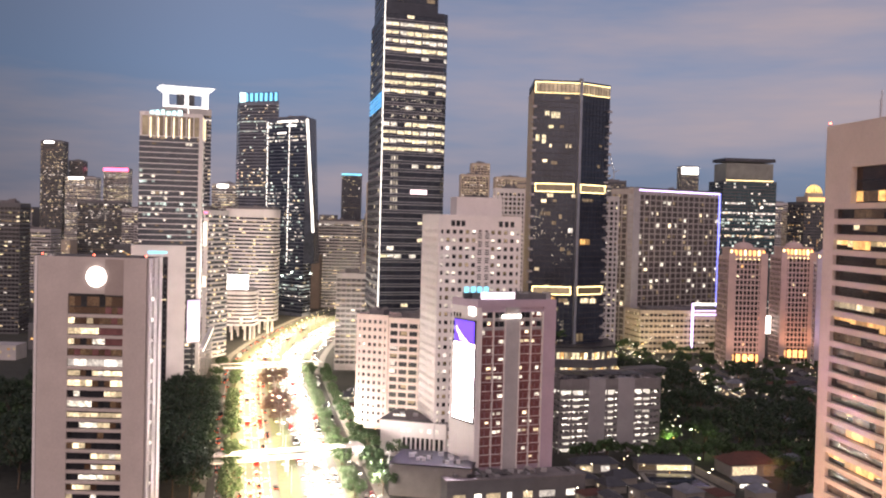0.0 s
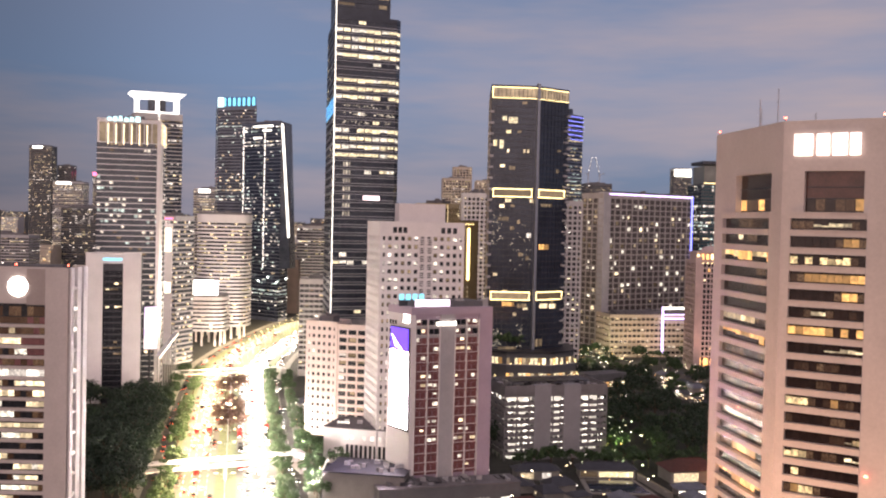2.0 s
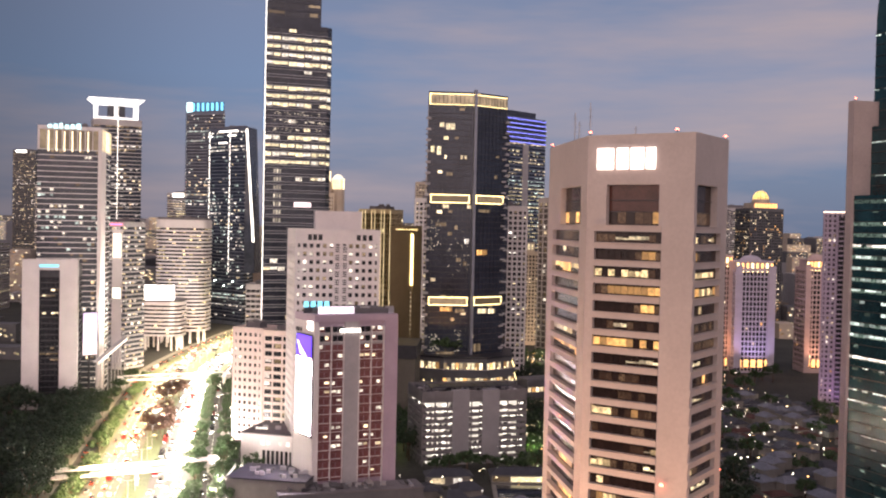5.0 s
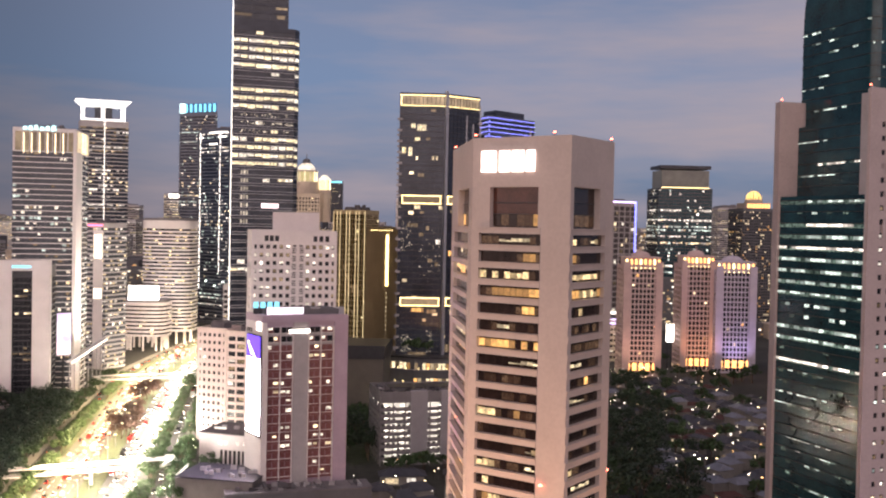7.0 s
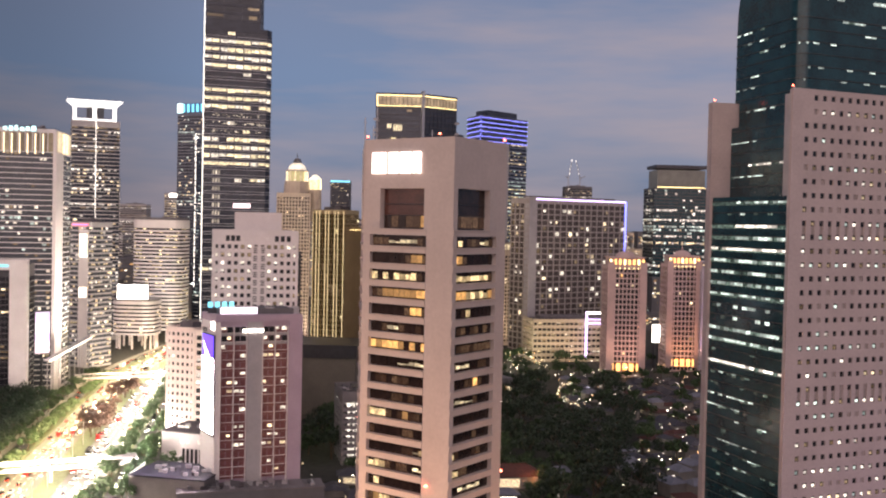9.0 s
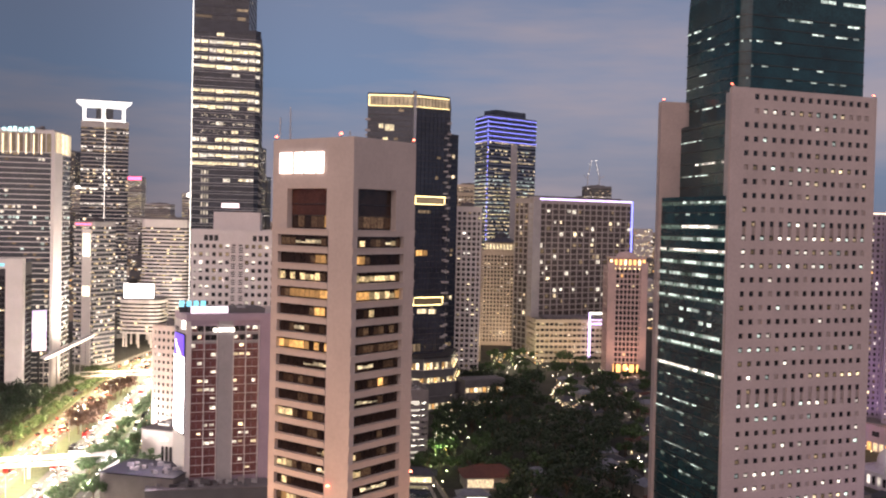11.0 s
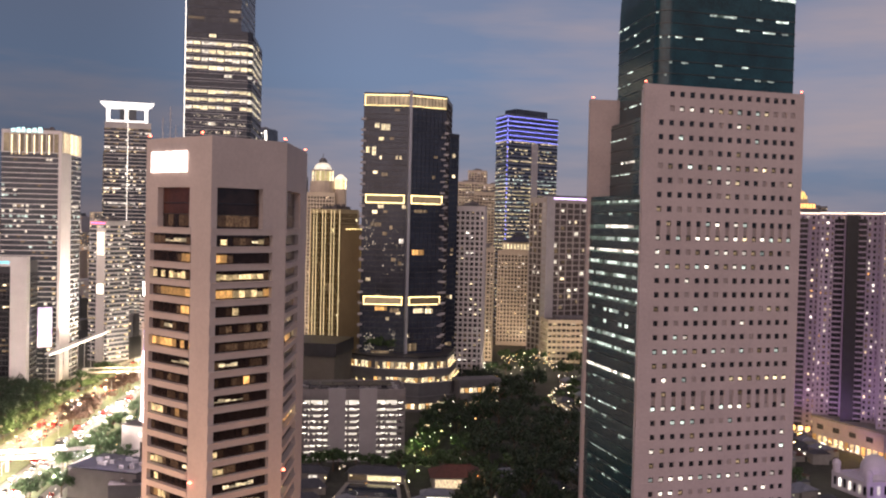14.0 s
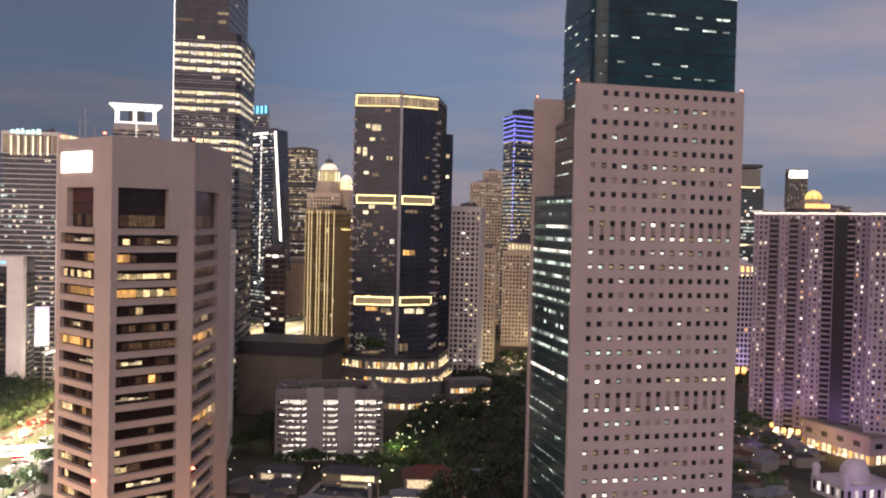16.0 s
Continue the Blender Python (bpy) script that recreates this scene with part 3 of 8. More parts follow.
def bank_tower():
    rnd = random.Random(46)
    top = thing("bank_tower", "pale pinkish concrete bank tower with ribbon windows and corner piers", "tower")
    H, ZF, FH, SPAN = 138.8, 119.8, 3.69, 1.32
    core = inset(BANK, 1.5)
    g = Geo()
    g.prism(core, 0, H - 0.9)
    part("core", g, glass_bronze, top)
    mats = [glass_bronze] + GLOWS
    mats[1] = mat("yellow lit bank office", (0.3, 0.25, 0.15), 0.3, emit=0.95, glow_col=(1.0, 0.78, 0.42), flick=0.8, grain=1.6)
    mats[7] = mat("pale lit bank office", (0.3, 0.28, 0.2), 0.3, emit=0.95, glow_col=(1.0, 0.86, 0.56), flick=0.85, grain=1.8)
    rest = Geo()
    for i, p, u, ln in edges(BANK):
        a, b = BANK_GLASS[i]
        c, d = BANK_HIGH[i]
        at_ = lambda s: (p[0] + u[0] * s * ln, p[1] + u[1] * s * ln)
        for s, e in ((0, a), (b, 1)):
            g = Geo()
            g.box(at_(s), u, (e - s) * ln, -1.5, 0.0, 0, ZF)
            part("pier", g, concrete_pink, top)
        for s, e in ((0, c), (d, 1)):
            g = Geo()
            g.box(at_(s), u, (e - s) * ln, -1.5, 0.0, ZF, H - 10.5)
            part("upper_pier", g, concrete_pink, top)
        g = Geo()
        g.box(at_(0), u, ln, -1.5, 0.0, H - 10.5, H)
        part("crown_wall", g, concrete_pink, top)
        # tall recess under the crown
        g = Geo()
        g.panel(at_(c), u, (d - c) * ln, -1.44, ZF + 2.9, H - 10.5, 0)
        part("upper_glass", g, glass_bronze if i != 0 else mat("reddish reflecting glass", (0.10, 0.04, 0.03), 0.15, var=0.4, size=5), top)
        n = 6
        for j in range(n):
            g = Geo()
            w = (d - c) * ln / n
            g.panel(at_(c + (d - c) * j / n + 0.005), u, w - 0.15, -1.40, ZF + 0.4, ZF + 2.8, 0)
            part("window_pane", g, (lit_amber if i in (0, 5) and rnd.random() < 0.4 else room_brown) if rnd.random() < 0.8 else glass_bronze, top)
        g = Geo()
        for z in (ZF + 2.8, ZF + 5.2):
            g.box(at_(c), u, (d - c) * ln, -1.4, -1.2, z, z + 0.12)
        part("transom", g, metal_dark, top)
        # storeys
        wide = (b - a) * ln
        g = Geo()
        g.box(at_(a), u, wide, -1.5, 0.15, 0, SPAN - 0.2)
        g.box(at_(a), u, wide, -1.5, 0.35, SPAN - 0.2, SPAN)
        me = g.mesh("spandrel", concrete_pink)
        n = 10 if i in BANK_ROOMS else max(3, round(wide / 2.4))
        w = wide / n
        for k in range(35):
            z = ZF - k * FH
            if z < 2:
                continue
            part("spandrel", me, None, top).location.z = z - SPAN
            mood = rnd.random()
            j = 0
            while j < n:
                run = rnd.choice((1, 2, 3, 3, 5))
                r = rnd.random()
                if mood < 0.14:
                    which = 2 if r < 0.75 else 1
                elif mood < 0.55:
                    which = rnd.choice((7, 1, 2, 9, 9, 9)) if r < 0.40 else rnd.choice((0, 9))
                else:
                    which = 9 if r < 0.5 else 0
                high = rnd.choice((0.35, 0.5, 0.65, 0.9)) if which else 0
                for _ in range(run):
                    if j >= n:
                        break
                    low = 0.0
                    if i in BANK_ROOMS and k < len(BANK_ROOMS[i]):
                        c_ = BANK_ROOMS[i][k][j]
                        which = {".": 0, "d": 9, "a": 2, "y": 1, "w": 7, "l": 1}[c_]
                        high = {".": 0, "d": 0.75, "a": 0.8, "y": rnd.choice((0.6, 0.7, 0.75)), "w": rnd.choice((0.4, 0.5, 0.6)), "l": 0.62}[c_]
                        low = 0.18 if c_ == "l" else 0.28 if c_ == "w" else 0.12
                    q = at_(a + (b - a) * j / n)
                    tall_ = FH - SPAN
                    if i in (0, 1) and k < 25:
                        key = ("bank", i, which, high, low)
                        if key not in PANE:
                            h = Geo()
                            h.panel((0, 0), u, w - 0.12, 0, 0, tall_, 0)
                            if which and high > low:
                                h.panel((0, 0), u, w - 0.05, 0.04, tall_ * low if low else tall_ * (1 - high), tall_ * (high if low else 0.96), 1)
                            PANE[key] = h.mesh("window_pane", [glass_bronze, mats[which]])
                        part("window_pane", PANE[key], None, top).location = (q[0] - u[1] * 0.95, q[1] + u[0] * 0.95, z - FH)
                    else:
                        rest.panel(q, u, w - 0.12, -0.95, z - FH, z - SPAN, 0)
                        if which:
                            rest.panel(q, u, w - 0.05, -0.91, z - FH + tall_ * (1 - high), z - SPAN - 0.1, which)
                    j += 1
    part("window", rest, mats, top, kind="stuff")
    g = Geo()
    g.prism(inset(BANK, 0.5), H - 1.2, H - 0.9)
    part("roof", g, roof_grey, top)
    g = Geo()
    g.prism(inset(BANK, 9), H - 0.9, H - 0.2)
    part("roof_plant", g, concrete_grey, top)
    for x, y in (BANK[0], BANK[5], (115.0, 201.7), BANK[2], BANK[3]):
        c = Vector((112, 230)) - Vector((x, y))
        c.normalize()
        beacon(top, x + c.x * 0.8, y + c.y * 0.8, H)
    for x, y, h in ((97, 225, 6), (98.5, 229, 4.5), (100, 222, 8), (112, 232, 4)):
        mast(top, x, y, H - 0.9, h + 1)
    for z, (x, y) in ((66.5, (113.5, 202.3)), (66.5, (129.3, 217.2)), (75, (96.2, 231))):
        g = Geo()
        g.dome((x, y), 0.5, z, 0.5, 10, 3)
        part("wall_beacon", g, lamp_red, top, "red beacon lamp on the wall")
    # glowing sign: emblem and three letter-sized blocks
    i, p, u, ln = list(edges(BANK))[0]
    sign = thing("rooftop_sign", "glowing white sign blocks on the tower crown", "sign")
    sg = mat("glowing sign face", (0.8, 0.7, 0.7), 0.4, emit=2.6, glow_col=(1.0, 0.84, 0.82))
    for s, w in ((0.10, 0.15), (0.29, 0.10), (0.42, 0.115), (0.565, 0.08)):
        g = Geo()
        g.box((p[0] + u[0] * s * ln, p[1] + u[1] * s * ln), u, w * ln, 0.05, 0.4, 131.5, 135.9)
        part("sign_block", g, sg, sign)


bank_tower()

# ---- twin-slab tower with teal glass ----
SLAB = rect(210.2, 279.2, 256.4, 300.0, 5.0)


def slab_tower():
    rnd = random.Random(12)
    top = thing("slab_tower", "office tower of a pale punched concrete slab against teal glass", "tower")
    H, FH, W = 161.0, 3.925, 1.5
    (x0, y0), (x1, y1) = SLAB[0], SLAB[1]
    u = Vector((x1 - x0, y1 - y0))
    ln, u = u.length, tuple(u.normalized())
    p = (x0, y0)
    cols = [5.2 + 3.17 * j - 0.0135 * j * j for j in range(15)]
    rows = [159.4 - FH * k for k in range(39)]
    at_ = lambda s: (p[0] + u[0] * s, p[1] + u[1] * s)
    core = Geo()
    core.box(p, u, ln, -1.3, -0.9, 0, H - 0.4)
    core.box(at_(1.6), u, ln - 1.6, -5.0, -1.3, 0, H - 1.2)
    part("slab_core", core, concrete_grey, top)
    # the punched skin: bands between the rows and posts between the windows
    g = Geo()
    slot = Geo()
    g.box(p, u, ln, -0.9, 0, rows[0], H)
    for k, z in enumerate(rows):
        z0 = z - W
        nxt = rows[k + 1] if k + 1 < len(rows) else 0.0
        long_gap = k in (9, 21)
        ends = [0.0] + [c + s * W / 2 for c in (cols if k > 1 else cols[1:]) for s in (-1, 1)] + [ln]
        for s, e in zip(ends[0::2], ends[1::2]):
            g.box(at_(s), u, e - s, -0.9, 0, z0, z)
        if long_gap:
            for c in cols:
                slot.box(at_(c - W / 2 + 0.12), u, W - 0.24, -0.9, -0.3, nxt, z0)
                for e_ in (c - W / 2, c + W / 2 - 0.12):
                    g.box(at_(e_), u, 0.12, -0.9, 0, nxt, z0)
            edge = [0.0] + [c + s * W / 2 for c in cols for s in (-1, 1)] + [ln]
            for s, e in zip(edge[0::2], edge[1::2]):
                g.box(at_(s), u, e - s, -0.9, 0, nxt, z0)
        elif z0 - nxt > 0:
            g.box(p, u, ln, -0.9, 0, nxt, z0 - 0.05)
            g.box(p, u, ln, -0.9, -0.06, z0 - 0.05, z0)
    part("punched_wall", g, concrete_slab, top)
    part("slot_panel", slot, mat("grey louvre panel", (0.30, 0.25, 0.24), 0.7, var=0.2, size=2), top, kind="stuff")
    blind = mat("drawn pale blind", (0.34, 0.29, 0.28), 0.8, var=0.25, size=1.5)
    kinds = [glass_dark, lit_white, lit_cool, lit_warm, lit_dim, blind]
    meshes = []
    for m in kinds:
        h = Geo()
        h.panel((0, 0), u, W, 0, -W, 0, 0)
        if m is blind:
            h.panel((0, 0), u, W, 0.04, -W, -0.1, 1)
        elif m is not glass_dark:
            h.panel((0.12 * u[0], 0.12 * u[1]), u, W * 0.8, 0.04, -W * 0.85, -W * 0.3, 1)
        meshes.append(h.mesh("window_pane", [glass_dark, m]))
    rest = Geo()
    # share of lit and of blinded windows in each storey, from the top
    moods = [(0.0, 0.05), (0.4, 0.35), (0.1, 0.25), (0.08, 0.02), (0.15, 0.1), (0.55, 0.3), (0.1, 0.1), (0.12, 0.15), (0.02, 0.2), (0.35, 0.0), (0.85, 0.05), (0.55, 0.2), (0.6, 0.05)]
    for k, z in enumerate(rows):
        mood, drawn = moods[k] if k < len(moods) else rnd.choice(((0.08, 0.12), (0.35, 0.25), (0.5, 0.25), (0.45, 0.3), (0.75, 0.1), (0.12, 0.05)))
        tone = rnd.choice((1, 1, 2, 3))
        shift = rnd.random()
        for j, c in enumerate(cols):
            if k < 2 and j == 0:
                continue
            near = mood * (1.6 if abs(j / 14 - shift) < 0.35 else 0.55)
            lit_now = rnd.random() < near
            w = rnd.choice((tone, tone, 1, 2, 4)) if lit_now else (5 if rnd.random() < drawn else 4 if rnd.random() < 0.06 else 0)
            q = at_(c - W / 2)
            if k < 20:
                part("window_pane", meshes[w], None, top).location = (q[0] - u[1] * 0.35, q[1] + u[0] * 0.35, z)
            else:
                rest.panel(q, u, W, -0.35, z - W, z, 0)
                if w == 5:
                    rest.panel(q, u, W, -0.31, z - W, z - 0.1, w)
                elif w:
                    rest.panel((q[0] + 0.12 * u[0], q[1] + 0.12 * u[1]), u, W * 0.8, -0.31, z - W * 0.85, z - W * 0.3, w)
    part("window", rest, kinds, top, kind="stuff")
    g = Geo()
    for s in (0.4, ln - 1.0):
        g.box(at_(s), u, 0.6, -0.5, -0.2, H, H + 0.4)
    part("roof_curb", g, concrete_grey, top)
    for s in (0.5, ln - 0.5):
        q = at_(s)
        beacon(top, q[0] - u[1] * 0.8, q[1] + u[0] * 0.8, H)
    # rear slab seen edge-on
    fin = [(196.4, 315.3), (204.6, 317.8), (262.0, 349.0), (260.0, 354.0), (196.0, 319.0)]
    g = Geo()
    g.prism(fin, 0, H)
    part("rear_slab", g, concrete_slab, top)
    beacon(top, 197.2, 316.3, H)
    # glass bodies, stepped
    mats = [glass_teal] + GLOWS

    def glassbody(pts, z0, z1, nm, on):
        g, rows_ = Geo(), Geo()
        g.prism(pts, z0, z1)
        part(nm, g, glass_teal, top)
        FG = 3.5
        n = int((z1 - z0) / FG)
        for k in range(n):
            z = z1 - 1.3 - k * FG
            sp_ = Geo()
            chance = rnd.choice((0.0, 0.1, on, on, 0.7)) if z1 > 135 else rnd.choice((0.0, 0.1, 0.25, 0.5)) if z < 80 else (0.95, 0.15, 0.9, 1.0, 0.95, 1.0, 1.0, 1.0, 0.9, 0.3, 0.25, 0.7)[k % 12]
            tone = rnd.choice((4, 4, 4, 4, 3))
            for i, q, v, l in edges(pts):
                if l < 0.3 or v[0] < -0.75:
                    continue
                m = max(1, round(l / 2.2))
                if z1 < 135 and chance > 0.6:
                    rows_.panel(q, v, l, 0.055, z - 1.25, z - 0.12, 10)
                start, hi_ = (rnd.random() * 0.6 - 0.2, rnd.uniform(0.35, 0.75)) if z1 > 135 or z < 80 else (-0.1 if k > 3 else 0.3, rnd.uniform(0.7, 1.15))
                for j in range(m):
                    if z1 < 135 and rnd.random() < (0.16 if z < 80 else 0.08):
                        rows_.panel((q[0] + v[0] * j * l / m, q[1] + v[1] * j * l / m), v, l / m, 0.05, z - rnd.uniform(0.5, 1.3), z - 0.2, 10)
                    if start <= j / m < start + (0.65 if z1 > 135 or z < 80 else 1.2) and rnd.random() < chance * 1.3:
                        rows_.panel((q[0] + v[0] * j * l / m, q[1] + v[1] * j * l / m), v, l / m - 0.08, 0.06, z - hi_, z - 0.12, tone if rnd.random() < 0.8 else 10)
            sp_.ring(pts, -0.14, 0.05, z - 0.10, z + 0.22)
            part("spandrel_band", sp_, mat("grey-green spandrel", (0.035, 0.050, 0.052), 0.35, 0.3, var=0.3, size=5), top)
        if rows_.v:
            part("lit_window", rows_, mats, top, kind="stuff")

    glassbody([(210.2, 280.7), (226, 290), (214, 326), (197.1, 316.2)], 0, 131, "lower_glass", 0.6)
    glassbody([(211.6, 282.6), (232, 294), (222, 330), (202.5, 319.5)], 131, 153, "middle_glass", 0.5)
    UP = [(214.2, 287.6), (254.5, 306.5), (247, 333), (204.8, 320.5)]
    # the front corner is rounded and the face bows out a little
    ca, cb, cd = Vector(UP[0]), (Vector(UP[1]) - Vector(UP[0])).normalized(), (Vector(UP[3]) - Vector(UP[0])).normalized()
    arc = []
    for k in range(13):
        f = k / 12
        arc.append(tuple(ca + cd * (5 * (1 - f) ** 2) + cb * (5 * f ** 2)))
    glassbody(arc + UP[1:], 153, 184, "upper_glass", 0.35)
    # curved head: shrinking storeys from the low side
    for k in range(12):
        t0, t1 = k / 12, (k + 1) / 12
        s0, s1 = 1 - math.sqrt(1 - t0 * t0), 1 - math.sqrt(1 - min(0.999, t1) ** 2)
        a, b, c, d = [Vector(q) for q in UP]
        sh = lambda f: [tuple(a.lerp(b, f * 0.5) + cd * (5 * (1 - e / 12) ** 2) + cb * (5 * (e / 12) ** 2)) for e in range(13)] + [tuple(b), tuple(c), tuple(d.lerp(c, f * 0.5))]
        g = Geo()
        lo, hi = sh(s0), sh(s1)
        n0 = len(g.v)
        z0, z1 = 184 + 44 * t0, 184 + 44 * t1
        g.v += [(x, y, z0) for x, y in lo] + [(x, y, z1) for x, y in hi]
        nn = len(lo)
        for i in range(nn):
            j = (i + 1) % nn
            g.f.append((i, j, nn + j, nn + i))
            g.m.append(0)
        g.f.append(tuple(range(nn, 2 * nn)))
        g.m.append(0)
        part("curved_glass", g, glass_teal, top)
        if k in (1, 2, 4):
            q, v = lo[12], Vector((lo[13][0] - lo[12][0], lo[13][1] - lo[12][1]))
            h = Geo()
            for j in range(14):
                if rnd.random() < 0.7:
                    h.panel((q[0] + v.x * j / 14, q[1] + v.y * j / 14), tuple(v.normalized()), v.length / 14 - 0.1, 0.06, z0 + 0.6, z0 + 1.6, 4)
            if h.v:
                part("lit_window", h, mats, top, kind="stuff")


slab_tower()

# ---- white tower with a round emblem ----


def emblem_tower():
    rnd = random.Random(5)
    top = thing("emblem_tower", "pale concrete tower with a glowing round emblem and ribbon windows", "tower")
    H, FH = 96.8, 3.72
    DEEP = 16.0
    pts = rect(-144.3, 355.0, -103.4, 355.0, DEEP)
    (x0, y), (x1, _) = pts[0], pts[1]
    wl_, wr = x0 + 12.0, x1 - 9.3
    g = Geo()
    g.prism(inset(pts, 1.2), 0, H - 1)
    part("core", g, glass_dark, top)
    u = (1.0, 0.0)
    for a, b, nm in ((x0 + 1.2, wl_, "pier"), (wr, x1 - 0.6, "pier")):
        g = Geo()
        g.box((a, y), u, b - a, -1.2, 0, 0, H)
        part(nm, g, concrete_pink, top)
    g = Geo()
    g.box((wl_, y), u, wr - wl_, -1.2, 0, H - 13.0, H)
    part("crown_wall", g, concrete_pink, top)
    g = Geo()
    g.cone((0, 0), 3.5, 3.5, 0, 0.5, 28)
    c0 = (wl_ + wr) / 2 + 3.2
    h = Geo()
    h.box((c0, y), u, wr - c0, 0.0, 0.06, H - 13.4, H - 0.6)
    part("crown_panel", h, mat("brownish stone panel", (0.34, 0.28, 0.26), 0.6, var=0.12, size=5), top)
    em = part("emblem", g, mat("glowing emblem face", (0.8, 0.8, 0.8), 0.4, emit=5.0, glow_col=(1, 0.97, 0.95)), top, "round glowing white emblem")
    em.matrix_basis = pose((wl_ + wr) / 2 + 0.2, y, H - 6.9, 90, 0, 0)
    mats = [glass_dark] + GLOWS + [glass_red]
    n = 9
    w = (wr - wl_) / n
    # rooms by storey from the top: r red glass, v dim, o amber, y yellow, w white
    rooms = ("vv.vv.vvv", "vvvvvvrvr", "yvvyvvvrv", "yyyyyrrrr", "yv.vwwrrr", "vrvvrvrvv", "wwwwwwwww", "yyv.ywyyy", "yyyyv.vyy", ".w....yyy", "wwwwv..vv",
             "yyyyyyyyy", "..wwwyyv.", ".....v...", "vyyv.....", "....yyywy", "...vwyyy.", "..wwwwyyv", "vyyyv....")
    for k in range(23):
        z = H - 13.95 - k * FH
        if k > 1:
            g = Geo()
            g.box((wl_, y), u, wr - wl_, -1.2, 0.1, z, z + 1.12)
            part("spandrel", g, concrete_pink, top)
        hgt = rnd.uniform(0.45, 0.7)
        for j in range(n):
            c_ = rooms[k][j] if k < len(rooms) else rnd.choice("...vvyyw")
            which = {".": 0, "v": 9, "r": len(mats) - 1, "o": 2, "a": 2, "y": 1, "w": 3 if k == 6 else 8}[c_]
            lo = z - FH + (1.12 if k > 0 else 0.0)
            h = Geo()
            h.panel((wl_ + j * w, y), u, w - 0.06, -0.9, lo, z + (0.9 if k == 0 else 0.0), 0)
            if which:
                h.panel((wl_ + j * w, y), u, w - 0.03, -0.86, lo + 0.2 if c_ in "rv" else lo + (0.1 if k == 6 else 0.35), z - (0.1 if c_ in "rv" or k == 6 else 2.5 * (0.75 - hgt)), 1)
            part("window_pane", h, [glass_dark, mats[which]], top)
    # side walls: slots with lit edges
    for sx, uu, nm in ((x1, (0.0, 1.0), "side"), (x0, (0.0, -1.0), "side")):
        p0 = (sx, y + (1.2 if uu[1] > 0 else DEEP))
        g = Geo()
        for near, far, wide in ((0.0, DEEP, 3.0), (6.0, DEEP - 6, 4.0), (12.0, DEEP - 12, 4.0)):
            g = Geo()
            g.box((sx, y + near) if uu[1] > 0 else (sx, y + far), uu, wide, -1.0, 0, 0, H)
            part("side_wall", g, concrete_white, top)
        for k in range(12):
            z = H - 8 - k * 7.4
            h = Geo()
            h.box((sx, y + 3.0) if uu[1] > 0 else (sx, y + DEEP - 3), uu, 3.0, -1.0, -0.2, z, z + 1.1)
            part("side_sill", h, lit_white if k % 3 else concrete_white, top)
    g = Geo()
    g.prism(inset(pts, 1.3), H - 1.2, H - 0.6)
    part("roof", g, roof_grey, top)
    g = Geo()
    g.prism(inset(pts, 5), H - 0.6, H + 0.6)
    part("roof_plant", g, concrete_dark, top)
    for x in (x0 + 2, (x0 + x1) / 2, x1 - 2):
        beacon(top, x, y + 2, H)


emblem_tower()


# ---- slim dark tower between pale piers ----
def pier_tower():
    top = thing("pier_tower", "dark glazed tower between two broad pale piers", "tower")
    H = 92.5
    pts = rect(-190.0, 612.0, -158.0, 620.0, 26)
    tower("", "", inset(pts, 0.8), H - 3, metal_dark, glass_dark, 3.6, 0.7, 2.6, 0.1, 0.3, 0.15, {lit_office: 3, lit_warm: 2, lit_dim: 3}, rowy=0.75, seed=8, tall=(0.25, 0.45), wide=(0.8, 1.0), crown=8, base=top, roofkit=False)
    u = Vector((pts[1][0] - pts[0][0], pts[1][1] - pts[0][1]))
    ln, u = u.length, tuple(u.normalized())
    for a, b in ((0, 0.30), (0.66, 0.98)):
        g = Geo()
        g.box((pts[0][0] + u[0] * a * ln, pts[0][1] + u[1] * a * ln), u, (b - a) * ln, -6, 0.6, 0, H)
        part("pier", g, concrete_white, top)
    g = Geo()
    g.box(pts[0], u, ln * 0.98, -5, 0.4, H - 6.5, H - 0.1)
    part("crown_wall", g, concrete_white, top)
    strip(top, "sign", (pts[0][0] + u[0] * 10, pts[0][1] + u[1] * 10), (pts[0][0] + u[0] * 21, pts[0][1] + u[1] * 21), H - 4.6, H - 3.2, lamp_cyan, off=0.42, label="small glowing blue and white sign")
    v = (-u[1], u[0])
    p = pts[1]
    strip(top, "edge_light", (p[0] - 1.2, p[1] + 0.2), (p[0] - 0.9, p[1] + 0.3), 4, H - 7, lamp_white, off=0.62)


pier_tower()


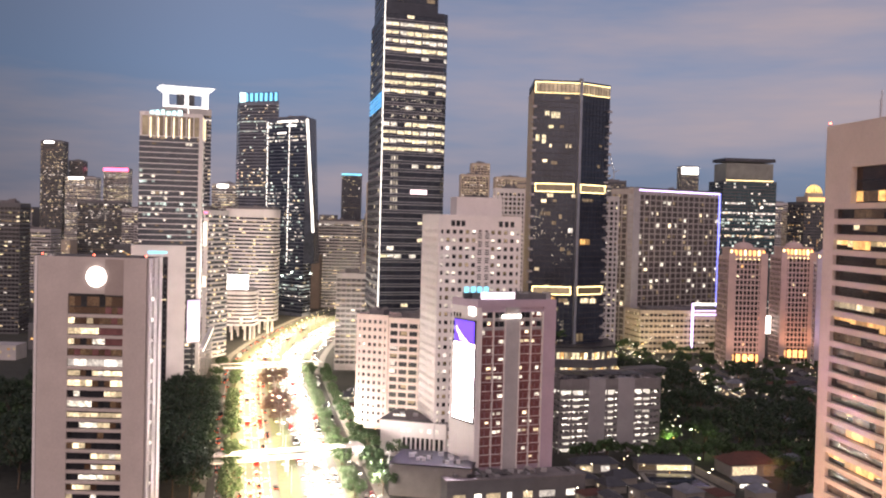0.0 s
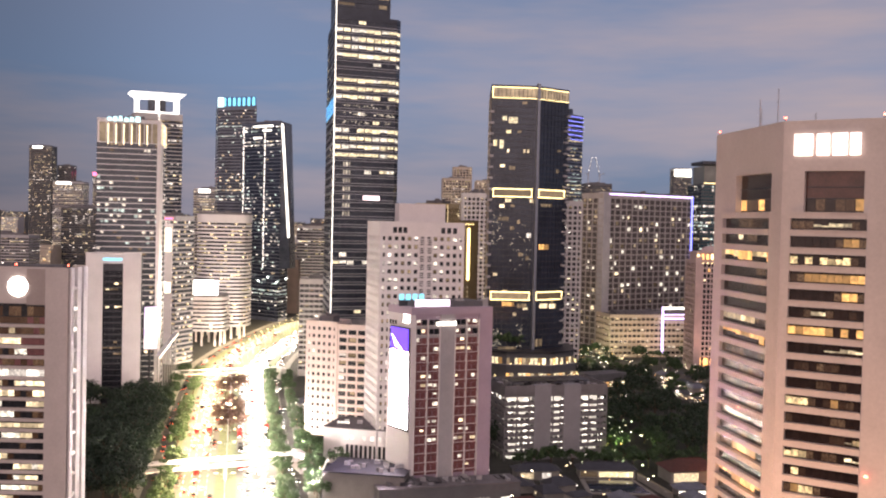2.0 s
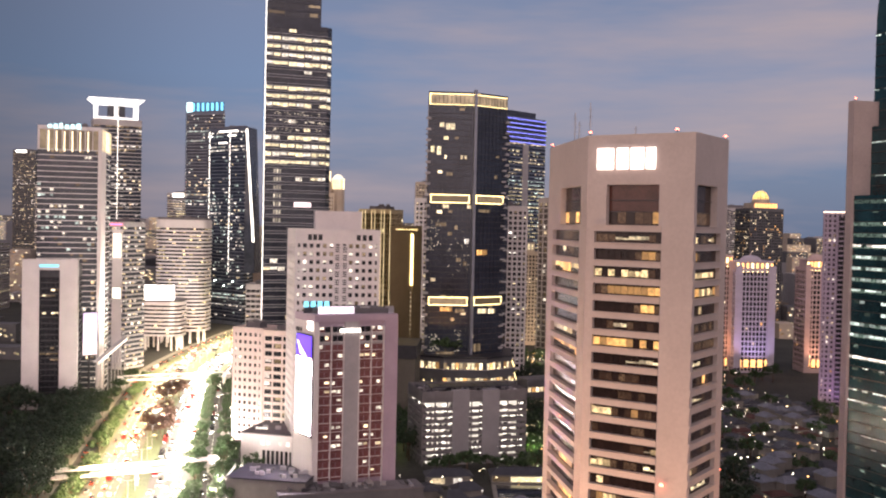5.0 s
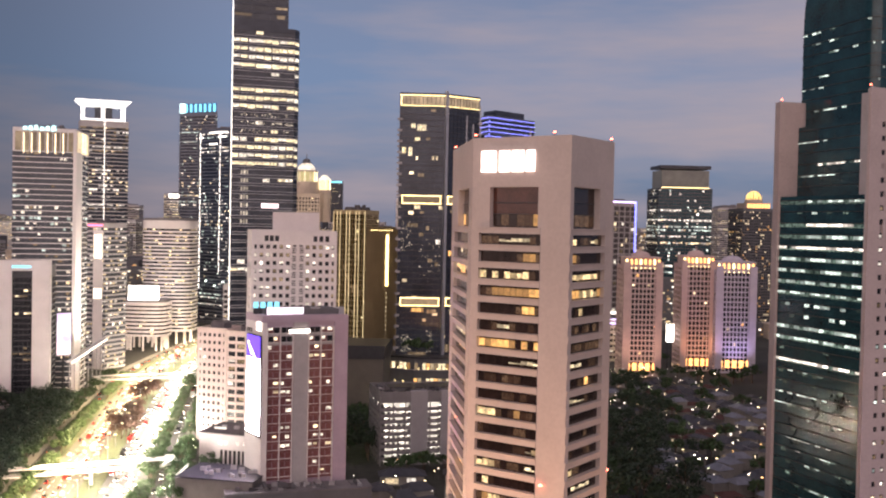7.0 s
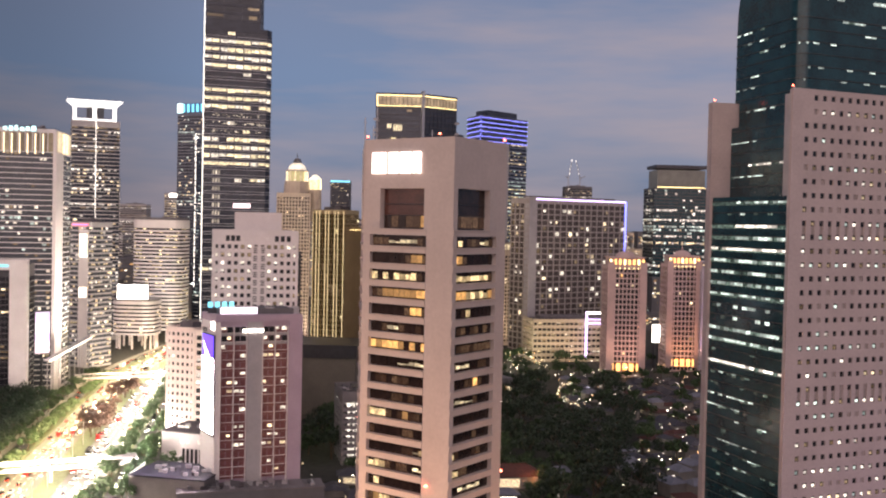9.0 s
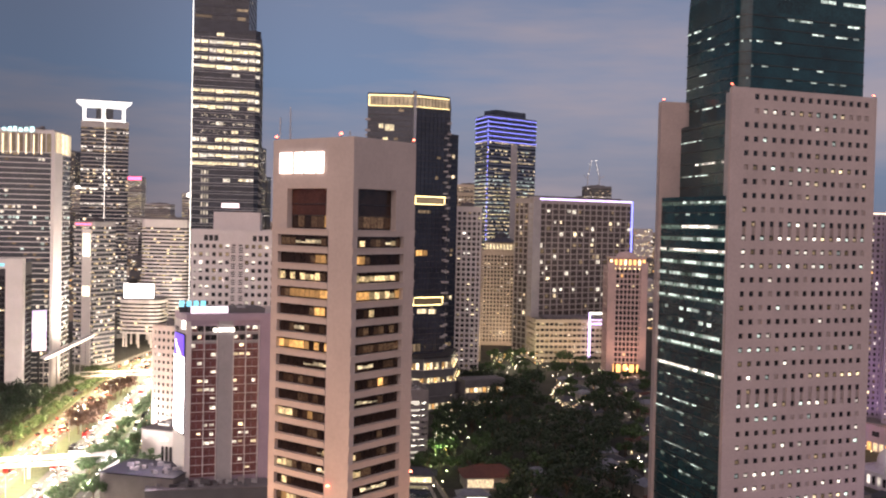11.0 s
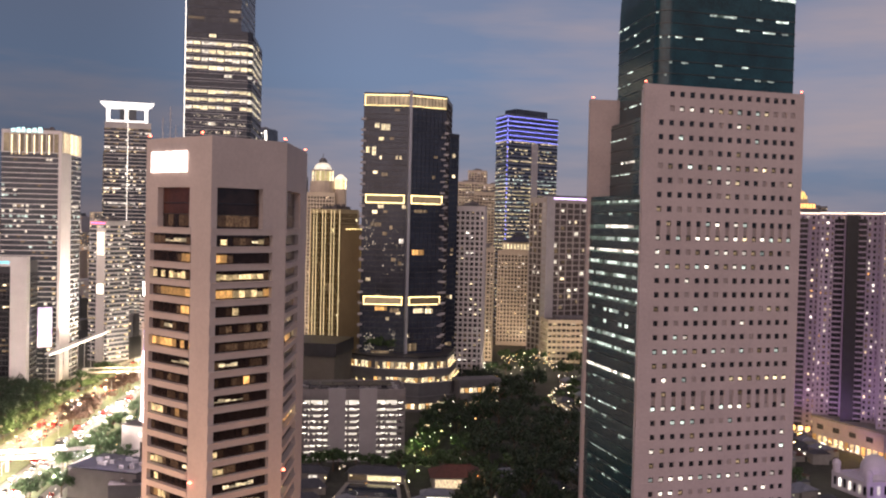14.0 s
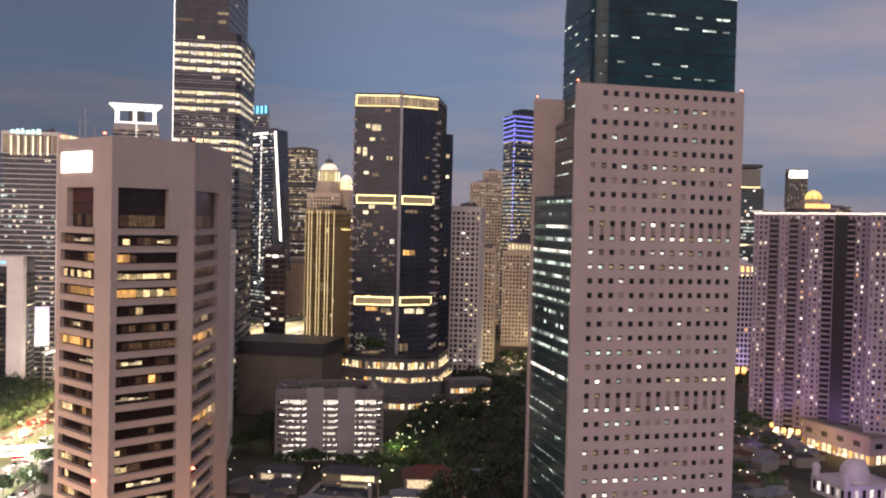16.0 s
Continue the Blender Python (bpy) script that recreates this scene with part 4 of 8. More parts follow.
# ---- office block with the display screen and red window panels ----
def screen_block():
    rnd = random.Random(3)
    top = thing("screen_block", "mauve office block with red window strips and grey piers", "office block")
    H, FH = 81.5, 3.8
    pts = [(15.0, 413.0), (49.0, 427.5), (39.0, 444.5), (4.5, 429.2)]
    u = Vector((pts[1][0] - pts[0][0], pts[1][1] - pts[0][1]))
    ln, u = u.length, tuple(u.normalized())
    p = pts[0]
    at_ = lambda s: (p[0] + u[0] * s * ln, p[1] + u[1] * s * ln)
    g = Geo()
    g.prism(inset(pts, 0.9), 0, H - 3)
    part("core", g, purple_wall, top)
    g = Geo()
    g.prism(pts, H - 4.0, H - 1)
    part("crown_wall", g, purple_wall, top)
    for a, b, m in ((0, 0.05, concrete_white), (0.36, 0.53, concrete_grey), (0.84, 1.0, purple_wall)):
        g = Geo()
        g.box(at_(a), u, (b - a) * ln, -0.9, 0.15, 0, H - 4)
        part("pier", g, m, top)
    for a in (0.05, 0.20, 0.345, 0.53, 0.675, 0.825):
        g = Geo()
        g.box(at_(a), u, 0.35, -0.9, 0.5, 6, H - 6)
        part("rib", g, concrete_white, top)
    mats = [glass_red, lit_warm, lit_office_white, glass_dark]
    for c, (a, b) in enumerate(((0.06, 0.20), (0.21, 0.35), (0.54, 0.675), (0.685, 0.825))):
        for k in range(18):
            z = H - 6 - (k + 1) * FH
            if z < 8:
                continue
            g = Geo()
            g.box(at_(a), u, (b - a) * ln, -0.9, -0.3, z, z + 1.3)
            part("spandrel", g, glass_red if k > 1 else concrete_grey, top)
            g = Geo()
            g.box(at_(a), u, (b - a) * ln, -0.5, -0.12, z + 1.1, z + 1.34)
            part("ledge", g, concrete_white, top)
            for j in range(2):
                r = rnd.random()
                which = (1 if r < 0.15 else 2) if r < 0.26 + 0.12 * (c == 1) else (0 if k > 1 else 3)
                if c == 1 and r < 0.4:
                    which = 2
                h = Geo()
                w = (b - a) * ln / 2
                h.panel(at_(a + (b - a) * j / 2), u, w - 0.2, -0.55, z + 1.3, z + FH - 0.1, 0)
                if which in (1, 2):
                    h.panel(at_(a + (b - a) * j / 2), u, (w - 0.2) * rnd.uniform(0.6, 1), -0.50, z + FH - rnd.uniform(0.9, 1.7), z + FH - 0.2, 1)
                part("window_pane", h, [mats[which] if which in (0, 3) else glass_red, mats[which]], top)
    # left wall: rows of small windows behind the screen
    q = pts[3]
    v = Vector((pts[0][0] - q[0], pts[0][1] - q[1]))
    lv, v = v.length, tuple(v.normalized())
    g = Geo()
    g.box(q, v, lv, -0.9, 0, 0, H - 4)
    part("side_wall", g, concrete_white, top)
    for k in range(4):
        for j in range(3):
            g = Geo()
            g.box((q[0] + v[0] * (1.5 + j * 2.2), q[1] + v[1] * (1.5 + j * 2.2)), v, 1.4, -0.05, 0.03, H - 9 - k * FH, H - 7.2 - k * FH)
            part("side_window", g, glass_dark, top)
    vr = tuple(-c for c in v)
    g = Geo()
    g.box(pts[1], vr, lv, -0.9, 0, 0, H - 4)
    part("side_wall", g, purple_wall, top)
    g = Geo()
    g.prism(inset(pts, 3), H - 1, H + 1.4)
    part("roof_plant", g, concrete_dark, top)
    for s in (0.25, 0.5, 0.8):
        g = Geo()
        a = at_(s)
        g.box((a[0] - u[1] * -4, a[1] + 4), u, 3.5, -2, 0, H - 1, H + 2)
        part("cooling_unit", g, metal_grey, top)
    # display screen on the side wall
    scr = thing("display_screen", "tall glaring display screen mounted on the office block wall", "display screen")
    d0 = 3.5
    g = Geo()
    g.box((q[0] + v[0] * d0, q[1] + v[1] * d0), v, lv - d0 - 0.5, 0.05, 0.7, 29, 72)
    part("frame", g, metal_dark, scr)
    g = Geo()
    g.box((q[0] + v[0] * (d0 + 0.4), q[1] + v[1] * (d0 + 0.4)), v, lv - d0 - 1.3, 0.7, 0.78, 62, 71.5)
    part("blue_picture", g, screen_blue, scr, "blue upper picture on the screen")
    g = Geo()
    for k in range(3):
        a, b = d0 + 1.6 + 1.3 * k, d0 + 5.2 + 2.4 * k
        g.tube((q[0] + v[0] * a + v[1] * 0.8, q[1] + v[1] * a - v[0] * 0.8, 68.6 - 1.3 * k), (q[0] + v[0] * b + v[1] * 0.8, q[1] + v[1] * b - v[0] * 0.8, 63.2 - 0.35 * k), 0.2, 6)
    part("white_stroke", g, lamp_white, scr)
    g = Geo()
    g.box((q[0] + v[0] * (d0 + 0.4), q[1] + v[1] * (d0 + 0.4)), v, lv - d0 - 1.3, 0.7, 0.78, 30, 61.9)
    part("bright_picture", g, screen_white, scr, "glaring white lower picture")
    small = thing("wall_sign", "small glowing white emblem on the side wall", "sign")
    g = Geo()
    g.box((q[0] + v[0] * (lv - 6), q[1] + v[1] * (lv - 6)), v, 4.5, 0.05, 0.35, 74, 77.5)
    part("panel", g, lamp_white, small)
    board = thing("roof_sign", "long white lit roof sign of the office block", "sign")
    g = Geo()
    g.box((at_(0.05)[0], at_(0.05)[1]), u, ln * 0.42, -1.2, -0.8, H - 0.6, H + 2.2)
    part("panel", g, mat("lilac lit sign face", (0.7, 0.6, 0.8), 0.4, emit=1.6, glow_col=(0.95, 0.85, 1.0)), board)
    for s in (0.06, 0.24, 0.45):
        g = Geo()
        g.box(at_(s), u, 0.2, -1.6, -1.2, H - 1, H + 2)
        part("prop", g, metal_dark, board)
    mid = thing("facade_sign", "small white lit sign on the central pier", "sign")
    g = Geo()
    for s, w2 in ((0.30, 1.8), (0.36, 2.0), (0.42, 1.8), (0.48, 2.2)):
        g.box(at_(s), u, w2, 0.5, 0.7, H - 8.4, H - 7.0)
    part("letters", g, lamp_white, mid)
    roof = thing("roof_letters", "cyan glowing roof letters as plain blocks", "sign")
    for k in range(4):
        g = Geo()
        g.box((at_(-0.02)[0] - v[0] * 9 + u[0] * k * 3.0, at_(-0.02)[1] - v[1] * 9 + u[1] * k * 3.0), u, 2.0, 0, 0.4, H + 1.6, H + 4.0)
        part("letter_block", g, lamp_cyan, roof)
    g = Geo()
    g.box((at_(-0.02)[0] - v[0] * 9, at_(-0.02)[1] - v[1] * 9), u, 12, -0.3, 0, H - 1, H + 1.4)
    part("rack", g, metal_dark, roof)


screen_block()

# ---- other blocks of the avenue ----
G_PTS = [(-2.3, 471.4), (37.4, 479.4), (29.0, 510.0), (-10.6, 501.6)]
t = tower("white_office_tower", "pale lilac-white office tower with small square windows", G_PTS, 115.8, concrete_white, glass_dark, 3.9, 2.0, 3.05, 1.35, 0.5,
          0.5, {lit_office_white: 3, lit_dim: 5, lit_white: 1}, tall=(0.6, 0.9), wide=(0.85, 1.0), detail=1, seed=21, crown=7.0, roofkit=False)
g = Geo()
g.prism(rect(6, 480, 28, 484, 16), 114, 124.5)
part("penthouse", g, concrete_white, t)
u = Vector((39.7, 8.0)).normalized()
for s in (0.15, 0.21, 0.27, 0.72, 0.79, 0.86):
    g = Geo()
    g.box((-2.3 + 39.7 * s, 471.4 + 8.0 * s), tuple(u), 1.9, -0.05, 0.04, 110.5, 113.2)
    part("crown_window", g, glass_dark, t)
g = Geo()
for k in range(26):
    for c_ in (0.455, 0.545):
        q_ = (-2.3 + 39.7 * c_, 471.4 + 8.0 * c_)
        g.box(q_, tuple(u), 3.1, 0.0, 0.10, 108 - k * 3.9 - 3.9, 108 - k * 3.9)
part("louvre_panel", g, concrete_white, t, kind="stuff")
g = Geo()
for k in range(26):
    for c_ in (0.47, 0.56):
        q_ = (-2.3 + 39.7 * c_, 471.4 + 8.0 * c_)
        for z_ in (0.5, 1.5, 2.5):
            g.box(q_, tuple(u), 1.9, 0.10, 0.16, 108 - k * 3.9 - 3.6 + z_, 108 - k * 3.9 - 3.1 + z_)
part("louvre", g, glass_dark, t, kind="stuff")

t = tower("salmon_office", "salmon-painted mid-rise office with small square windows", [(-45.5, 541.0), (-28.0, 535.0), (-22.0, 552.0), (-39.5, 558.0)], 61.5, salmon, glass_dark,
          4.1, 2.3, 3.0, 1.5, 0.4, 0.12, {lit_white: 2, lit_dim: 1}, detail=1, seed=31, crown=3.0, category="office block")
t = tower("grey_office", "grey mid-rise office with ribbon windows in bays", [(-27.8, 534.8), (4.0, 527.0), (8.0, 545.0), (-22.0, 552.5)], 60.5, salmon, glass_dark,
          4.1, 1.6, 5.2, 0.9, 0.4, 0.18, {lit_white: 2, lit_dim: 2}, detail=1, seed=32, crown=3.0, category="office block")

# tall dark tower with lit floors and a white edge line
F_PTS = [(-36.7, 576.0), (-2.5, 589.0), (-0.7, 593.0), (-14.7, 656.0), (-49.0, 643.0)]
panel_blue = mat("blue-grey metal panels", (0.055, 0.060, 0.074), 0.35, 0.5, var=0.25, size=4)
t = tower("dark_lit_tower", "very tall dark glass tower with lit office floors", F_PTS, 233.0, panel_blue, glass_smoke, 4.75, 1.5, 4.6, 0.12, 0.25, 0.05,
          {lit_office: 6, lit_office_white: 3}, seed=47, crown=2.6, roofkit=False, tall=(0.45, 0.72), wide=(0.86, 1.0), faces=(0, 1, 2),
          bands=((60, 116, 0.12), (150, 168, 0.97), (169, 182, 0.12), (183, 197, 0.93), (202, 206, 0.25), (207, 224, 0.96)))
tower("", "", [(-36.2, 577.0), (-6.5, 588.0), (-18.0, 650.0), (-47.0, 640.0)], 290.0, panel_blue, glass_smoke, 4.75, 1.6, 9.2, 0.35, 0.25, 0.25,
      {lit_office: 3, lit_office_white: 2, lit_dim: 4}, z0=233, seed=48, crown=2, roofkit=False, base=t, tall=(0.4, 0.7), wide=(0.4, 1.0), faces=(0,))
strip(t, "edge_light", (-36.7, 576.0), (-36.40, 576.11), 10, 288, line_white, d=0.3, off=0.1, label="white light line up the corner")
strip(t, "sign", (-19.8, 582.5), (-10.5, 586.0), 127.6, 130.2, mat("pinkish white sign face", (0.8, 0.7, 0.75), 0.4, emit=1.6, glow_col=(1.0, 0.80, 0.86)), off=0.3, label="small pinkish white lit sign")
for k in range(5):
    strip(t, "side_screen_bar", (-48.6, 641), (-37.2, 579), 177.5 + k * 1.9, 178.6 + k * 1.9, mat("blue screen bar", (0.1, 0.3, 0.5), 0.4, emit=0.9, glow_col=(0.08, 0.45, 0.95)), label="blue lit screen bar")
# pale sill lines, two to a storey: the spandrels' reflected sky put into colour
g = Geo()
for k in range(45):
    for z_ in (0.0, 1.5):
        g.ring(F_PTS[:2] + [F_PTS[2], (-14.5, 655.0), (-48.0, 643.0)], -0.22, 0.02, 16.75 + k * 4.75 + z_, 17.1 + k * 4.75 + z_)
part("sill_line", g, mat("pale spandrel sheen", (0.42, 0.43, 0.46), 0.5, 0.1, var=0.2, size=3), t, kind="stuff")
# dim desk lights on three half-empty floors, and tall window slots on the lower floors
g, gr = Geo(), random.Random(12)
fu = Vector((34.2, 13.0)).normalized()
for k in range(70):
    s, z = gr.uniform(5, 35), gr.choice((171.0, 175.8, 180.5)) + gr.uniform(0, 1.6)
    g.panel((-36.7 + fu.x * s, 576 + fu.y * s), tuple(fu), gr.uniform(0.4, 1.1), -0.12, z, z + gr.uniform(0.4, 0.9))
for k in range(7):
    for s in (6.0, 7.6, 9.2):
        g.panel((-36.7 + fu.x * s, 576 + fu.y * s), tuple(fu), 1.0, -0.12, 118.5 + k * 4.75, 120.8 + k * 4.75)
part("desk_light", g, mat("dim office light", (0.2, 0.19, 0.15), 0.3, emit=0.6, glow_col=(1.0, 0.93, 0.80), flick=0.5), t, kind="stuff")

# dark residential tower with gold rings
J_PTS = [(56.3, 651.5), (86.4, 654.0), (108.7, 671.3), (106.8, 720.0), (70.0, 730.0), (57.0, 700.0)]
t = tower("ring_tower", "tall dark residential tower with gold lit ring terraces", J_PTS, 205.5, metal_dark, glass_ring, 3.7, 0.35, 3.2, 0.06, 0.3, 0.018,
          {lit_warm: 4, lit_yellow: 2, lit_dim: 3}, seed=61, crown=3, roofkit=False)
g = Geo()
g.box((85.9, 653.9), (0.90, 0.43), 1.9, -0.8, 1.3, 0, 207)
part("corner_fin", g, metal_grey, t, "pale metal fin up the corner")
g = Geo()
g.box((57.0, 699.0), (-0.0144, -1.0), 44, -0.3, 0.4, 0, 200)
part("side_fin", g, concrete_beige, t)
for z0, hh in ((197.0, 7.2), (133.2, 5.6), (66.3, 5.6)):
    for i, p, u, ln in edges(J_PTS):
        if i > 1:
            continue
        c = 2.2 if z0 < 190 else 0.6
        for nm, za, zb, m in (("ring_light", z0, z0 + (0.6 if z0 < 190 else 0.25), lamp_warm), ("ring_light", z0 + hh - (0.6 if z0 < 190 else 0.4), z0 + hh, lamp_warm), ("ring_glass", z0 + 0.45, z0 + hh - 0.45, lit_dim if z0 < 190 else mat("glowing crown glass", (0.4, 0.35, 0.25), 0.4, emit=0.8, glow_col=(1.0, 0.80, 0.52), flick=0.75, grain=0.22))):
            h = Geo()
            h.box((p[0] + u[0] * c, p[1] + u[1] * c), u, ln - 2 * c, 0.02, 0.5 if nm == "ring_light" else 0.2, za, zb)
            part(nm, h, m, t)
        for s in (c, ln - c - 0.7) if z0 < 190 else (c,):
            h = Geo()
            h.box((p[0] + u[0] * s, p[1] + u[1] * s), u, 0.5, 0.02, 0.5, z0, z0 + hh)
            part("ring_light", h, lamp_warm, t)
for i, p, u, ln in edges(J_PTS):
    if i in (1, 5, 2):
        for k in range(44):
            if k % 2 == 0:
                h = Geo()
                s = ln - 3.0 if i == 5 else ln - 4
                h.box((p[0] + u[0] * s, p[1] + u[1] * s), u, 3.0, 0, 1.4, 22 + k * 3.7, 22 + k * 3.7 + 1.1)
                part("balcony", h, concrete_grey, t)
# pale balcony slabs at the outer edges of the two fronts, and dark mullions in the crown
u0 = (Vector(J_PTS[1]) - Vector(J_PTS[0])).normalized()
u1 = (Vector(J_PTS[2]) - Vector(J_PTS[1])).normalized()
for q_, u in ((Vector(J_PTS[0]) - u0 * 1.4, u0), (Vector(J_PTS[2]) - u1 * 1.8, u1)):
    for k in range(24):
        h = Geo()
        h.box(tuple(q_), tuple(u), 3.2, -0.6, 1.0, 24 + k * 7.1, 24.5 + k * 7.1)
        h.box(tuple(q_), tuple(u), 3.2, 0.9, 1.0, 24.5 + k * 7.1, 25.5 + k * 7.1)
        part("balcony", h, concrete_grey, t)
h = Geo()
for j in range(11):
    for q_, u, ln in ((Vector(J_PTS[0]), u0, 30.2), (Vector(J_PTS[1]), u1, 28.2)):
        h.box(tuple(q_ + u * (1.0 + j * (ln - 2.5) / 10)), tuple(u), 0.3, 0.2, 0.34, 197.3, 203.8)
part("crown_mullion", h, metal_dark, t)
# lit flats high and low on the two glass fronts, with warm rooms behind
for face, s0, w, z, h, m in ((0, 7.5, 3.0, 182.5, 3.0, lit_office), (0, 11.5, 6.0, 181.0, 4.0, lit_office), (0, 2.0, 2.4, 166, 4.0, lit_yellow), (0, 6.0, 2.6, 164.5, 5.5, lit_office), (0, 11.0, 1.4, 162, 2.2, lit_warm), (0, 21.5, 1.6, 162, 2.4, lit_warm),
                             (0, 24, 1.6, 162, 2.4, lit_warm), (0, 12.5, 4.0, 151, 2.2, lit_dim), (0, 10.5, 4.0, 129.8, 2.4, lit_warm), (0, 26.5, 2.6, 129.8, 2.4, lit_warm), (0, 18.5, 2.0, 116, 2.6, lit_dim), (0, 25, 3.0, 107, 3.0, lit_white),
                             (0, 6, 7.0, 118, 2.4, lit_dim), (0, 14, 3.0, 112, 2.4, lit_dim), (0, 20, 3.0, 95, 2.4, lit_dim), (0, 10, 8.0, 62.5, 2.6, lit_amber), (0, 20, 6.0, 61.5, 2.6, lit_dim), (1, 4, 9.0, 99.5, 3.4, lit_amber), (1, 6, 8.0, 61, 3.0, lit_warm),
                             (1, 15, 6.0, 60.6, 3.0, lit_warm), (0, 8, 12.0, 33, 3.0, lit_dim), (1, 2, 7.0, 36, 5.0, lit_dim), (1, 5, 10.0, 127.5, 2.0, lit_dim), (1, 18, 2.4, 150, 2.4, lit_dim)):
    p, q = Vector(J_PTS[face]), Vector(J_PTS[face + 1])
    u = (q - p).normalized()
    h2 = Geo()
    n = max(1, round(w / 1.5))
    for j in range(n):
        h2.panel((p.x + u.x * (s0 + j * w / n), p.y + u.y * (s0 + j * w / n)), tuple(u), w / n - 0.2, 0.05, z, z + h)
    part("lit_flat", h2, m, t)
# small glints of lit rooms behind the glass
g, gr = Geo(), random.Random(31)
u = (Vector(J_PTS[1]) - Vector(J_PTS[0])).normalized()
for sa, sb, za, zb, n in ((2, 9, 102, 122, 34), (3, 10, 33, 48, 40), (19, 24, 34, 50, 22), (14, 28, 84, 116, 26)):
    for k in range(n):
        s_, z_ = gr.uniform(sa, sb), gr.uniform(za, zb)
        g.panel((J_PTS[0][0] + u.x * s_, J_PTS[0][1] + u.y * s_), tuple(u), gr.uniform(0.3, 0.9), 0.06, z_, z_ + gr.uniform(0.3, 0.9))
part("room_glint", g, MATS["dim office light"], t, kind="stuff")
# podium of the ring tower with lit terraces
t = thing("tower_podium", "low podium with warmly lit terraces round the dark tower", "podium")
POD = [(45, 645), (68, 634), (100, 635), (121, 653), (122, 700), (46, 700)]
for k, z in enumerate((0, 8.3, 16.6, 25.0)):
    g = Geo()
    g.prism(inset(POD, k * 1.6), z, z + 1.0)
    g.prism(inset(POD, 2 + k * 1.6), z + 1.0, z + 8.4)
    part("storey", g, concrete_dark, t)
    for i, p, u, ln in edges(inset(POD, 2 + k * 1.6)):
        n = max(1, round(ln / 2.6)) if k != 1 else 0
        for j in range(n):
            if i < 4 and (i * 5 + j + k) % 9 and not (k == 2 and i == 0):
                h = Geo()
                h.panel((p[0] + u[0] * j * ln / n, p[1] + u[1] * j * ln / n), u, ln / n - 0.45, 0.04, z + 1.3, z + (4.6, 0, 4.2, 5.4)[k])
                part("lit_opening", h, (lit_office, lit_warm, lit_office, lit_amber, lit_dim)[(i + j * 3 + k) % 5], t)
    # parapet rail with small terrace lamps
    for i, p, u, ln in edges(inset(POD, k * 1.6)):
        if i < 4 and k > 1:
            h = Geo()
            h.box(p, u, ln, -0.25, 0.0, z + 1.0, z + 1.5)
            part("parapet", h, concrete_grey, t)
            for j in range(int(ln / 6)):
                h = Geo()
                h.box((p[0] + u[0] * (3 + j * 6), p[1] + u[1] * (3 + j * 6)), u, 0.35, -0.7, -0.4, z + 1.0, z + 2.6)
                part("terrace_lamp", h, lamp_warm, t)
g = Geo()
g.prism(inset(POD, 6.0), 33.4, 34.4)
part("roof", g, metal_dark, t)


t = thing("terrace_wing", "low dark wing with warmly lit ground floor beside the podium", "building")
TW = rect(124, 648, 150, 662, 14)
g = Geo()
g.prism(inset(TW, 0.6), 0, 17)
part("wall", g, concrete_dark, t)
g = Geo()
g.prism(TW, 17, 19.5)
part("roof", g, concrete_dark, t)
i, p, u, ln = list(edges(TW))[0]
for j in range(9):
    for z_ in (2, 11):
        h = Geo()
        h.box((p[0] + u[0] * (1 + j * 3.1), p[1] + u[1] * (1 + j * 3.1)), u, 2.4, -0.6, -0.5, z_, z_ + 3)
        part("lit_opening", h, lit_warm if (j + z_) % 3 else lit_amber, t)


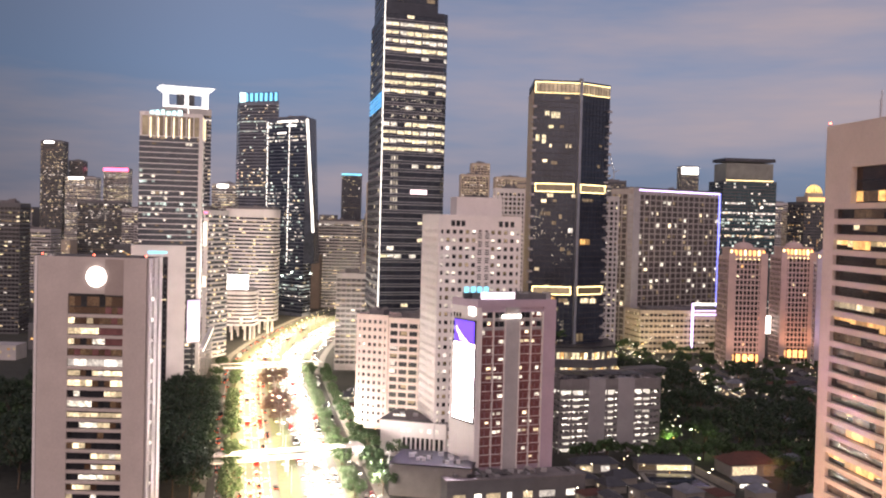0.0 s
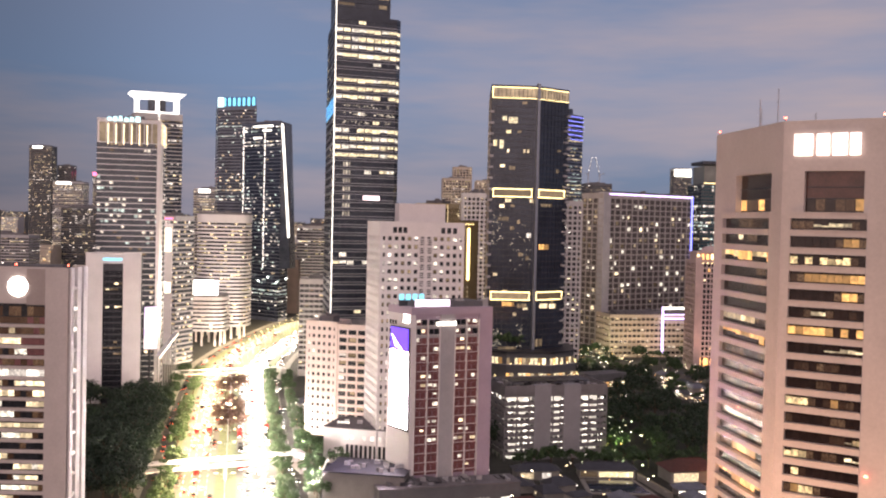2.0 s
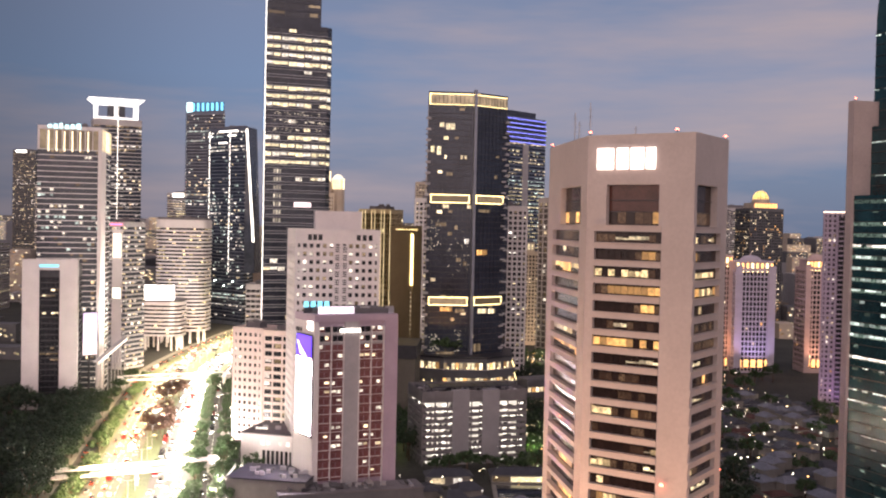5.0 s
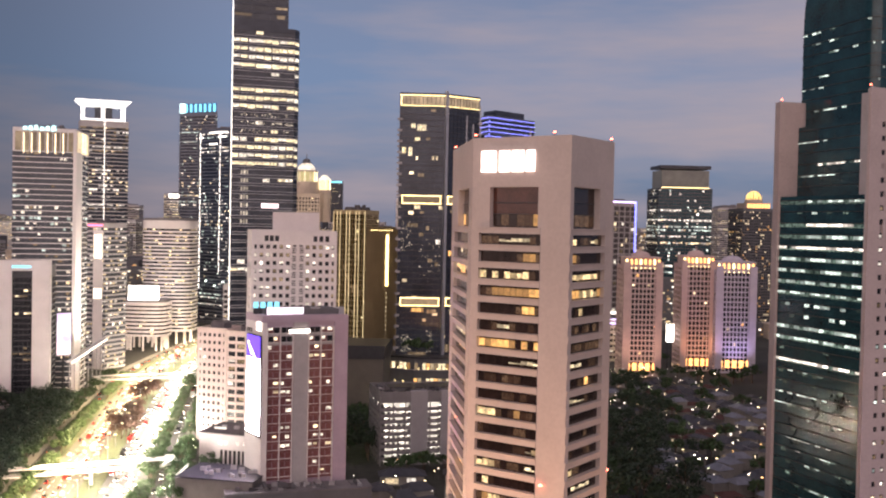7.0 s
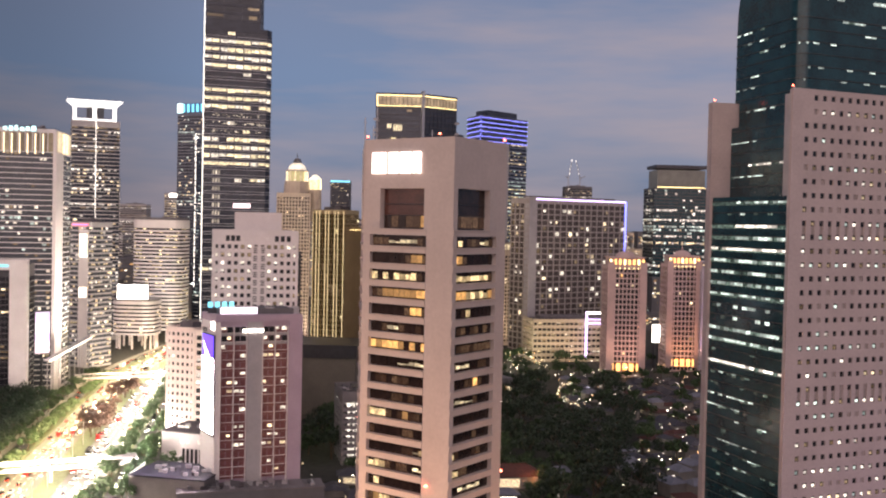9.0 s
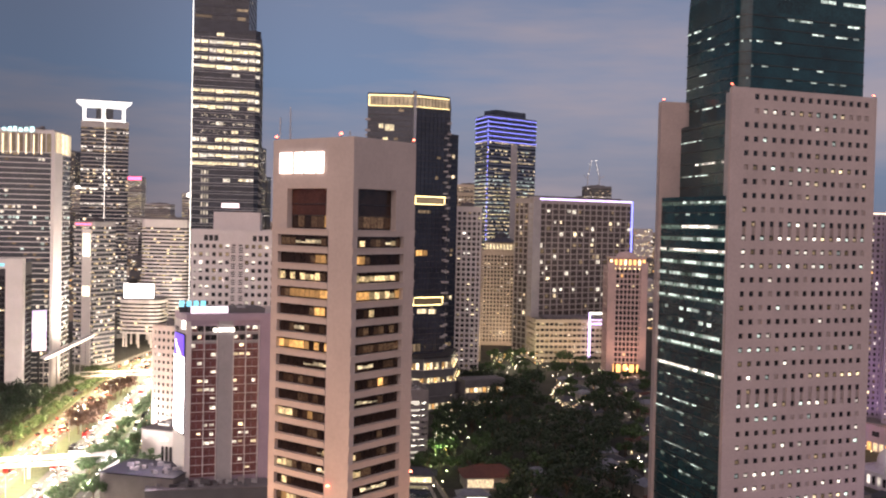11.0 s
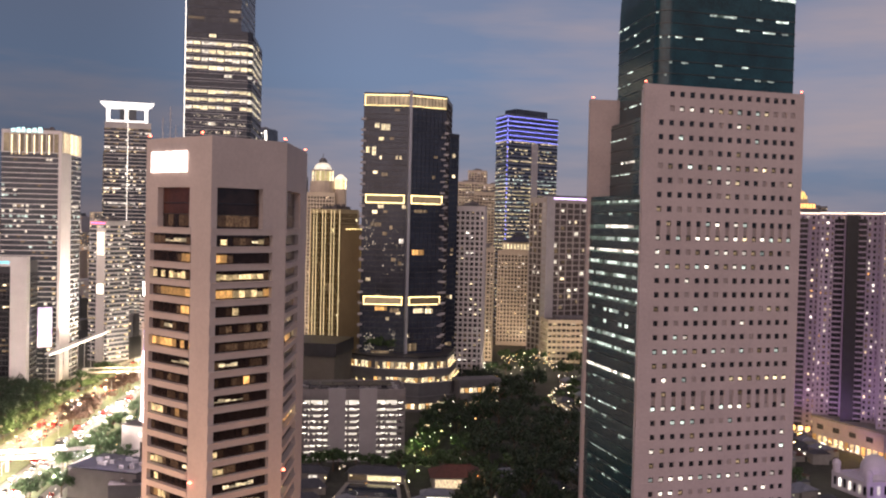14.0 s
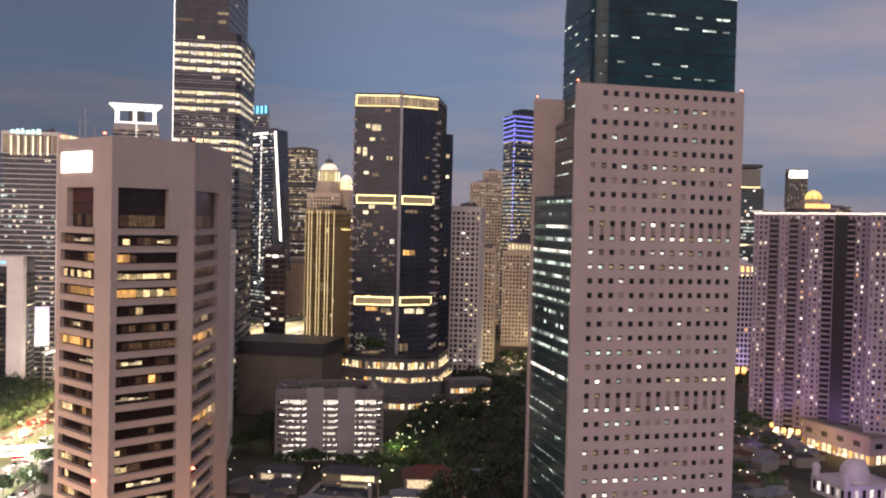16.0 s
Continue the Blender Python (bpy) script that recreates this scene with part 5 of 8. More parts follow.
# car park building
def car_park():
    rnd = random.Random(9)
    top = thing("car_park", "grey concrete multi-storey car park with bright open decks", "car park")
    pts = rect(59.0, 489.0, 111.5, 503.5, 30)
    H, FH, n = 37.0, 3.05, 10
    u = Vector((pts[1][0] - pts[0][0], pts[1][1] - pts[0][1]))
    ln, u = u.length, tuple(u.normalized())
    # core wall glows of itself, in place of lamplight inside the decks
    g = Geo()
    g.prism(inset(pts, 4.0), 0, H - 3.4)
    part("core", g, mat("self-glowing car park inner wall", (0.6, 0.6, 0.56), 0.7, emit=0.62, glow_col=(1.0, 0.98, 0.90), flick=0.5, grain=0.25), top)
    cp = mat("weathered car park concrete", (0.20, 0.19, 0.20), 0.85, var=0.2, size=5, bump=0.06)
    for k in range(n + 1):
        g = Geo()
        z = H - 2.5 - (1.2 if k > 1 else 0) - k * FH
        g.prism(inset(pts, 0.3), z - 0.3, z)
        for i, p, v, l in edges(pts):
            g.box(p, v, l, -0.3, 0, z - (0.3 if k else 2.0), z + (1.62 if k else 2.3))
        part("deck", g, cp, top)
        if k:
            g = Geo()
            for i, p, v, l in edges(inset(pts, 1.2)):
                for j in range(int(l / 4)):
                    if rnd.random() < 0.5:
                        g.box((p[0] + v[0] * (j * 4 + 1), p[1] + v[1] * (j * 4 + 1)), v, 2.4, 0, 0.15, z + FH - 0.75, z + FH - 0.5)
            part("deck_lamp", g, lamp_white, top, kind="stuff")
            g = Geo()
            for i, p, v, l in edges(inset(pts, 1.0)):
                for j in range(int(l / 2.6)):
                    if rnd.random() < 0.6:
                        q = (p[0] + v[0] * (j * 2.6 + 0.4), p[1] + v[1] * (j * 2.6 + 0.4))
                        g.box(q, v, 1.8, -2.6, 0, z + 0.3, z + 1.2)
                        g.box((q[0] + v[0] * 0.2, q[1] + v[1] * 0.2), v, 1.4, -2.2, -0.6, z + 1.2, z + 1.95)
            part("parked_car", g, metal_dark, top, kind="stuff")
    for a, b in ((0.285, 0.445), (0.57, 0.735)):
        g = Geo()
        g.box((pts[0][0] + u[0] * a * ln, pts[0][1] + u[1] * a * ln), u, (b - a) * ln, -4, 0.25, 0, H)
        part("blind_wall", g, mat("car park panel", (0.30, 0.29, 0.31), 0.8, var=0.12, size=6), top)
    for i, p, v, l in edges(pts):
        for j in range(int(l / 6.5) + 1):
            g = Geo()
            g.box((p[0] + v[0] * j * 6.3, p[1] + v[1] * j * 6.3), v, 0.6, -0.6, 0.02, 0, H - 1)
            part("column", g, cp, top)
    g = Geo()
    q = inset(pts, 6)
    for k in range(7):
        a = Vector(q[0]).lerp(Vector(q[1]), k / 7)
        g.box((a.x, a.y), u, 5.6, -12, 0, H + 0.6, H + 0.9)
        g.box((a.x, a.y), u, 0.2, -12, -11.8, H - 2.4, H + 0.6)
        g.box((a.x, a.y), u, 0.2, -0.2, 0, H - 2.4, H + 0.6)
    part("roof_canopy", g, metal_dark, top)
    for k in range(46):
        a = Vector(pts[0]).lerp(Vector(pts[1]), rnd.uniform(0.03, 0.93)) + Vector((-u[1], u[0])) * rnd.uniform(1.5, 26)
        g = Geo()
        w, d, h = rnd.choice(((1.7, 4.2, 1.4), (1.8, 4.4, 1.5), (1.2, 1.2, 0.9), (3.0, 0.3, 1.1)))
        g.box((a.x, a.y), u, w, -d, 0, H - 2.5, H - 2.5 + h)
        part("roof_clutter", g, rnd.choice((metal_dark, concrete_dark, metal_grey, concrete_grey)), top)


car_park()

# ---- towers beside the avenue on the far side ----
t = tower("hotel_tower", "broad pale tower with ribbed lit crown and horizontal bands", [(-199.8, 656.9), (-162.4, 668.9), (-170.5, 714.0), (-208.0, 702.0)], 179.0, concrete_white, glass_band,
          3.6, 0.55, 2.6, 0.0, 0.25, 0.2, {lit_office_white: 4, lit_warm: 2, lit_cool: 3, lit_dim: 5}, rowy=0.35, seed=71, crown=16, detail=0, tall=(0.4, 0.65), wide=(0.6, 0.95), bands=((125, 160, 0.14),))
C1U = Vector((37.4, 12.0)).normalized()
for k in range(6):
    a = Vector((-199.8, 656.9)) + C1U * (6.5 + k * 4.9)
    strip(t, "crown_light", a, a + C1U * 0.7, 162, 175.5, mat("warm crown line", (0.7, 0.6, 0.4), 0.4, emit=1.6, glow_col=(1.0, 0.86, 0.62)), d=0.4)
a = Vector((-162.4, 668.9))
w = Vector((-8.1, 45.1)).normalized()
for k in range(9):
    strip(t, "crown_light", a + w * (1 + k * 5), a + w * (4.8 + k * 5), 164, 178, lit_warm, d=0.4)
g = Geo()
g.box((a.x - C1U.x * 1.5, a.y - C1U.y * 1.5), tuple(C1U), 2.2, -1, 1.0, 0, 178)
part("corner_fin", g, concrete_white, t, "white lit corner fin")
strip(t, "fin_light", a + w * 0.3, a + w * 1.1, 6, 176, lit_white, d=0.5)
for k, (s, w2) in enumerate(((3.5, 3), (7, 3), (10.5, 2.6), (14, 3), (17.5, 3), (21, 3.4))):
    b = Vector((-199.8, 656.9)) + C1U * (s + 3)
    strip(t, "sign_block", b, b + C1U * (w2 - 0.7), 177.6 - 0.3 * (k % 2), 179.6 + 0.5 * (k % 3), mat("cyan-white sign letters", (0.6, 0.8, 0.8), 0.4, emit=1.6, glow_col=(0.45, 0.90, 1.0)), d=0.4, off=0.3)
g = Geo()
for k in range(8):
    b = Vector((-199.8, 656.9)) + C1U * (1.4 + k * 4.75)
    g.box((b.x, b.y), tuple(C1U), 4.1, 0.02, 0.12, 163.6, 176.4)
part("crown_glass", g, mat("warm dim crown glass", (0.16, 0.13, 0.09), 0.3, var=0.3, size=4, emit=0.13, glow_col=(1.0, 0.80, 0.52), flick=0.6, grain=0.3), t)
g = Geo()
g.box((a.x + w.x * 1.2, a.y + w.y * 1.2), tuple(w), 21, 0.02, 0.35, 0, 163)
part("flank_wall", g, concrete_white, t, "blank white floodlit flank wall")
# long lit canopy along its flank
can = thing("lit_canopy", "long white lit canopy on columns beside the tall tower", "canopy")
ca, cb = Vector((-152.5, 632.0)), Vector((-176.0, 765.0))
cu_ = (cb - ca).normalized()
g = Geo()
g.box((ca.x, ca.y), tuple(cu_), (cb - ca).length, -0.2, 3.0, 27.0, 27.8)
part("roof", g, concrete_white, can)
strip(can, "fascia_light", ca, cb, 25.9, 27.0, mat("white canopy light", (0.8, 0.78, 0.7), 0.4, emit=2.2, glow_col=(1.0, 0.95, 0.84), flick=0.4, grain=0.2, even=True), d=0.3, off=2.6, label="white lit fascia")
for k in range(9):
    q = ca.lerp(cb, 0.02 + k * 0.12)
    g = Geo()
    g.tube((q.x + 1.2, q.y, 0), (q.x + 1.2, q.y, 27.0), 0.35, 8)
    part("column", g, concrete_grey, can)
# lit billboard low on its flank
b = Vector((-158, 690))
t = thing("street_billboard", "glowing white street billboard beside the avenue", "billboard")
strip(t, "panel", (-163, 640), (-156, 648), 30, 58, metal_dark, d=0.6)
for z_, h_, c_, e_ in ((30.5, 8, (1.0, 0.80, 0.92), 1.05), (38.5, 5, (0.62, 0.45, 1.0), 0.8), (43.5, 8, (0.88, 0.82, 1.0), 0.9), (51.5, 6, (0.70, 0.55, 1.0), 0.7)):
    strip(t, "picture", (-162.7, 640.35), (-156.3, 647.65), z_, z_ + h_, mat(f"billboard picture {int(z_)}", (0.6, 0.6, 0.6), 0.5, emit=e_, glow_col=c_), d=0.05, off=0.62, label="lilac and white lit picture")
g = Geo()
g.tube((-160, 645, 0), (-160, 645, 30), 0.8, 8)
part("post", g, metal_dark, t)

tower("ring_tower_annex", "dark rear volume of the ring tower with balconies", rect(103, 700, 113, 712, 36), 184, metal_dark, glass_ring, 3.7, 0.5, 3.2, 0.10, 0.3, 0.08, {lit_warm: 2, lit_dim: 2}, detail=0, seed=62)
t = tower("red_crown_block", "slim office block with a lit side and a red crown line", rect(-201, 790, -180.7, 782, 24), 116, concrete_grey, glass_band, 3.6, 1.4, 2.6, 0.0, 0.35, 0.35,
          {lit_white: 2, lit_warm: 3}, seed=73, crown=4)
strip(t, "crown_light", (-199, 789.2), (-184, 783.3), 113.4, 114.4, lamp_pink, d=0.4)
strip(t, "blank_wall", (-192.4, 786.6), (-183.6, 783.1), 0, 110, concrete_white, d=0.4, off=0.02)
for z0, z1 in ((88, 106.5), (56, 64)):
    strip(t, "lit_panel", (-191.6, 786.3), (-184.4, 783.45), z0, z1, mat("warm white lit panel", (0.8, 0.76, 0.66), 0.4, emit=1.7, glow_col=(1.0, 0.93, 0.76), flick=0.25, grain=0.2, even=True), d=0.2, off=0.44)

t = tower("crown_tower", "dark banded tower with a flaring white lit crown", rect(-266, 950, -225.6, 968, 28), 213, concrete_grey, glass_smoke, 3.7, 0.8, 2.8, 0.0, 0.3, 0.4,
          {lit_warm: 3, lit_white: 3, lit_dim: 2}, rowy=0.5, seed=75, crown=6, roofkit=False, detail=0, tall=(0.3, 0.6))
cu = Vector((40.4, 18.0)).normalized()
cw = Vector((-cu.y, cu.x))
g = Geo()
o = Vector((-266, 950))
lo = [o + cu * 1.5, o + cu * 41, o + cu * 41 + cw * 20, o + cu * 1.5 + cw * 20]
hi = [o - cu * 4.5 - cw * 4, o + cu * 47 - cw * 4, o + cu * 47 + cw * 23, o - cu * 4.5 + cw * 23]
white_crown = mat("white lit crown panels", (0.8, 0.8, 0.8), 0.5, emit=1.15, glow_col=(0.95, 0.97, 1.0))
for k in range(4):
    for s in (0.0, 0.44, 0.92):
        q = lo[k].lerp(lo[(k + 1) % 4], s)
        d = (lo[(k + 1) % 4] - lo[k]).normalized()
        h = Geo()
        h.box((q.x, q.y), tuple(d), 2.4, -1.5, 0, 213, 231)
        part("crown_post", h, white_crown, t)
    d = (lo[(k + 1) % 4] - lo[k]).normalized()
    h = Geo()
    h.box((lo[k].x, lo[k].y), tuple(d), (lo[(k + 1) % 4] - lo[k]).length, -1.2, -0.2, 213, 214.8)
    part("crown_sill", h, white_crown, t)
h = Geo()
b = 0
h.v = [(p.x, p.y, 227.5) for p in lo] + [(p.x, p.y, 232.5) for p in hi]
h.f = [(0, 1, 5, 4), (1, 2, 6, 5), (2, 3, 7, 6), (3, 0, 4, 7), (4, 5, 6, 7), (3, 2, 1, 0)]
h.m = [0] * 6
part("crown_roof", h, white_crown, t, "flaring white roof slab")
g = Geo()
g.prism([tuple(p) for p in (o + cu * 14 + cw * 12, o + cu * 30 + cw * 12, o + cu * 30 + cw * 18, o + cu * 14 + cw * 18)], 213, 227)
part("crown_core", g, metal_dark, t)
q = o + cu * 22
strip(t, "centre_line", q, q + cu * 0.35, 20, 228, line_white, d=0.4, off=0.1, label="thin white light line up the front")

# rounded banded office with a billboard
def rounded(cx, cy, rx, ry, n=20, rot=0.0):
    out = []
    for i in range(n):
        a = 2 * math.pi * i / n
        c, s = math.cos(a), math.sin(a)
        c, s = math.copysign(abs(c) ** 0.55, c) * rx, math.copysign(abs(s) ** 0.55, s) * ry
        out.append((cx + c * math.cos(rot) - s * math.sin(rot), cy + c * math.sin(rot) + s * math.cos(rot)))
    return out


t = tower("rounded_office", "rounded pale office with stacked horizontal bands", rounded(-184, 972, 25, 20), 118.5, concrete_white, glass_dark, 3.5, 1.7, 3.0, 0.0, 0.5, 0.30,
          {lit_warm: 3, lit_yellow: 2, lit_dim: 2}, z0=12, seed=81, crown=8, detail=0)
for x, y in rounded(-184, 972, 20, 15, 10):
    g = Geo()
    g.cone((x, y), 1.2, 1.2, 0, 12, 8)
    part("column", g, concrete_white, t)
t2 = tower("rounded_annex", "low rounded banded annex on columns", rounded(-188, 915, 20, 17), 44, concrete_white, glass_dark, 3.5, 1.9, 3.0, 0.0, 0.5, 0.15,
           {lit_warm: 3, lit_dim: 2}, z0=13, seed=82, crown=3, detail=0, category="office block")
for x, y in rounded(-188, 915, 17, 14, 12):
    g = Geo()
    g.cone((x, y), 1.0, 1.0, 0, 13, 8)
    part("column", g, concrete_white, t2)
t = thing("roof_billboard", "bright white lit billboard standing on the rounded annex", "billboard")
strip(t, "panel", (-201, 899), (-174, 901), 46, 59, mat("white lit billboard", (0.8, 0.8, 0.8), 0.5, emit=6.0, glow_col=(0.98, 0.98, 1.0)), d=0.8)
for s in (-197, -187, -178):
    g = Geo()
    g.tube((s, 901.5, 43), (s, 901.5, 50), 0.4)
    part("prop", g, metal_dark, t)

slate = mat("slate blue metal", (0.13, 0.15, 0.20), 0.4, 0.3, var=0.2, size=5)
t = tower("blue_crown_tower", "dark glass tower with a cyan lit crown", [(-261.8, 1278), (-209, 1256), (-221, 1296), (-273, 1316)], 256, slate, glass_ring, 4.0, 0.9, 3.0, 0.0, 0.3, 0.22,
          {lit_warm: 2, lit_cool: 3, lit_white: 2}, rowy=0.5, seed=85, crown=5, detail=0, roofkit=False, tall=(0.25, 0.5), bands=((170, 215, 0.06), (30, 110, 0.08)))
for k in range(8):
    a, b = Vector((-261.8, 1278)), Vector((-209, 1256))
    strip(t, "crown_light", a.lerp(b, k / 8 + 0.02), a.lerp(b, k / 8 + 0.075), 256, 266, lamp_cyan, d=0.6)
g = Geo()
g.prism(inset([(-261.8, 1278), (-209, 1256), (-221, 1296), (-273, 1316)], 0.8), 256, 267)
strip(t, "crown_end_light", (-261.8, 1278), (-254, 1274.75), 255, 267, mat("white-cyan crown panel", (0.7, 0.8, 0.8), 0.4, emit=1.6, glow_col=(0.6, 0.95, 1.0)), d=0.5, off=0.7)
part("crown_core", g, mat("blue lit crown panel", (0.05, 0.10, 0.20), 0.4, emit=0.10, glow_col=(0.05, 0.25, 0.8)), t)
t = tower("line_tower", "glass tower outlined by white light lines", [(-208, 1165), (-156, 1122), (-150, 1148), (-198, 1200)], 224, slate, glass_ring, 4.0, 0.8, 3.0, 0.0, 0.3, 0.10,
          {lit_cool: 3, lit_white: 3, lit_warm: 1}, rowy=0.45, seed=87, crown=5, detail=0, tall=(0.25, 0.5), bands=((90, 150, 0.3), (40, 90, 0.16)))
for a, b, z0, z1, ww in (((-206, 1163.3), (-156, 1122), 40, 222, 0.01), ((-206, 1163.3), (-156, 1122), 60, 222, 0.58)):
    a, b = Vector(a), Vector(b)
    for k in range(int((z1 - z0) / 7)):
        strip(t, "light_dash", a.lerp(b, ww), a.lerp(b, ww + 0.007), z0 + k * 7, z0 + k * 7 + 5.4, line_white, d=0.5)
g = Geo()
g.v = [(-156, 1122, 60), (-143.5, 1122, 60), (-152.6, 1122, 223), (-156, 1122, 223), (-151, 1147, 60), (-141, 1147, 60), (-148, 1147, 223), (-151, 1147, 223)]
g.f = [(0, 1, 2, 3), (1, 5, 6, 2), (5, 4, 7, 6), (3, 2, 6, 7), (4, 0, 3, 7), (4, 5, 1, 0)]
g.m = [0] * 6
part("slanted_fin", g, glass_ring, t)
g = Geo()
g.tube((-145.4, 1121, 95), (-154.6, 1121, 221), 1.15, 8)
part("light_line", g, line_white, t, "bright slanted white light line")
for k in range(24):
    z_ = 96 + k * 5.2
    x_ = -141.4 - 7.0 * (z_ - 60) / 163
    strip(t, "edge_dot", (x_ - 1.2, 1146.5), (x_, 1146.5), z_, z_ + 2, lit_white, d=0.6)
for s_, z_, w_ in ((0.02, 214, 0.10), (0.30, 219, 0.5), (0.30, 206, 0.22), (0.55, 214, 0.2)):
    a, b = Vector((-208, 1165)), Vector((-156, 1122))
    strip(t, "crown_bar", a.lerp(b, s_), a.lerp(b, s_ + w_), z_, z_ + 1.6, line_white, d=0.5)
for k in range(6):
    g = Geo()
    g.dome((-206 + k * 12, 1158 - k * 9), 1.3, 44 + 5 * (k % 2), 1.3, 8, 3)
    part("site_lamp", g, mat("cool site lamp", (0.7, 0.8, 0.8), 0.4, emit=6.0, glow_col=(0.80, 1.0, 0.98)), t)
    g = Geo()
    g.tube((-206 + k * 12, 1158 - k * 9, 0), (-206 + k * 12, 1158 - k * 9, 44 + 5 * (k % 2)), 0.25)
    part("site_lamp_post", g, metal_dark, t)

# gold tower and domed tower
T_PTS = [(7.5, 708.5), (30.2, 702.6), (38.0, 725.0), (34.0, 750.0), (12.0, 745.0)]
# the cladding's gold floodlight is partly put into its material as a faint glow
t = tower("gold_tower", "gold-lit glass tower with vertical ribs of light", T_PTS, 129, mat("faintly glowing gold cladding", (0.38, 0.31, 0.19), 0.5, var=0.2, size=5, emit=0.045, glow_col=(1.0, 0.72, 0.42)), glass_gold, 3.6, 0.4, 2.4, 0.25, 0.4, 0.06,
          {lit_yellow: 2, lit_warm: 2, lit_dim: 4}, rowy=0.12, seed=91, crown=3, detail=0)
for i, p, u, ln in edges(T_PTS):
    if i in (0, 4):
        n = round(ln / 2.3)
        for j in range(n + 1):
            s = min(j * ln / n, ln - 0.35)
            h = Geo()
            h.box((p[0] + u[0] * s, p[1] + u[1] * s), u, 0.22, 0.02, 0.5, 6, 128)
            part("rib_light", h, mat("gold light rib", (0.4, 0.3, 0.14), 0.4, emit=0.95, glow_col=(1.0, 0.84, 0.50)) if j % 3 else mat("gold rib", (0.4, 0.3, 0.12), 0.4, 0.6), t)
g = Geo()
g.prism([(30.6, 703.4), (52.0, 722.0), (40.0, 750.0), (33.0, 745.0)], 0, 117.5)
part("gold_wing", g, mat("pale gold render", (0.34, 0.27, 0.16), 0.6, var=0.15, size=6), t)
g = Geo()
for j in range(15):
    g.box((31.0 + 0.7546 * 1.9 * j, 703.7 + 0.6562 * 1.9 * j), (0.7546, 0.6562), 0.35, 0.0, 0.3, 4, 117)
part("wing_rib", g, MATS["pale gold render"], t)
g = Geo()
for k in range(9):
    g.box((34.0 + 0.7546 * 2.3 * k, 706.4 + 0.6562 * 2.3 * k), (0.7546, 0.6562), 0.9, 0.02, 0.3, 114.6, 115.4)
part("wing_light", g, lamp_warm, t)
g = Geo()
for k in range(16):
    g.box((44.4, 715.4), (0.7546, 0.6562), 0.8, 0.3, 0.5, 20 + k * 3.3, 21 + k * 3.3)
part("wing_light", g, lit_warm, t)
strip(t, "light_line", (44.0, 715.0), (45.6, 716.4), 75, 112, lamp_warm, d=0.5, off=0.4)
t = tower("domed_tower", "beige classical tower with a lit domed crown", rect(-74, 984, -41, 989, 32), 148, concrete_beige, glass_dark, 3.6, 1.4, 3.0, 1.3, 0.5, 0.12,
          {lit_warm: 3, lit_dim: 2}, seed=93, crown=4, roofkit=False, detail=0)
c = (-57.5, 1004)
g = Geo()
g.cone(c, 13.5, 12.5, 148, 160, 16)
part("drum", g, concrete_beige, t)
# columns glow in the lit-window material, in place of light falling on them
h = Geo()
for k in range(12):
    a = 2 * math.pi * k / 12
    h.cone((c[0] + 10.4 * math.cos(a), c[1] + 10.4 * math.sin(a)), 0.8, 0.7, 160, 170, 8)
part("column", h, lit_warm, t)
g = Geo()
g.cone(c, 8.6, 8.6, 160, 170, 16)
part("lantern", g, lit_yellow, t)
g = Geo()
g.cone(c, 11.5, 10.8, 170, 171.5, 16)
part("cornice", g, concrete_beige, t)
g = Geo()
for r0, r1, z0, z1 in ((9.0, 8.6, 171.5, 174), (8.6, 7.0, 174, 176.5), (7.0, 4.6, 176.5, 178.4)):
    g.cone(c, r0, r1, z0, z1, 20)
# the dome's lighting is put into its material as a glow
part("lit_roof", g, mat("self-glowing pale dome", (0.6, 0.58, 0.5), 0.5, emit=0.7, glow_col=(1, 0.95, 0.82), flick=0.3, grain=0.3, even=True), t)
g = Geo()
g.cone(c, 4.4, 4.0, 178.4, 180.0, 14)
g.dome(c, 4.0, 180.0, 3.6, 14, 5)
g.cone(c, 0.5, 0.1, 184.4, 189, 8)
part("cap", g, concrete_dark, t)
c = (-39, 1004)
g = Geo()
g.cone(c, 6.6, 6.2, 120, 152, 12)
part("turret", g, concrete_beige, t)
# turret columns and turret roof glow of themselves too
for k in range(10):
    a = 2 * math.pi * k / 10
    h = Geo()
    h.cone((c[0] + 5.4 * math.cos(a), c[1] + 5.4 * math.sin(a)), 0.7, 0.6, 152, 162, 6)
    part("turret_column", h, lit_warm, t)
g = Geo()
g.cone(c, 4.4, 4.4, 152, 162, 12)
part("turret_lantern", g, lit_yellow, t)
g = Geo()
g.cone(c, 6.4, 6.0, 162, 163.2, 12)
g.cone(c, 5.6, 2, 163.2, 167, 12)
part("turret_roof", g, MATS["self-glowing pale dome"], t)

# dark hall behind the car park
t = thing("blank_hall", "large blank grey-brown hall with a dark roof", "hall")
g = Geo()
g.prism([(-4, 600), (52, 600), (54, 640), (-2, 640)], 0, 38)
part("wall", g, mat("dim grey-brown render", (0.13, 0.115, 0.10), 0.8, var=0.2, size=10), t)
g = Geo()
g.prism([(-5, 599), (53, 599), (55, 641), (-3, 641)], 38, 46)
part("roof_storey", g, metal_dark, t)
t = tower("dark_side_block", "narrow dark block with one column of lit windows", rect(-8, 664, 6, 668, 20), 100, metal_dark, glass_dark, 3.6, 1.2, 4.5, 0.8, 0.3, 0.3, {lit_white: 2, lit_warm: 1}, seed=95, crown=3)

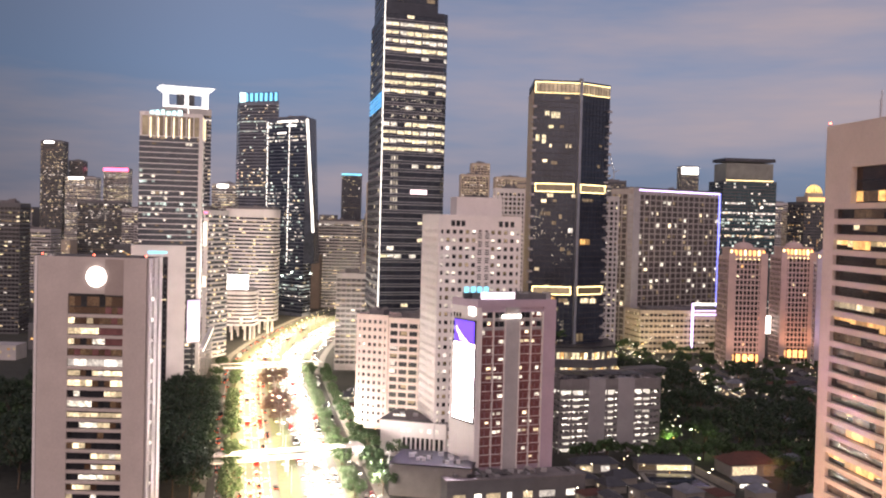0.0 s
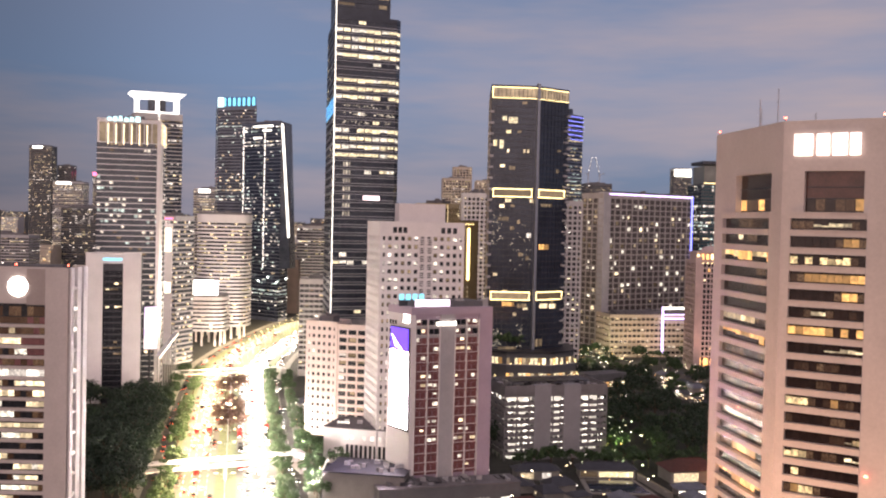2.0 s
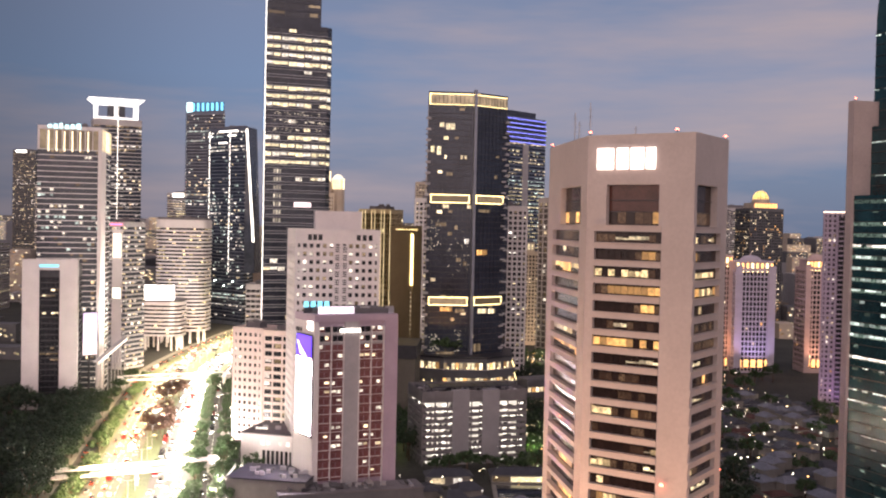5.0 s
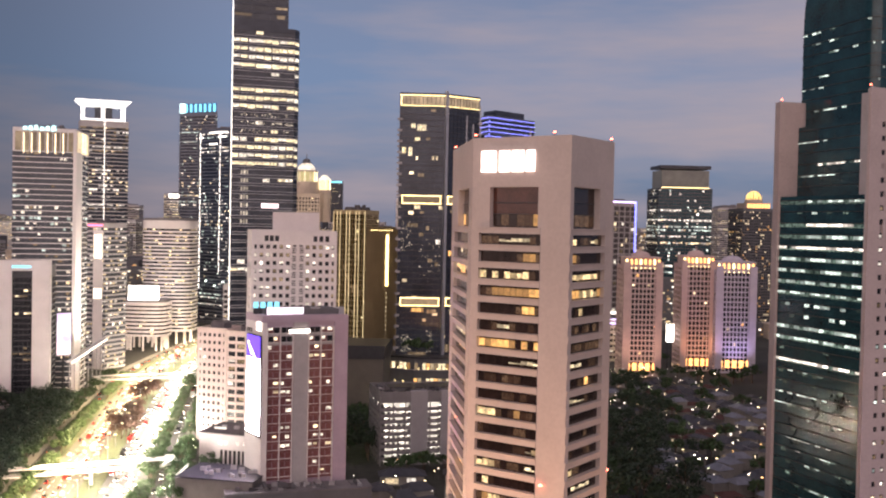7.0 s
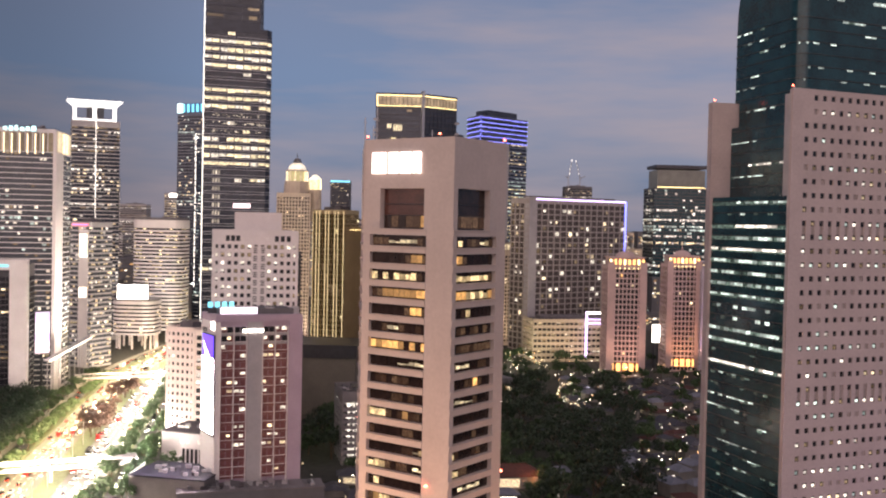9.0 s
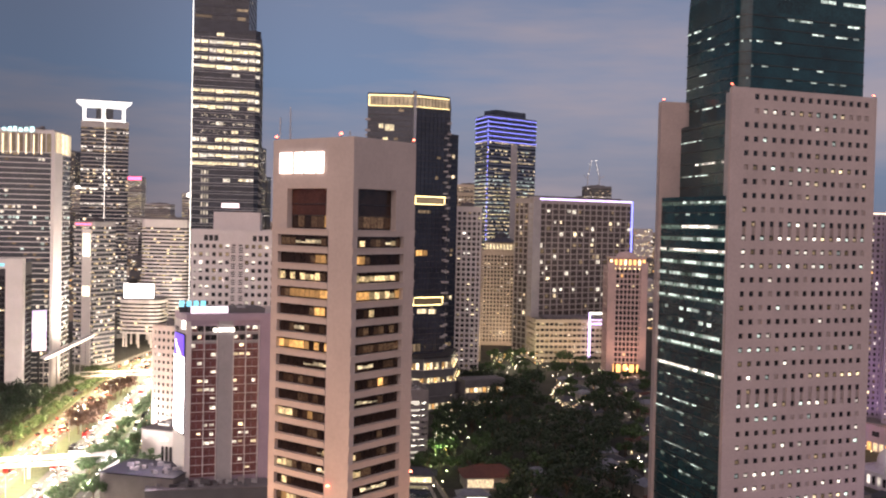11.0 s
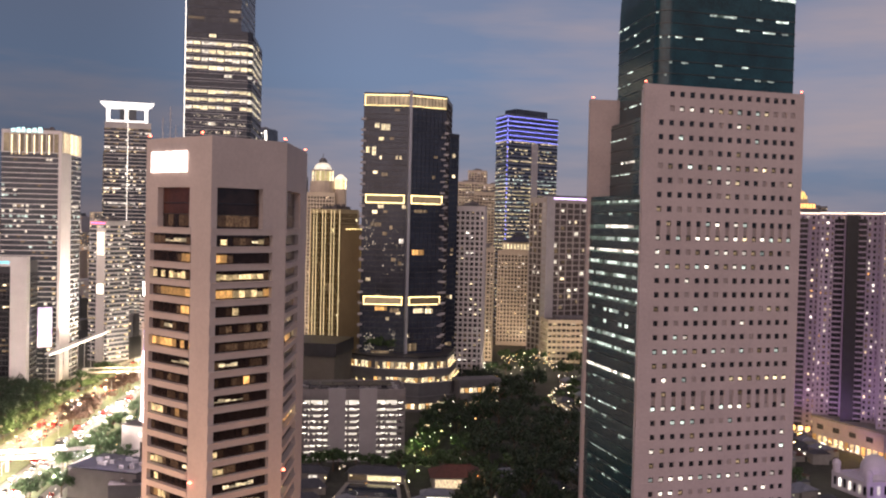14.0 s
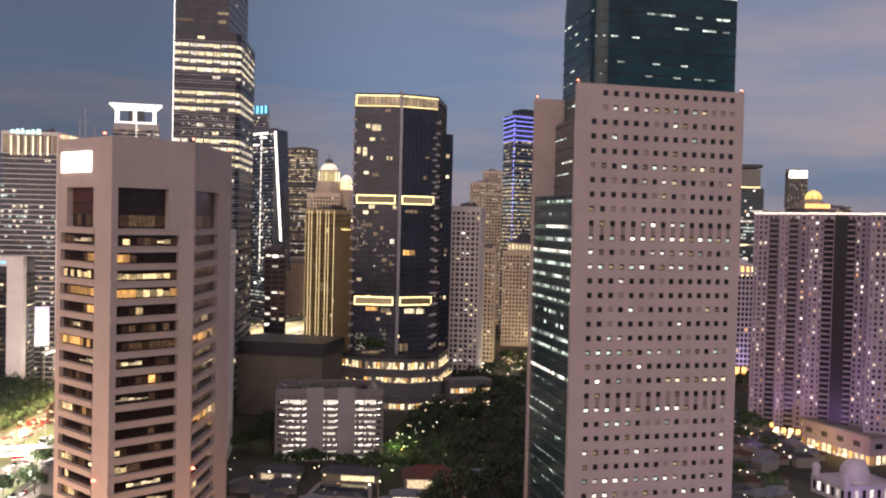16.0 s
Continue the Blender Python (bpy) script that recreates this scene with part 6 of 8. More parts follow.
# ---- farther towers ----
t = tower("violet_band_tower", "glass tower with violet-blue light bands at its head", [(126.0, 1056), (178.0, 1110), (144, 1150), (112, 1090)], 236, mat("slate blue cladding", (0.16, 0.18, 0.24), 0.4, 0.3, var=0.2, size=5), glass_ring, 4.0, 1.5, 3.0, 0.0, 0.35, 0.45,
          {lit_warm: 2, lit_yellow: 4, lit_cool: 2}, rowy=0.3, seed=101, crown=4, bands=((209, 240, 0.0), (90, 168, 0.85)), tall=(0.25, 0.5), detail=0)
g = Geo()
g.box((151, 1082), (0.6936, 0.7204), 9, -0.3, 0.6, 0, 207)
part("centre_fin", g, concrete_grey, t, "pale blank strip up the front")
for k in range(6):
    for a, b in (((126.0, 1056), (178.0, 1110)), ((112, 1090), (126.0, 1056))):
        strip(t, "band_light", a, b, 209 + k * 4.9, 209.5 + k * 4.9, lamp_blue, d=0.4)
for k in range(30):
    strip(t, "edge_dash", (126.0, 1056), (126.4, 1056.4), 90 + k * 4.8, 92 + k * 4.8, lamp_blue, d=0.5, off=0.2)
g = Geo()
g.prism([(134, 1072), (166, 1106), (145, 1136), (121, 1090)], 235, 243)
part("roof_house", g, glass_ring, t)
t = tower("apartment_slab", "broad brown apartment slab with scattered lit flats and a violet edge", rect(171.9, 915, 270.1, 985, 28), 146, mat("brown-grey slab render", (0.38, 0.34, 0.32), 0.8, var=0.15, size=6), mat("brownish flat glass", (0.10, 0.085, 0.08), 0.25, var=0.5, size=6), 5.2, 1.1, 7.6, 1.3, 0.5, 0.26,
          {lit_office_white: 4, lit_warm: 2, lit_dim: 6}, seed=103, crown=5, tall=(0.5, 0.9), wide=(0.3, 0.8), detail=0)
strip(t, "edge_light", (178, 919.3), (270.1, 985), 144.6, 146, lamp_violet, d=0.5)
strip(t, "edge_light", (268.8, 984.1), (270.1, 985), 30, 146, lamp_blue, d=0.6)
g = Geo()
g.box((171.9, 915), (0.815, 0.58), 9, -6, 0.5, 0, 147)
part("blank_end", g, concrete_grey, t)
t = tower("stepped_dark_tower", "dark glass tower with a lit set-back head", rect(340, 1228, 407, 1234, 50), 170, metal_dark, glass_teal, 4.0, 0.8, 3.2, 0.2, 0.3, 0.15,
          {lit_cool: 3, lit_white: 2, lit_warm: 1}, rowy=0.4, seed=105, crown=2, detail=0, roofkit=False)
g = Geo()
g.prism(rect(344, 1231, 403, 1236, 42), 170, 192)
# the light on the head is put into its material as a weak patchy glow
part("head", g, mat("faintly glowing metal head", (0.13, 0.13, 0.125), 0.35, 0.4, var=0.3, size=8, emit=0.05, glow_col=(1, 0.90, 0.68), flick=0.5, grain=0.08), t)
g = Geo()
g.prism(rect(342, 1229, 405, 1235, 44), 194, 198)
part("head_roof", g, metal_dark, t)
strip(t, "head_light", (344, 1231), (403, 1236), 170.5, 171.3, lamp_warm, d=0.4)


def domed_flat(x, y, w, h, seed, wall, word):
    """A slender apartment tower with an arcaded lit crown and a low dome."""
    t = tower("apartment_tower", f"slender {word} apartment tower with a warmly lit crown", rect(x, y, x + w, y + w * 0.04, w * 0.9), h - 9, wall, glass_dark, 4.2, 1.25, 3.2, 0.9, 0.4, 0.05,
              {lit_warm: 4, lit_amber: 2, lit_dim: 4}, seed=seed, detail=0, crown=2.5, roofkit=False, group="domed apartment towers")
    g = Geo()
    g.prism(rect(x + 2, y + 2, x + w - 2, y + 2 + w * 0.03, w * 0.72), h - 9, h - 3)
    part("crown_storey", g, wall, t)
    for k in range(8):
        s_ = x + 2.6 + k * (w - 5.2) / 7 - 0.8
        strip(t, "crown_arch", (s_, y + 2 + 0.03 * (s_ - x)), (s_ + 1.6, y + 2 + 0.03 * (s_ + 1.6 - x)), h - 8.2, h - 4.0, lamp_orange if k % 3 else lamp_warm, d=0.3, label="warm lit crown arch")
        for z_ in (h - 11.5,):
            strip(t, "crown_lamp", (s_, y + 0.04 * (s_ - x)), (s_ + 1.0, y + 0.04 * (s_ + 1.0 - x)), z_, z_ + 0.8, lamp_warm, d=0.3, off=0.1)
    g = Geo()
    g.prism(rect(x + 1, y + 1, x + w - 1, y + 1 + w * 0.03, w * 0.8), h - 3, h - 2)
    g.dome((x + w / 2, y + w * 0.45), w * 0.26, h - 2, 4.5, 14, 5)
    g.cone((x + w / 2, y + w * 0.45), 0.5, 0.1, h + 2.5, h + 6, 8)
    part("crown_roof", g, wall, t)
    for sx in (0.0, 0.82):
        g = Geo()
        g.box((x + w * sx, y), (1, 0.04), w * 0.18, -0.2, 0.8, 4, h - 6)
        part("corner_bay", g, wall, t)
    for k in range(5):
        strip(t, "base_light", (x + w * (0.1 + 0.17 * k), y), (x + w * (0.2 + 0.17 * k), y + 0.01), 5, 11, lamp_orange, d=0.3)
    return t


apricot = mat("apricot render", (0.56, 0.42, 0.40), 0.8, var=0.12, size=6, bump=0.05)
mauve = mat("pale mauve render", (0.50, 0.46, 0.54), 0.8, var=0.12, size=6, bump=0.05)
domed_flat(230.5, 809, 31.5, 99, 111, apricot, "apricot")
domed_flat(285.4, 846, 29, 100, 112, apricot, "apricot")
domed_flat(312.5, 838, 34, 96, 113, mauve, "pale mauve")
domed_flat(374, 845, 26, 98, 114, apricot, "apricot")

# big apartment complex with stepped bays
QF, QR = Vector((0.95, -0.31)), Vector((-0.31, -0.95))
Q_PTS, q_ = [(310.0, 640.0)], Vector((310.0, 640.0))
for wide_, deep_ in ((17, 13), (18, 15), (15, 12), (19, 16), (26, 0)):
    q_ = q_ + QF * wide_
    Q_PTS.append(tuple(q_))
    if deep_:
        q_ = q_ + QR * deep_
        Q_PTS.append(tuple(q_))
Q_PTS += [(440.0, 590.0), (352.0, 675.0)]
lilac = mat("lilac-white render", (0.28, 0.24, 0.30), 0.8, var=0.14, size=6, bump=0.05)
t = tower("apartment_complex", "long lilac-white apartment complex with many small windows", Q_PTS, 133, lilac, glass_dark, 3.1, 1.5, 2.9, 1.5, 0.4, 0.32,
          {lit_white: 5, lit_office: 2, lit_office_white: 3, lit_warm: 3, lit_dim: 9, lit_amber: 1}, seed=121, crown=2.5, roofkit=False, category="apartment block", tall=(0.7, 1.0), wide=(0.7, 1.0))
for i, p, u, ln in edges(Q_PTS):
    if i % 2 or i > 8:
        continue
    strip(t, "cornice_light", p, (p[0] + u[0] * ln, p[1] + u[1] * ln), 131.9, 132.5, mat("pale warm cornice light", (0.8, 0.7, 0.6), 0.4, emit=2.2, glow_col=(1.0, 0.84, 0.66)), d=0.4)
    for k in range(int(ln / 4)):
        a = (p[0] + u[0] * (1 + k * 4), p[1] + u[1] * (1 + k * 4))
        strip(t, "base_light", a, (a[0] + u[0] * 2.2, a[1] + u[1] * 2.2), 3, 5.5, lamp_orange if k % 2 else lamp_warm, d=0.5)
    # a stack of dark recessed balconies with pale fronts up the middle of each block
    s_ = ln * (0.30 if i % 4 else 0.55)
    h = Geo()
    h.box((p[0] + u[0] * s_, p[1] + u[1] * s_), u, 5.2, 0.02, 0.10, 6, 129)
    part("balcony_recess", h, glass_dark, t)
    h = Geo()
    for k in range(39):
        h.box((p[0] + u[0] * (s_ + 0.2), p[1] + u[1] * (s_ + 0.2)), u, 4.8, 0.0, 1.0, 8 + k * 3.1, 8.9 + k * 3.1)
    part("balcony", h, lilac, t, kind="stuff")
    h = Geo()
    for e_ in (s_ - 0.6, s_ + 5.2):
        h.box((p[0] + u[0] * e_, p[1] + u[1] * e_), u, 0.6, 0.0, 0.9, 6, 130)
    part("bay_pier", h, lilac, t)
g = Geo()
q_ = Vector(Q_PTS[6]) + QF * 0.2
g.box(tuple(q_), tuple(QF), 6.6, 0.05, 1.3, 0, 131)
part("dark_shaft", g, mat("black shaft cladding", (0.012, 0.014, 0.018), 0.35, var=0.4, size=4), t)
# low arcade at the foot of the flats, warmly lit
t = thing("arcade_building", "low lilac arcade building with warm lit openings", "building")
AR = rect(334, 602, 360, 556, 12)
g = Geo()
g.prism(inset(AR, 0.4), 0, 15)
part("wall", g, lilac, t)
g = Geo()
g.prism(inset(AR, -0.6), 15, 16)
part("roof", g, roof_grey, t)
for i, p, u, ln in edges(AR):
    n = round(ln / 4.2)
    for j in range(n):
        h = Geo()
        h.box((p[0] + u[0] * (j * ln / n + 0.7), p[1] + u[1] * (j * ln / n + 0.7)), u, ln / n - 1.4, -0.42, -0.3, 0.6, 5.0)
        part("lit_opening", h, lit_amber if j % 3 == 0 else lit_warm if j % 3 == 1 else lit_office, t)
        if j % 3 == 1:
            h = Geo()
            h.box((p[0] + u[0] * (j * ln / n - 0.4), p[1] + u[1] * (j * ln / n - 0.4)), u, ln / n + 0.8, -0.42, -0.34, 8.6, 11.4)
            part("window", h, glass_dark, t)
t = tower("dome_tower", "dark tower with a glowing yellow dome on its head", rect(455, 1270, 500, 1279, 40), 148, concrete_dark, glass_dark, 3.6, 1.2, 3.0, 0.8, 0.4, 0.2, {lit_amber: 2, lit_warm: 3}, seed=123, crown=4, detail=0, roofkit=False)
g = Geo()
g.prism(rect(461, 1276, 493, 1283, 26), 148, 155)
part("crown_storey", g, concrete_beige, t)
for k in range(8):
    strip(t, "crown_window", (462.5 + k * 3.9, 1276.3 + k * 0.85), (464.6 + k * 3.9, 1276.8 + k * 0.85), 149, 154, lamp_orange, d=0.3)
g = Geo()
g.cone((475, 1294), 11.5, 11, 155, 160, 20)
part("drum", g, concrete_beige, t)
dome_gold = mat("glowing yellow dome", (0.8, 0.6, 0.2), 0.4, emit=1.15, glow_col=(1, 0.70, 0.24), flick=0.35, grain=0.12, even=True)
for k in range(10):
    g, a0, a1 = Geo(), 2 * math.pi * k / 10 + 0.05, 2 * math.pi * (k + 1) / 10 - 0.05
    for r in range(6):
        e0, e1 = math.pi / 2 * r / 6, math.pi / 2 * (r + 1) / 6
        b = len(g.v)
        g.v += [(475 + 10.4 * math.cos(a) * math.cos(e), 1294 + 10.4 * math.sin(a) * math.cos(e), 160 + 11 * math.sin(e)) for e, a in ((e0, a0), (e0, a1), (e1, a1), (e1, a0))]
        g.f.append((b, b + 1, b + 2, b + 3))
        g.m.append(0)
    part("dome_segment", g, dome_gold, t)
g = Geo()
g.dome((475, 1294), 10.1, 160, 10.7, 20, 8)
part("dome", g, concrete_dark, t)

KINDS = [(concrete_dark, glass_dark), (concrete_grey, glass_dark), (metal_dark, glass_smoke), (concrete_beige, glass_dark), (concrete_white, glass_dark)]
DISTANT = []


def distant(x, y, w, d, h, on, kind):
    """A far high-rise: corner, width, depth, height, share of lit windows, kind of wall."""
    k = len(DISTANT)
    DISTANT.append(k)
    wall, gl = KINDS[kind]
    word = {0: "dark", 1: "grey", 2: "smoked-glass", 3: "beige", 4: "white"}[kind]
    t = tower("distant_tower", f"distant {word} high-rise with {'many' if on > 0.35 else 'a few'} lit windows", rect(x, y, x + w, y + 0.05 * w, d), h, wall, gl, 3.8 if y < 2000 else 4.2, 1.5, 3.4 if y < 1500 else 4.5, 0.35 if kind < 3 else 1.4, 0.4, on,
              {lit_warm: 4, lit_yellow: 2, lit_white: 3, lit_dim: 5}, rowy=0.4 if kind in (1, 2) else 0.1, detail=0, seed=200 + k, crown=4, tall=(0.3, 0.6), wide=(0.55, 1.0), group="distant high-rises")
    if k == 3:
        strip(t, "crown_light", (x, y), (x + w, y + 3), h - 8, h, lamp_pink, d=1)
    if k == 8:
        strip(t, "crown_light", (x, y), (x + w, y + 2), h - 5, h, lamp_cyan, d=1)
    if k in (0, 2, 5):
        strip(t, "crown_light", (x + 8, y), (x + w * 0.6, y + 1.5), h - 6, h - 1, lamp_white, d=1)
    if k == 18:
        g = Geo()
        g.prism(rect(x + 4, y + 3, x + w - 4, y + 4, d - 8), h, h + 9)
        part("crown_storey", g, wall, t)
        for j in range(9):
            strip(t, "crown_window", (x + 5.5 + j * 3.4, y + 3.1), (x + 7.2 + j * 3.4, y + 3.2), h + 2, h + 7, lit_office, d=0.3)
        g = Geo()
        g.cone((x + w / 2, y + d / 2 + 1), 17, 8, h + 9, h + 14, 8)
        g.dome((x + w / 2, y + d / 2 + 1), 7, h + 14, 5, 12, 4)
        part("crown_roof", g, tile_grey, t)
    if k == 19:
        strip(t, "crown_light", (x + 3, y), (x + w - 3, y + 3), h - 30, h - 4, lamp_white, d=1)


distant(-957, 2380, 52, 40, 275, 0.3, 0)
distant(-905, 2420, 34, 36, 232, 0.2, 0)
distant(-830, 2200, 66, 40, 186, 0.8, 1)
distant(-866, 2553, 62, 40, 222, 0.85, 1)
distant(-700, 2300, 60, 40, 150, 0.8, 1)
distant(-347, 1500, 40, 36, 158, 0.9, 1)
distant(-296, 1600, 46, 36, 236, 0.95, 2)
distant(-330, 1760, 50, 40, 196, 0.4, 2)
distant(-293, 2862, 56, 50, 237, 0.15, 2)
distant(-155, 1250, 53, 30, 108, 0.2, 1)
distant(-78, 740, 22, 24, 72, 0.3, 1)
distant(24, 1500, 42, 36, 182, 0.65, 3)
distant(40, 1520, 28, 36, 200, 0.7, 3)
distant(72, 1420, 44, 36, 176, 0.65, 3)
distant(60, 1250, 40, 30, 130, 0.3, 1)
distant(108, 745, 22, 46, 134, 0.2, 4)
distant(112, 880, 16, 30, 100, 0.2, 3)
distant(79, 1200, 42, 36, 158, 0.35, 3)
distant(123, 1000, 40, 30, 94, 0.2, 3)
distant(878, 3747, 68, 50, 336, 0.3, 0)
distant(290, 1880, 50, 40, 195, 0.3, 0)
distant(43, 842, 25, 24, 141, 0.25, 4)
distant(580, 1800, 28, 30, 158, 0.6, 1)
distant(-408, 900, 28, 26, 118, 0.12, 0)
distant(-150, 1900, 60, 40, 120, 0.4, 1)
distant(-480, 1500, 90, 40, 118, 0.5, 1)
distant(-620, 1700, 80, 40, 128, 0.4, 0)
distant(-720, 1500, 60, 40, 120, 0.35, 0)
distant(-560, 1250, 70, 40, 88, 0.4, 1)
distant(-400, 1300, 60, 40, 96, 0.4, 1)
distant(-520, 2300, 70, 40, 175, 0.4, 1)
distant(180, 1500, 70, 40, 150, 0.4, 1)
distant(200, 2300, 60, 40, 165, 0.3, 0)
distant(440, 1700, 60, 40, 150, 0.3, 1)
distant(520, 1500, 44, 40, 140, 0.5, 3)
distant(560, 1800, 60, 40, 160, 0.4, 1)
distant(640, 2100, 70, 40, 170, 0.3, 0)
distant(-70, 1350, 60, 40, 122, 0.4, 1)
distant(-20, 1150, 50, 36, 115, 0.35, 3)
distant(-250, 1120, 40, 36, 100, 0.4, 1)
distant(210, 1180, 40, 40, 125, 0.3, 3)

# ---- far skyline and low city ----
rnd = random.Random(77)


def city_stuff(name, label, count, ybox, hbox, wbox, keep, on=0.25, cols=4.0):
    """Many small blocks with lit windows, too far to be told apart."""
    b, w = Geo(), Geo()
    for _ in range(count):
        y = rnd.uniform(*ybox)
        x = rnd.uniform(-0.62, 0.75) * y + 60
        h, ww, d = rnd.uniform(*hbox), rnd.uniform(*wbox), rnd.uniform(*wbox)
        if not keep(x, y, ww, d):
            continue
        b.prism([(x, y), (x + ww, y), (x + ww, y + d), (x, y + d)], 0, h, rnd.choice((0, 0, 1, 2)))
        for _ in range(int(ww * h * 0.012 * on * 10)):
            q, z = rnd.uniform(0, ww - 2), rnd.uniform(2, h - 3)
            w.panel((x + q, y), (1.0, 0.0), rnd.uniform(1.4, cols), 0.1, z, z + 1.6, rnd.choice((0, 0, 1, 2, 3, 4)))
    top = thing(name, label, "city blocks", kind="stuff")
    part("block", b, [concrete_dark, concrete_grey, concrete_beige], top, kind="stuff")
    part("lit_window", w, [lit_warm, lit_amber, lit_white, lit_yellow, lit_dim], top, kind="stuff")


def clear(x, y, w, d):
    for i in range(0, len(LINE), 3):
        if abs(LINE[i].y - y) < 60 and x - 50 < LINE[i].x < x + w + 50:
            return False
    return y > 1000 or not (-50 < x + w and x < 420)


city_stuff("far_skyline", "dense far skyline of blocks with lit windows", 420, (3000, 4850), (40, 125), (40, 110), lambda *a: True, 0.22, 7.0)
city_stuff("middle_city", "low and mid-rise city blocks with scattered lit windows", 420, (1150, 3000), (12, 70), (24, 60), clear, 0.25, 4.0)
city_stuff("near_city", "low city blocks beside the avenue", 130, (660, 1150), (8, 24), (14, 30), clear, 0.2, 3.0)

# ---- trees ----


def make_tree(name, seed, h, r, leafm, clumps=22, leaves=34):
    """A broad tree: tapered trunk, limbs, and a crown of many leaf clumps."""
    rn = random.Random(seed)
    top = thing(name, "broad dark-leaved street tree with an uneven crown", "tree", "trees")
    g = Geo()
    z = 0.0
    x = y = 0.0
    for k in range(4):
        x1, y1 = x + rn.uniform(-0.25, 0.25), y + rn.uniform(-0.25, 0.25)
        g.tube((x, y, z), (x1, y1, z + h * 0.11), 0.34 - 0.05 * k, 7)
        x, y, z = x1, y1, z + h * 0.11
    tips = []
    for k in range(7):
        a, e = 2 * math.pi * k / 7 + rn.uniform(-0.3, 0.3), rn.uniform(0.5, 0.9)
        tip = (x + math.cos(a) * r * e * 0.7, y + math.sin(a) * r * e * 0.7, z + h * rn.uniform(0.15, 0.38))
        g.tube((x, y, z - 0.4), tip, 0.13, 5)
        tips.append(tip)
    part("trunk", g, bark, top)
    g = Geo()
    for _ in range(clumps):
        a, e = rn.uniform(0, 2 * math.pi), math.sqrt(rn.random())
        c = Vector((x + math.cos(a) * r * e, y + math.sin(a) * r * e, h * (0.52 + 0.40 * rn.random() * (1 - 0.55 * e * e))))
        cr = r * rn.uniform(0.22, 0.40)
        for _ in range(leaves):
            d = Vector((rn.gauss(0, 1), rn.gauss(0, 1), rn.gauss(0, 0.75)))
            d = d.normalized() * cr * rn.uniform(0.45, 1.0)
            p = c + d
            n = (d.normalized() + Vector((rn.uniform(-0.7, 0.7), rn.uniform(-0.7, 0.7), rn.uniform(-0.2, 0.9)))).normalized()
            s = rn.uniform(0.35, 0.75)
            t1 = n.orthogonal().normalized() * s
            t2 = n.cross(t1).normalized() * s * 0.7
            b = len(g.v)
            g.v += [tuple(p - t1), tuple(p + t2), tuple(p + t1), tuple(p - t2)]
            g.f.append((b, b + 1, b + 2, b + 3))
            g.m.append(0)
    part("crown", g, leafm, top)
    return top


TREES = [make_tree("tree", s, h, r, m) for s, h, r, m in ((1, 13, 6.0, leaf), (2, 16, 7.5, leaf_dark), (3, 10, 4.5, leaf), (4, 18, 8.5, leaf_dark), (5, 8, 3.6, leaf), (6, 11, 5.2, leaf_red))]
spots = []


WOOD = []


def plant(x, y, k, s=1.0, wood=False):
    spots.append((x, y))
    if wood:
        if 178 < x < 204 and 598 < y < 735:
            k, s = 4, s * 0.8
        WOOD.append((k, pose(x, y, 0, 0, 0, rnd.uniform(0, 360)) @ Matrix.Diagonal((s, s, s * rnd.uniform(0.85, 1.15), 1))))
        return
    copy_thing(TREES[k], pose(x, y, 0, 0, 0, rnd.uniform(0, 360)) @ Matrix.Diagonal((s, s, s * rnd.uniform(0.85, 1.15), 1)))


def grove(n, xs, ys, kinds, gap, test=lambda x, y: True, wood=False):
    made = tries = 0
    while made < n and tries < n * 30:
        tries += 1
        x, y = rnd.uniform(*xs), rnd.uniform(*ys)
        if test(x, y) and all((x - a) ** 2 + (y - b) ** 2 > gap * gap for a, b in spots[-260:]):
            plant(x, y, rnd.choice(kinds), rnd.uniform(0.8, 1.2), wood)
            made += 1


for t, (x, y) in zip(TREES, ((-150, 560), (170, 640), (-90, 452), (150, 700), (-63, 460), (-92, 560))):
    t.matrix_world = pose(x, y, 0)
    spots.append((x, y))
left_edge = lambda x, y: x < on_road(y, -40)[0] and not (-194 < x < -150 and 605 < y < 650) and not (-150 < x < -98 and 348 < y < 392)
grove(150, (-250, -95), (395, 640), (1, 3, 0), 6.5, left_edge, True)
grove(60, (-190, -70), (392, 600), (1, 3, 1), 5.5, lambda x, y: left_edge(x, y) and x > on_road(y, -64)[0], True)
for k in range(70):
    x, y = rnd.uniform(113, 150), rnd.uniform(508, 640)
    if all((x - a) ** 2 + (y - b) ** 2 > 49 for a, b in spots) and not (x < 118 and y < 538):
        plant(x, y, rnd.choice((0, 1, 2)), rnd.uniform(0.8, 1.1))
for k in range(60):
    y = rnd.uniform(396, 520)
    x = on_road(y, rnd.uniform(40, 62))[0]
    if not (-30 < x < 70 and 396 < y < 440 and x > -22) and not (-30 < x < 8 and 466 < y < 506) and all((x - a) ** 2 + (y - b) ** 2 > 30 for a, b in spots):
        plant(x, y, rnd.choice((2, 4, 0)), rnd.uniform(0.6, 1.0))
grove(68, (112, 235), (520, 735), (1, 3, 0, 1), 9.5, lambda x, y: x < 225 - (y - 520) * 0.02 and not (x < 132 and 625 < y < 720) and not (x < 118 and y < 545) and not (100 < x < 150 and 730 < y < 780), True)
grove(26, (34, 57), (498, 596), (0, 1, 2), 6.5)
grove(34, (150, 200), (400, 520), (1, 3, 0), 9.0)
grove(26, (60, 150), (440, 485), (2, 4, 0), 7, lambda x, y: y < 478 + (x - 60) * 0.27 and (y > 474 or not 56 < x < 160))
grove(40, (120, 330), (780, 900), (0, 2, 4), 9, lambda x, y: y < 805 or y > 875)
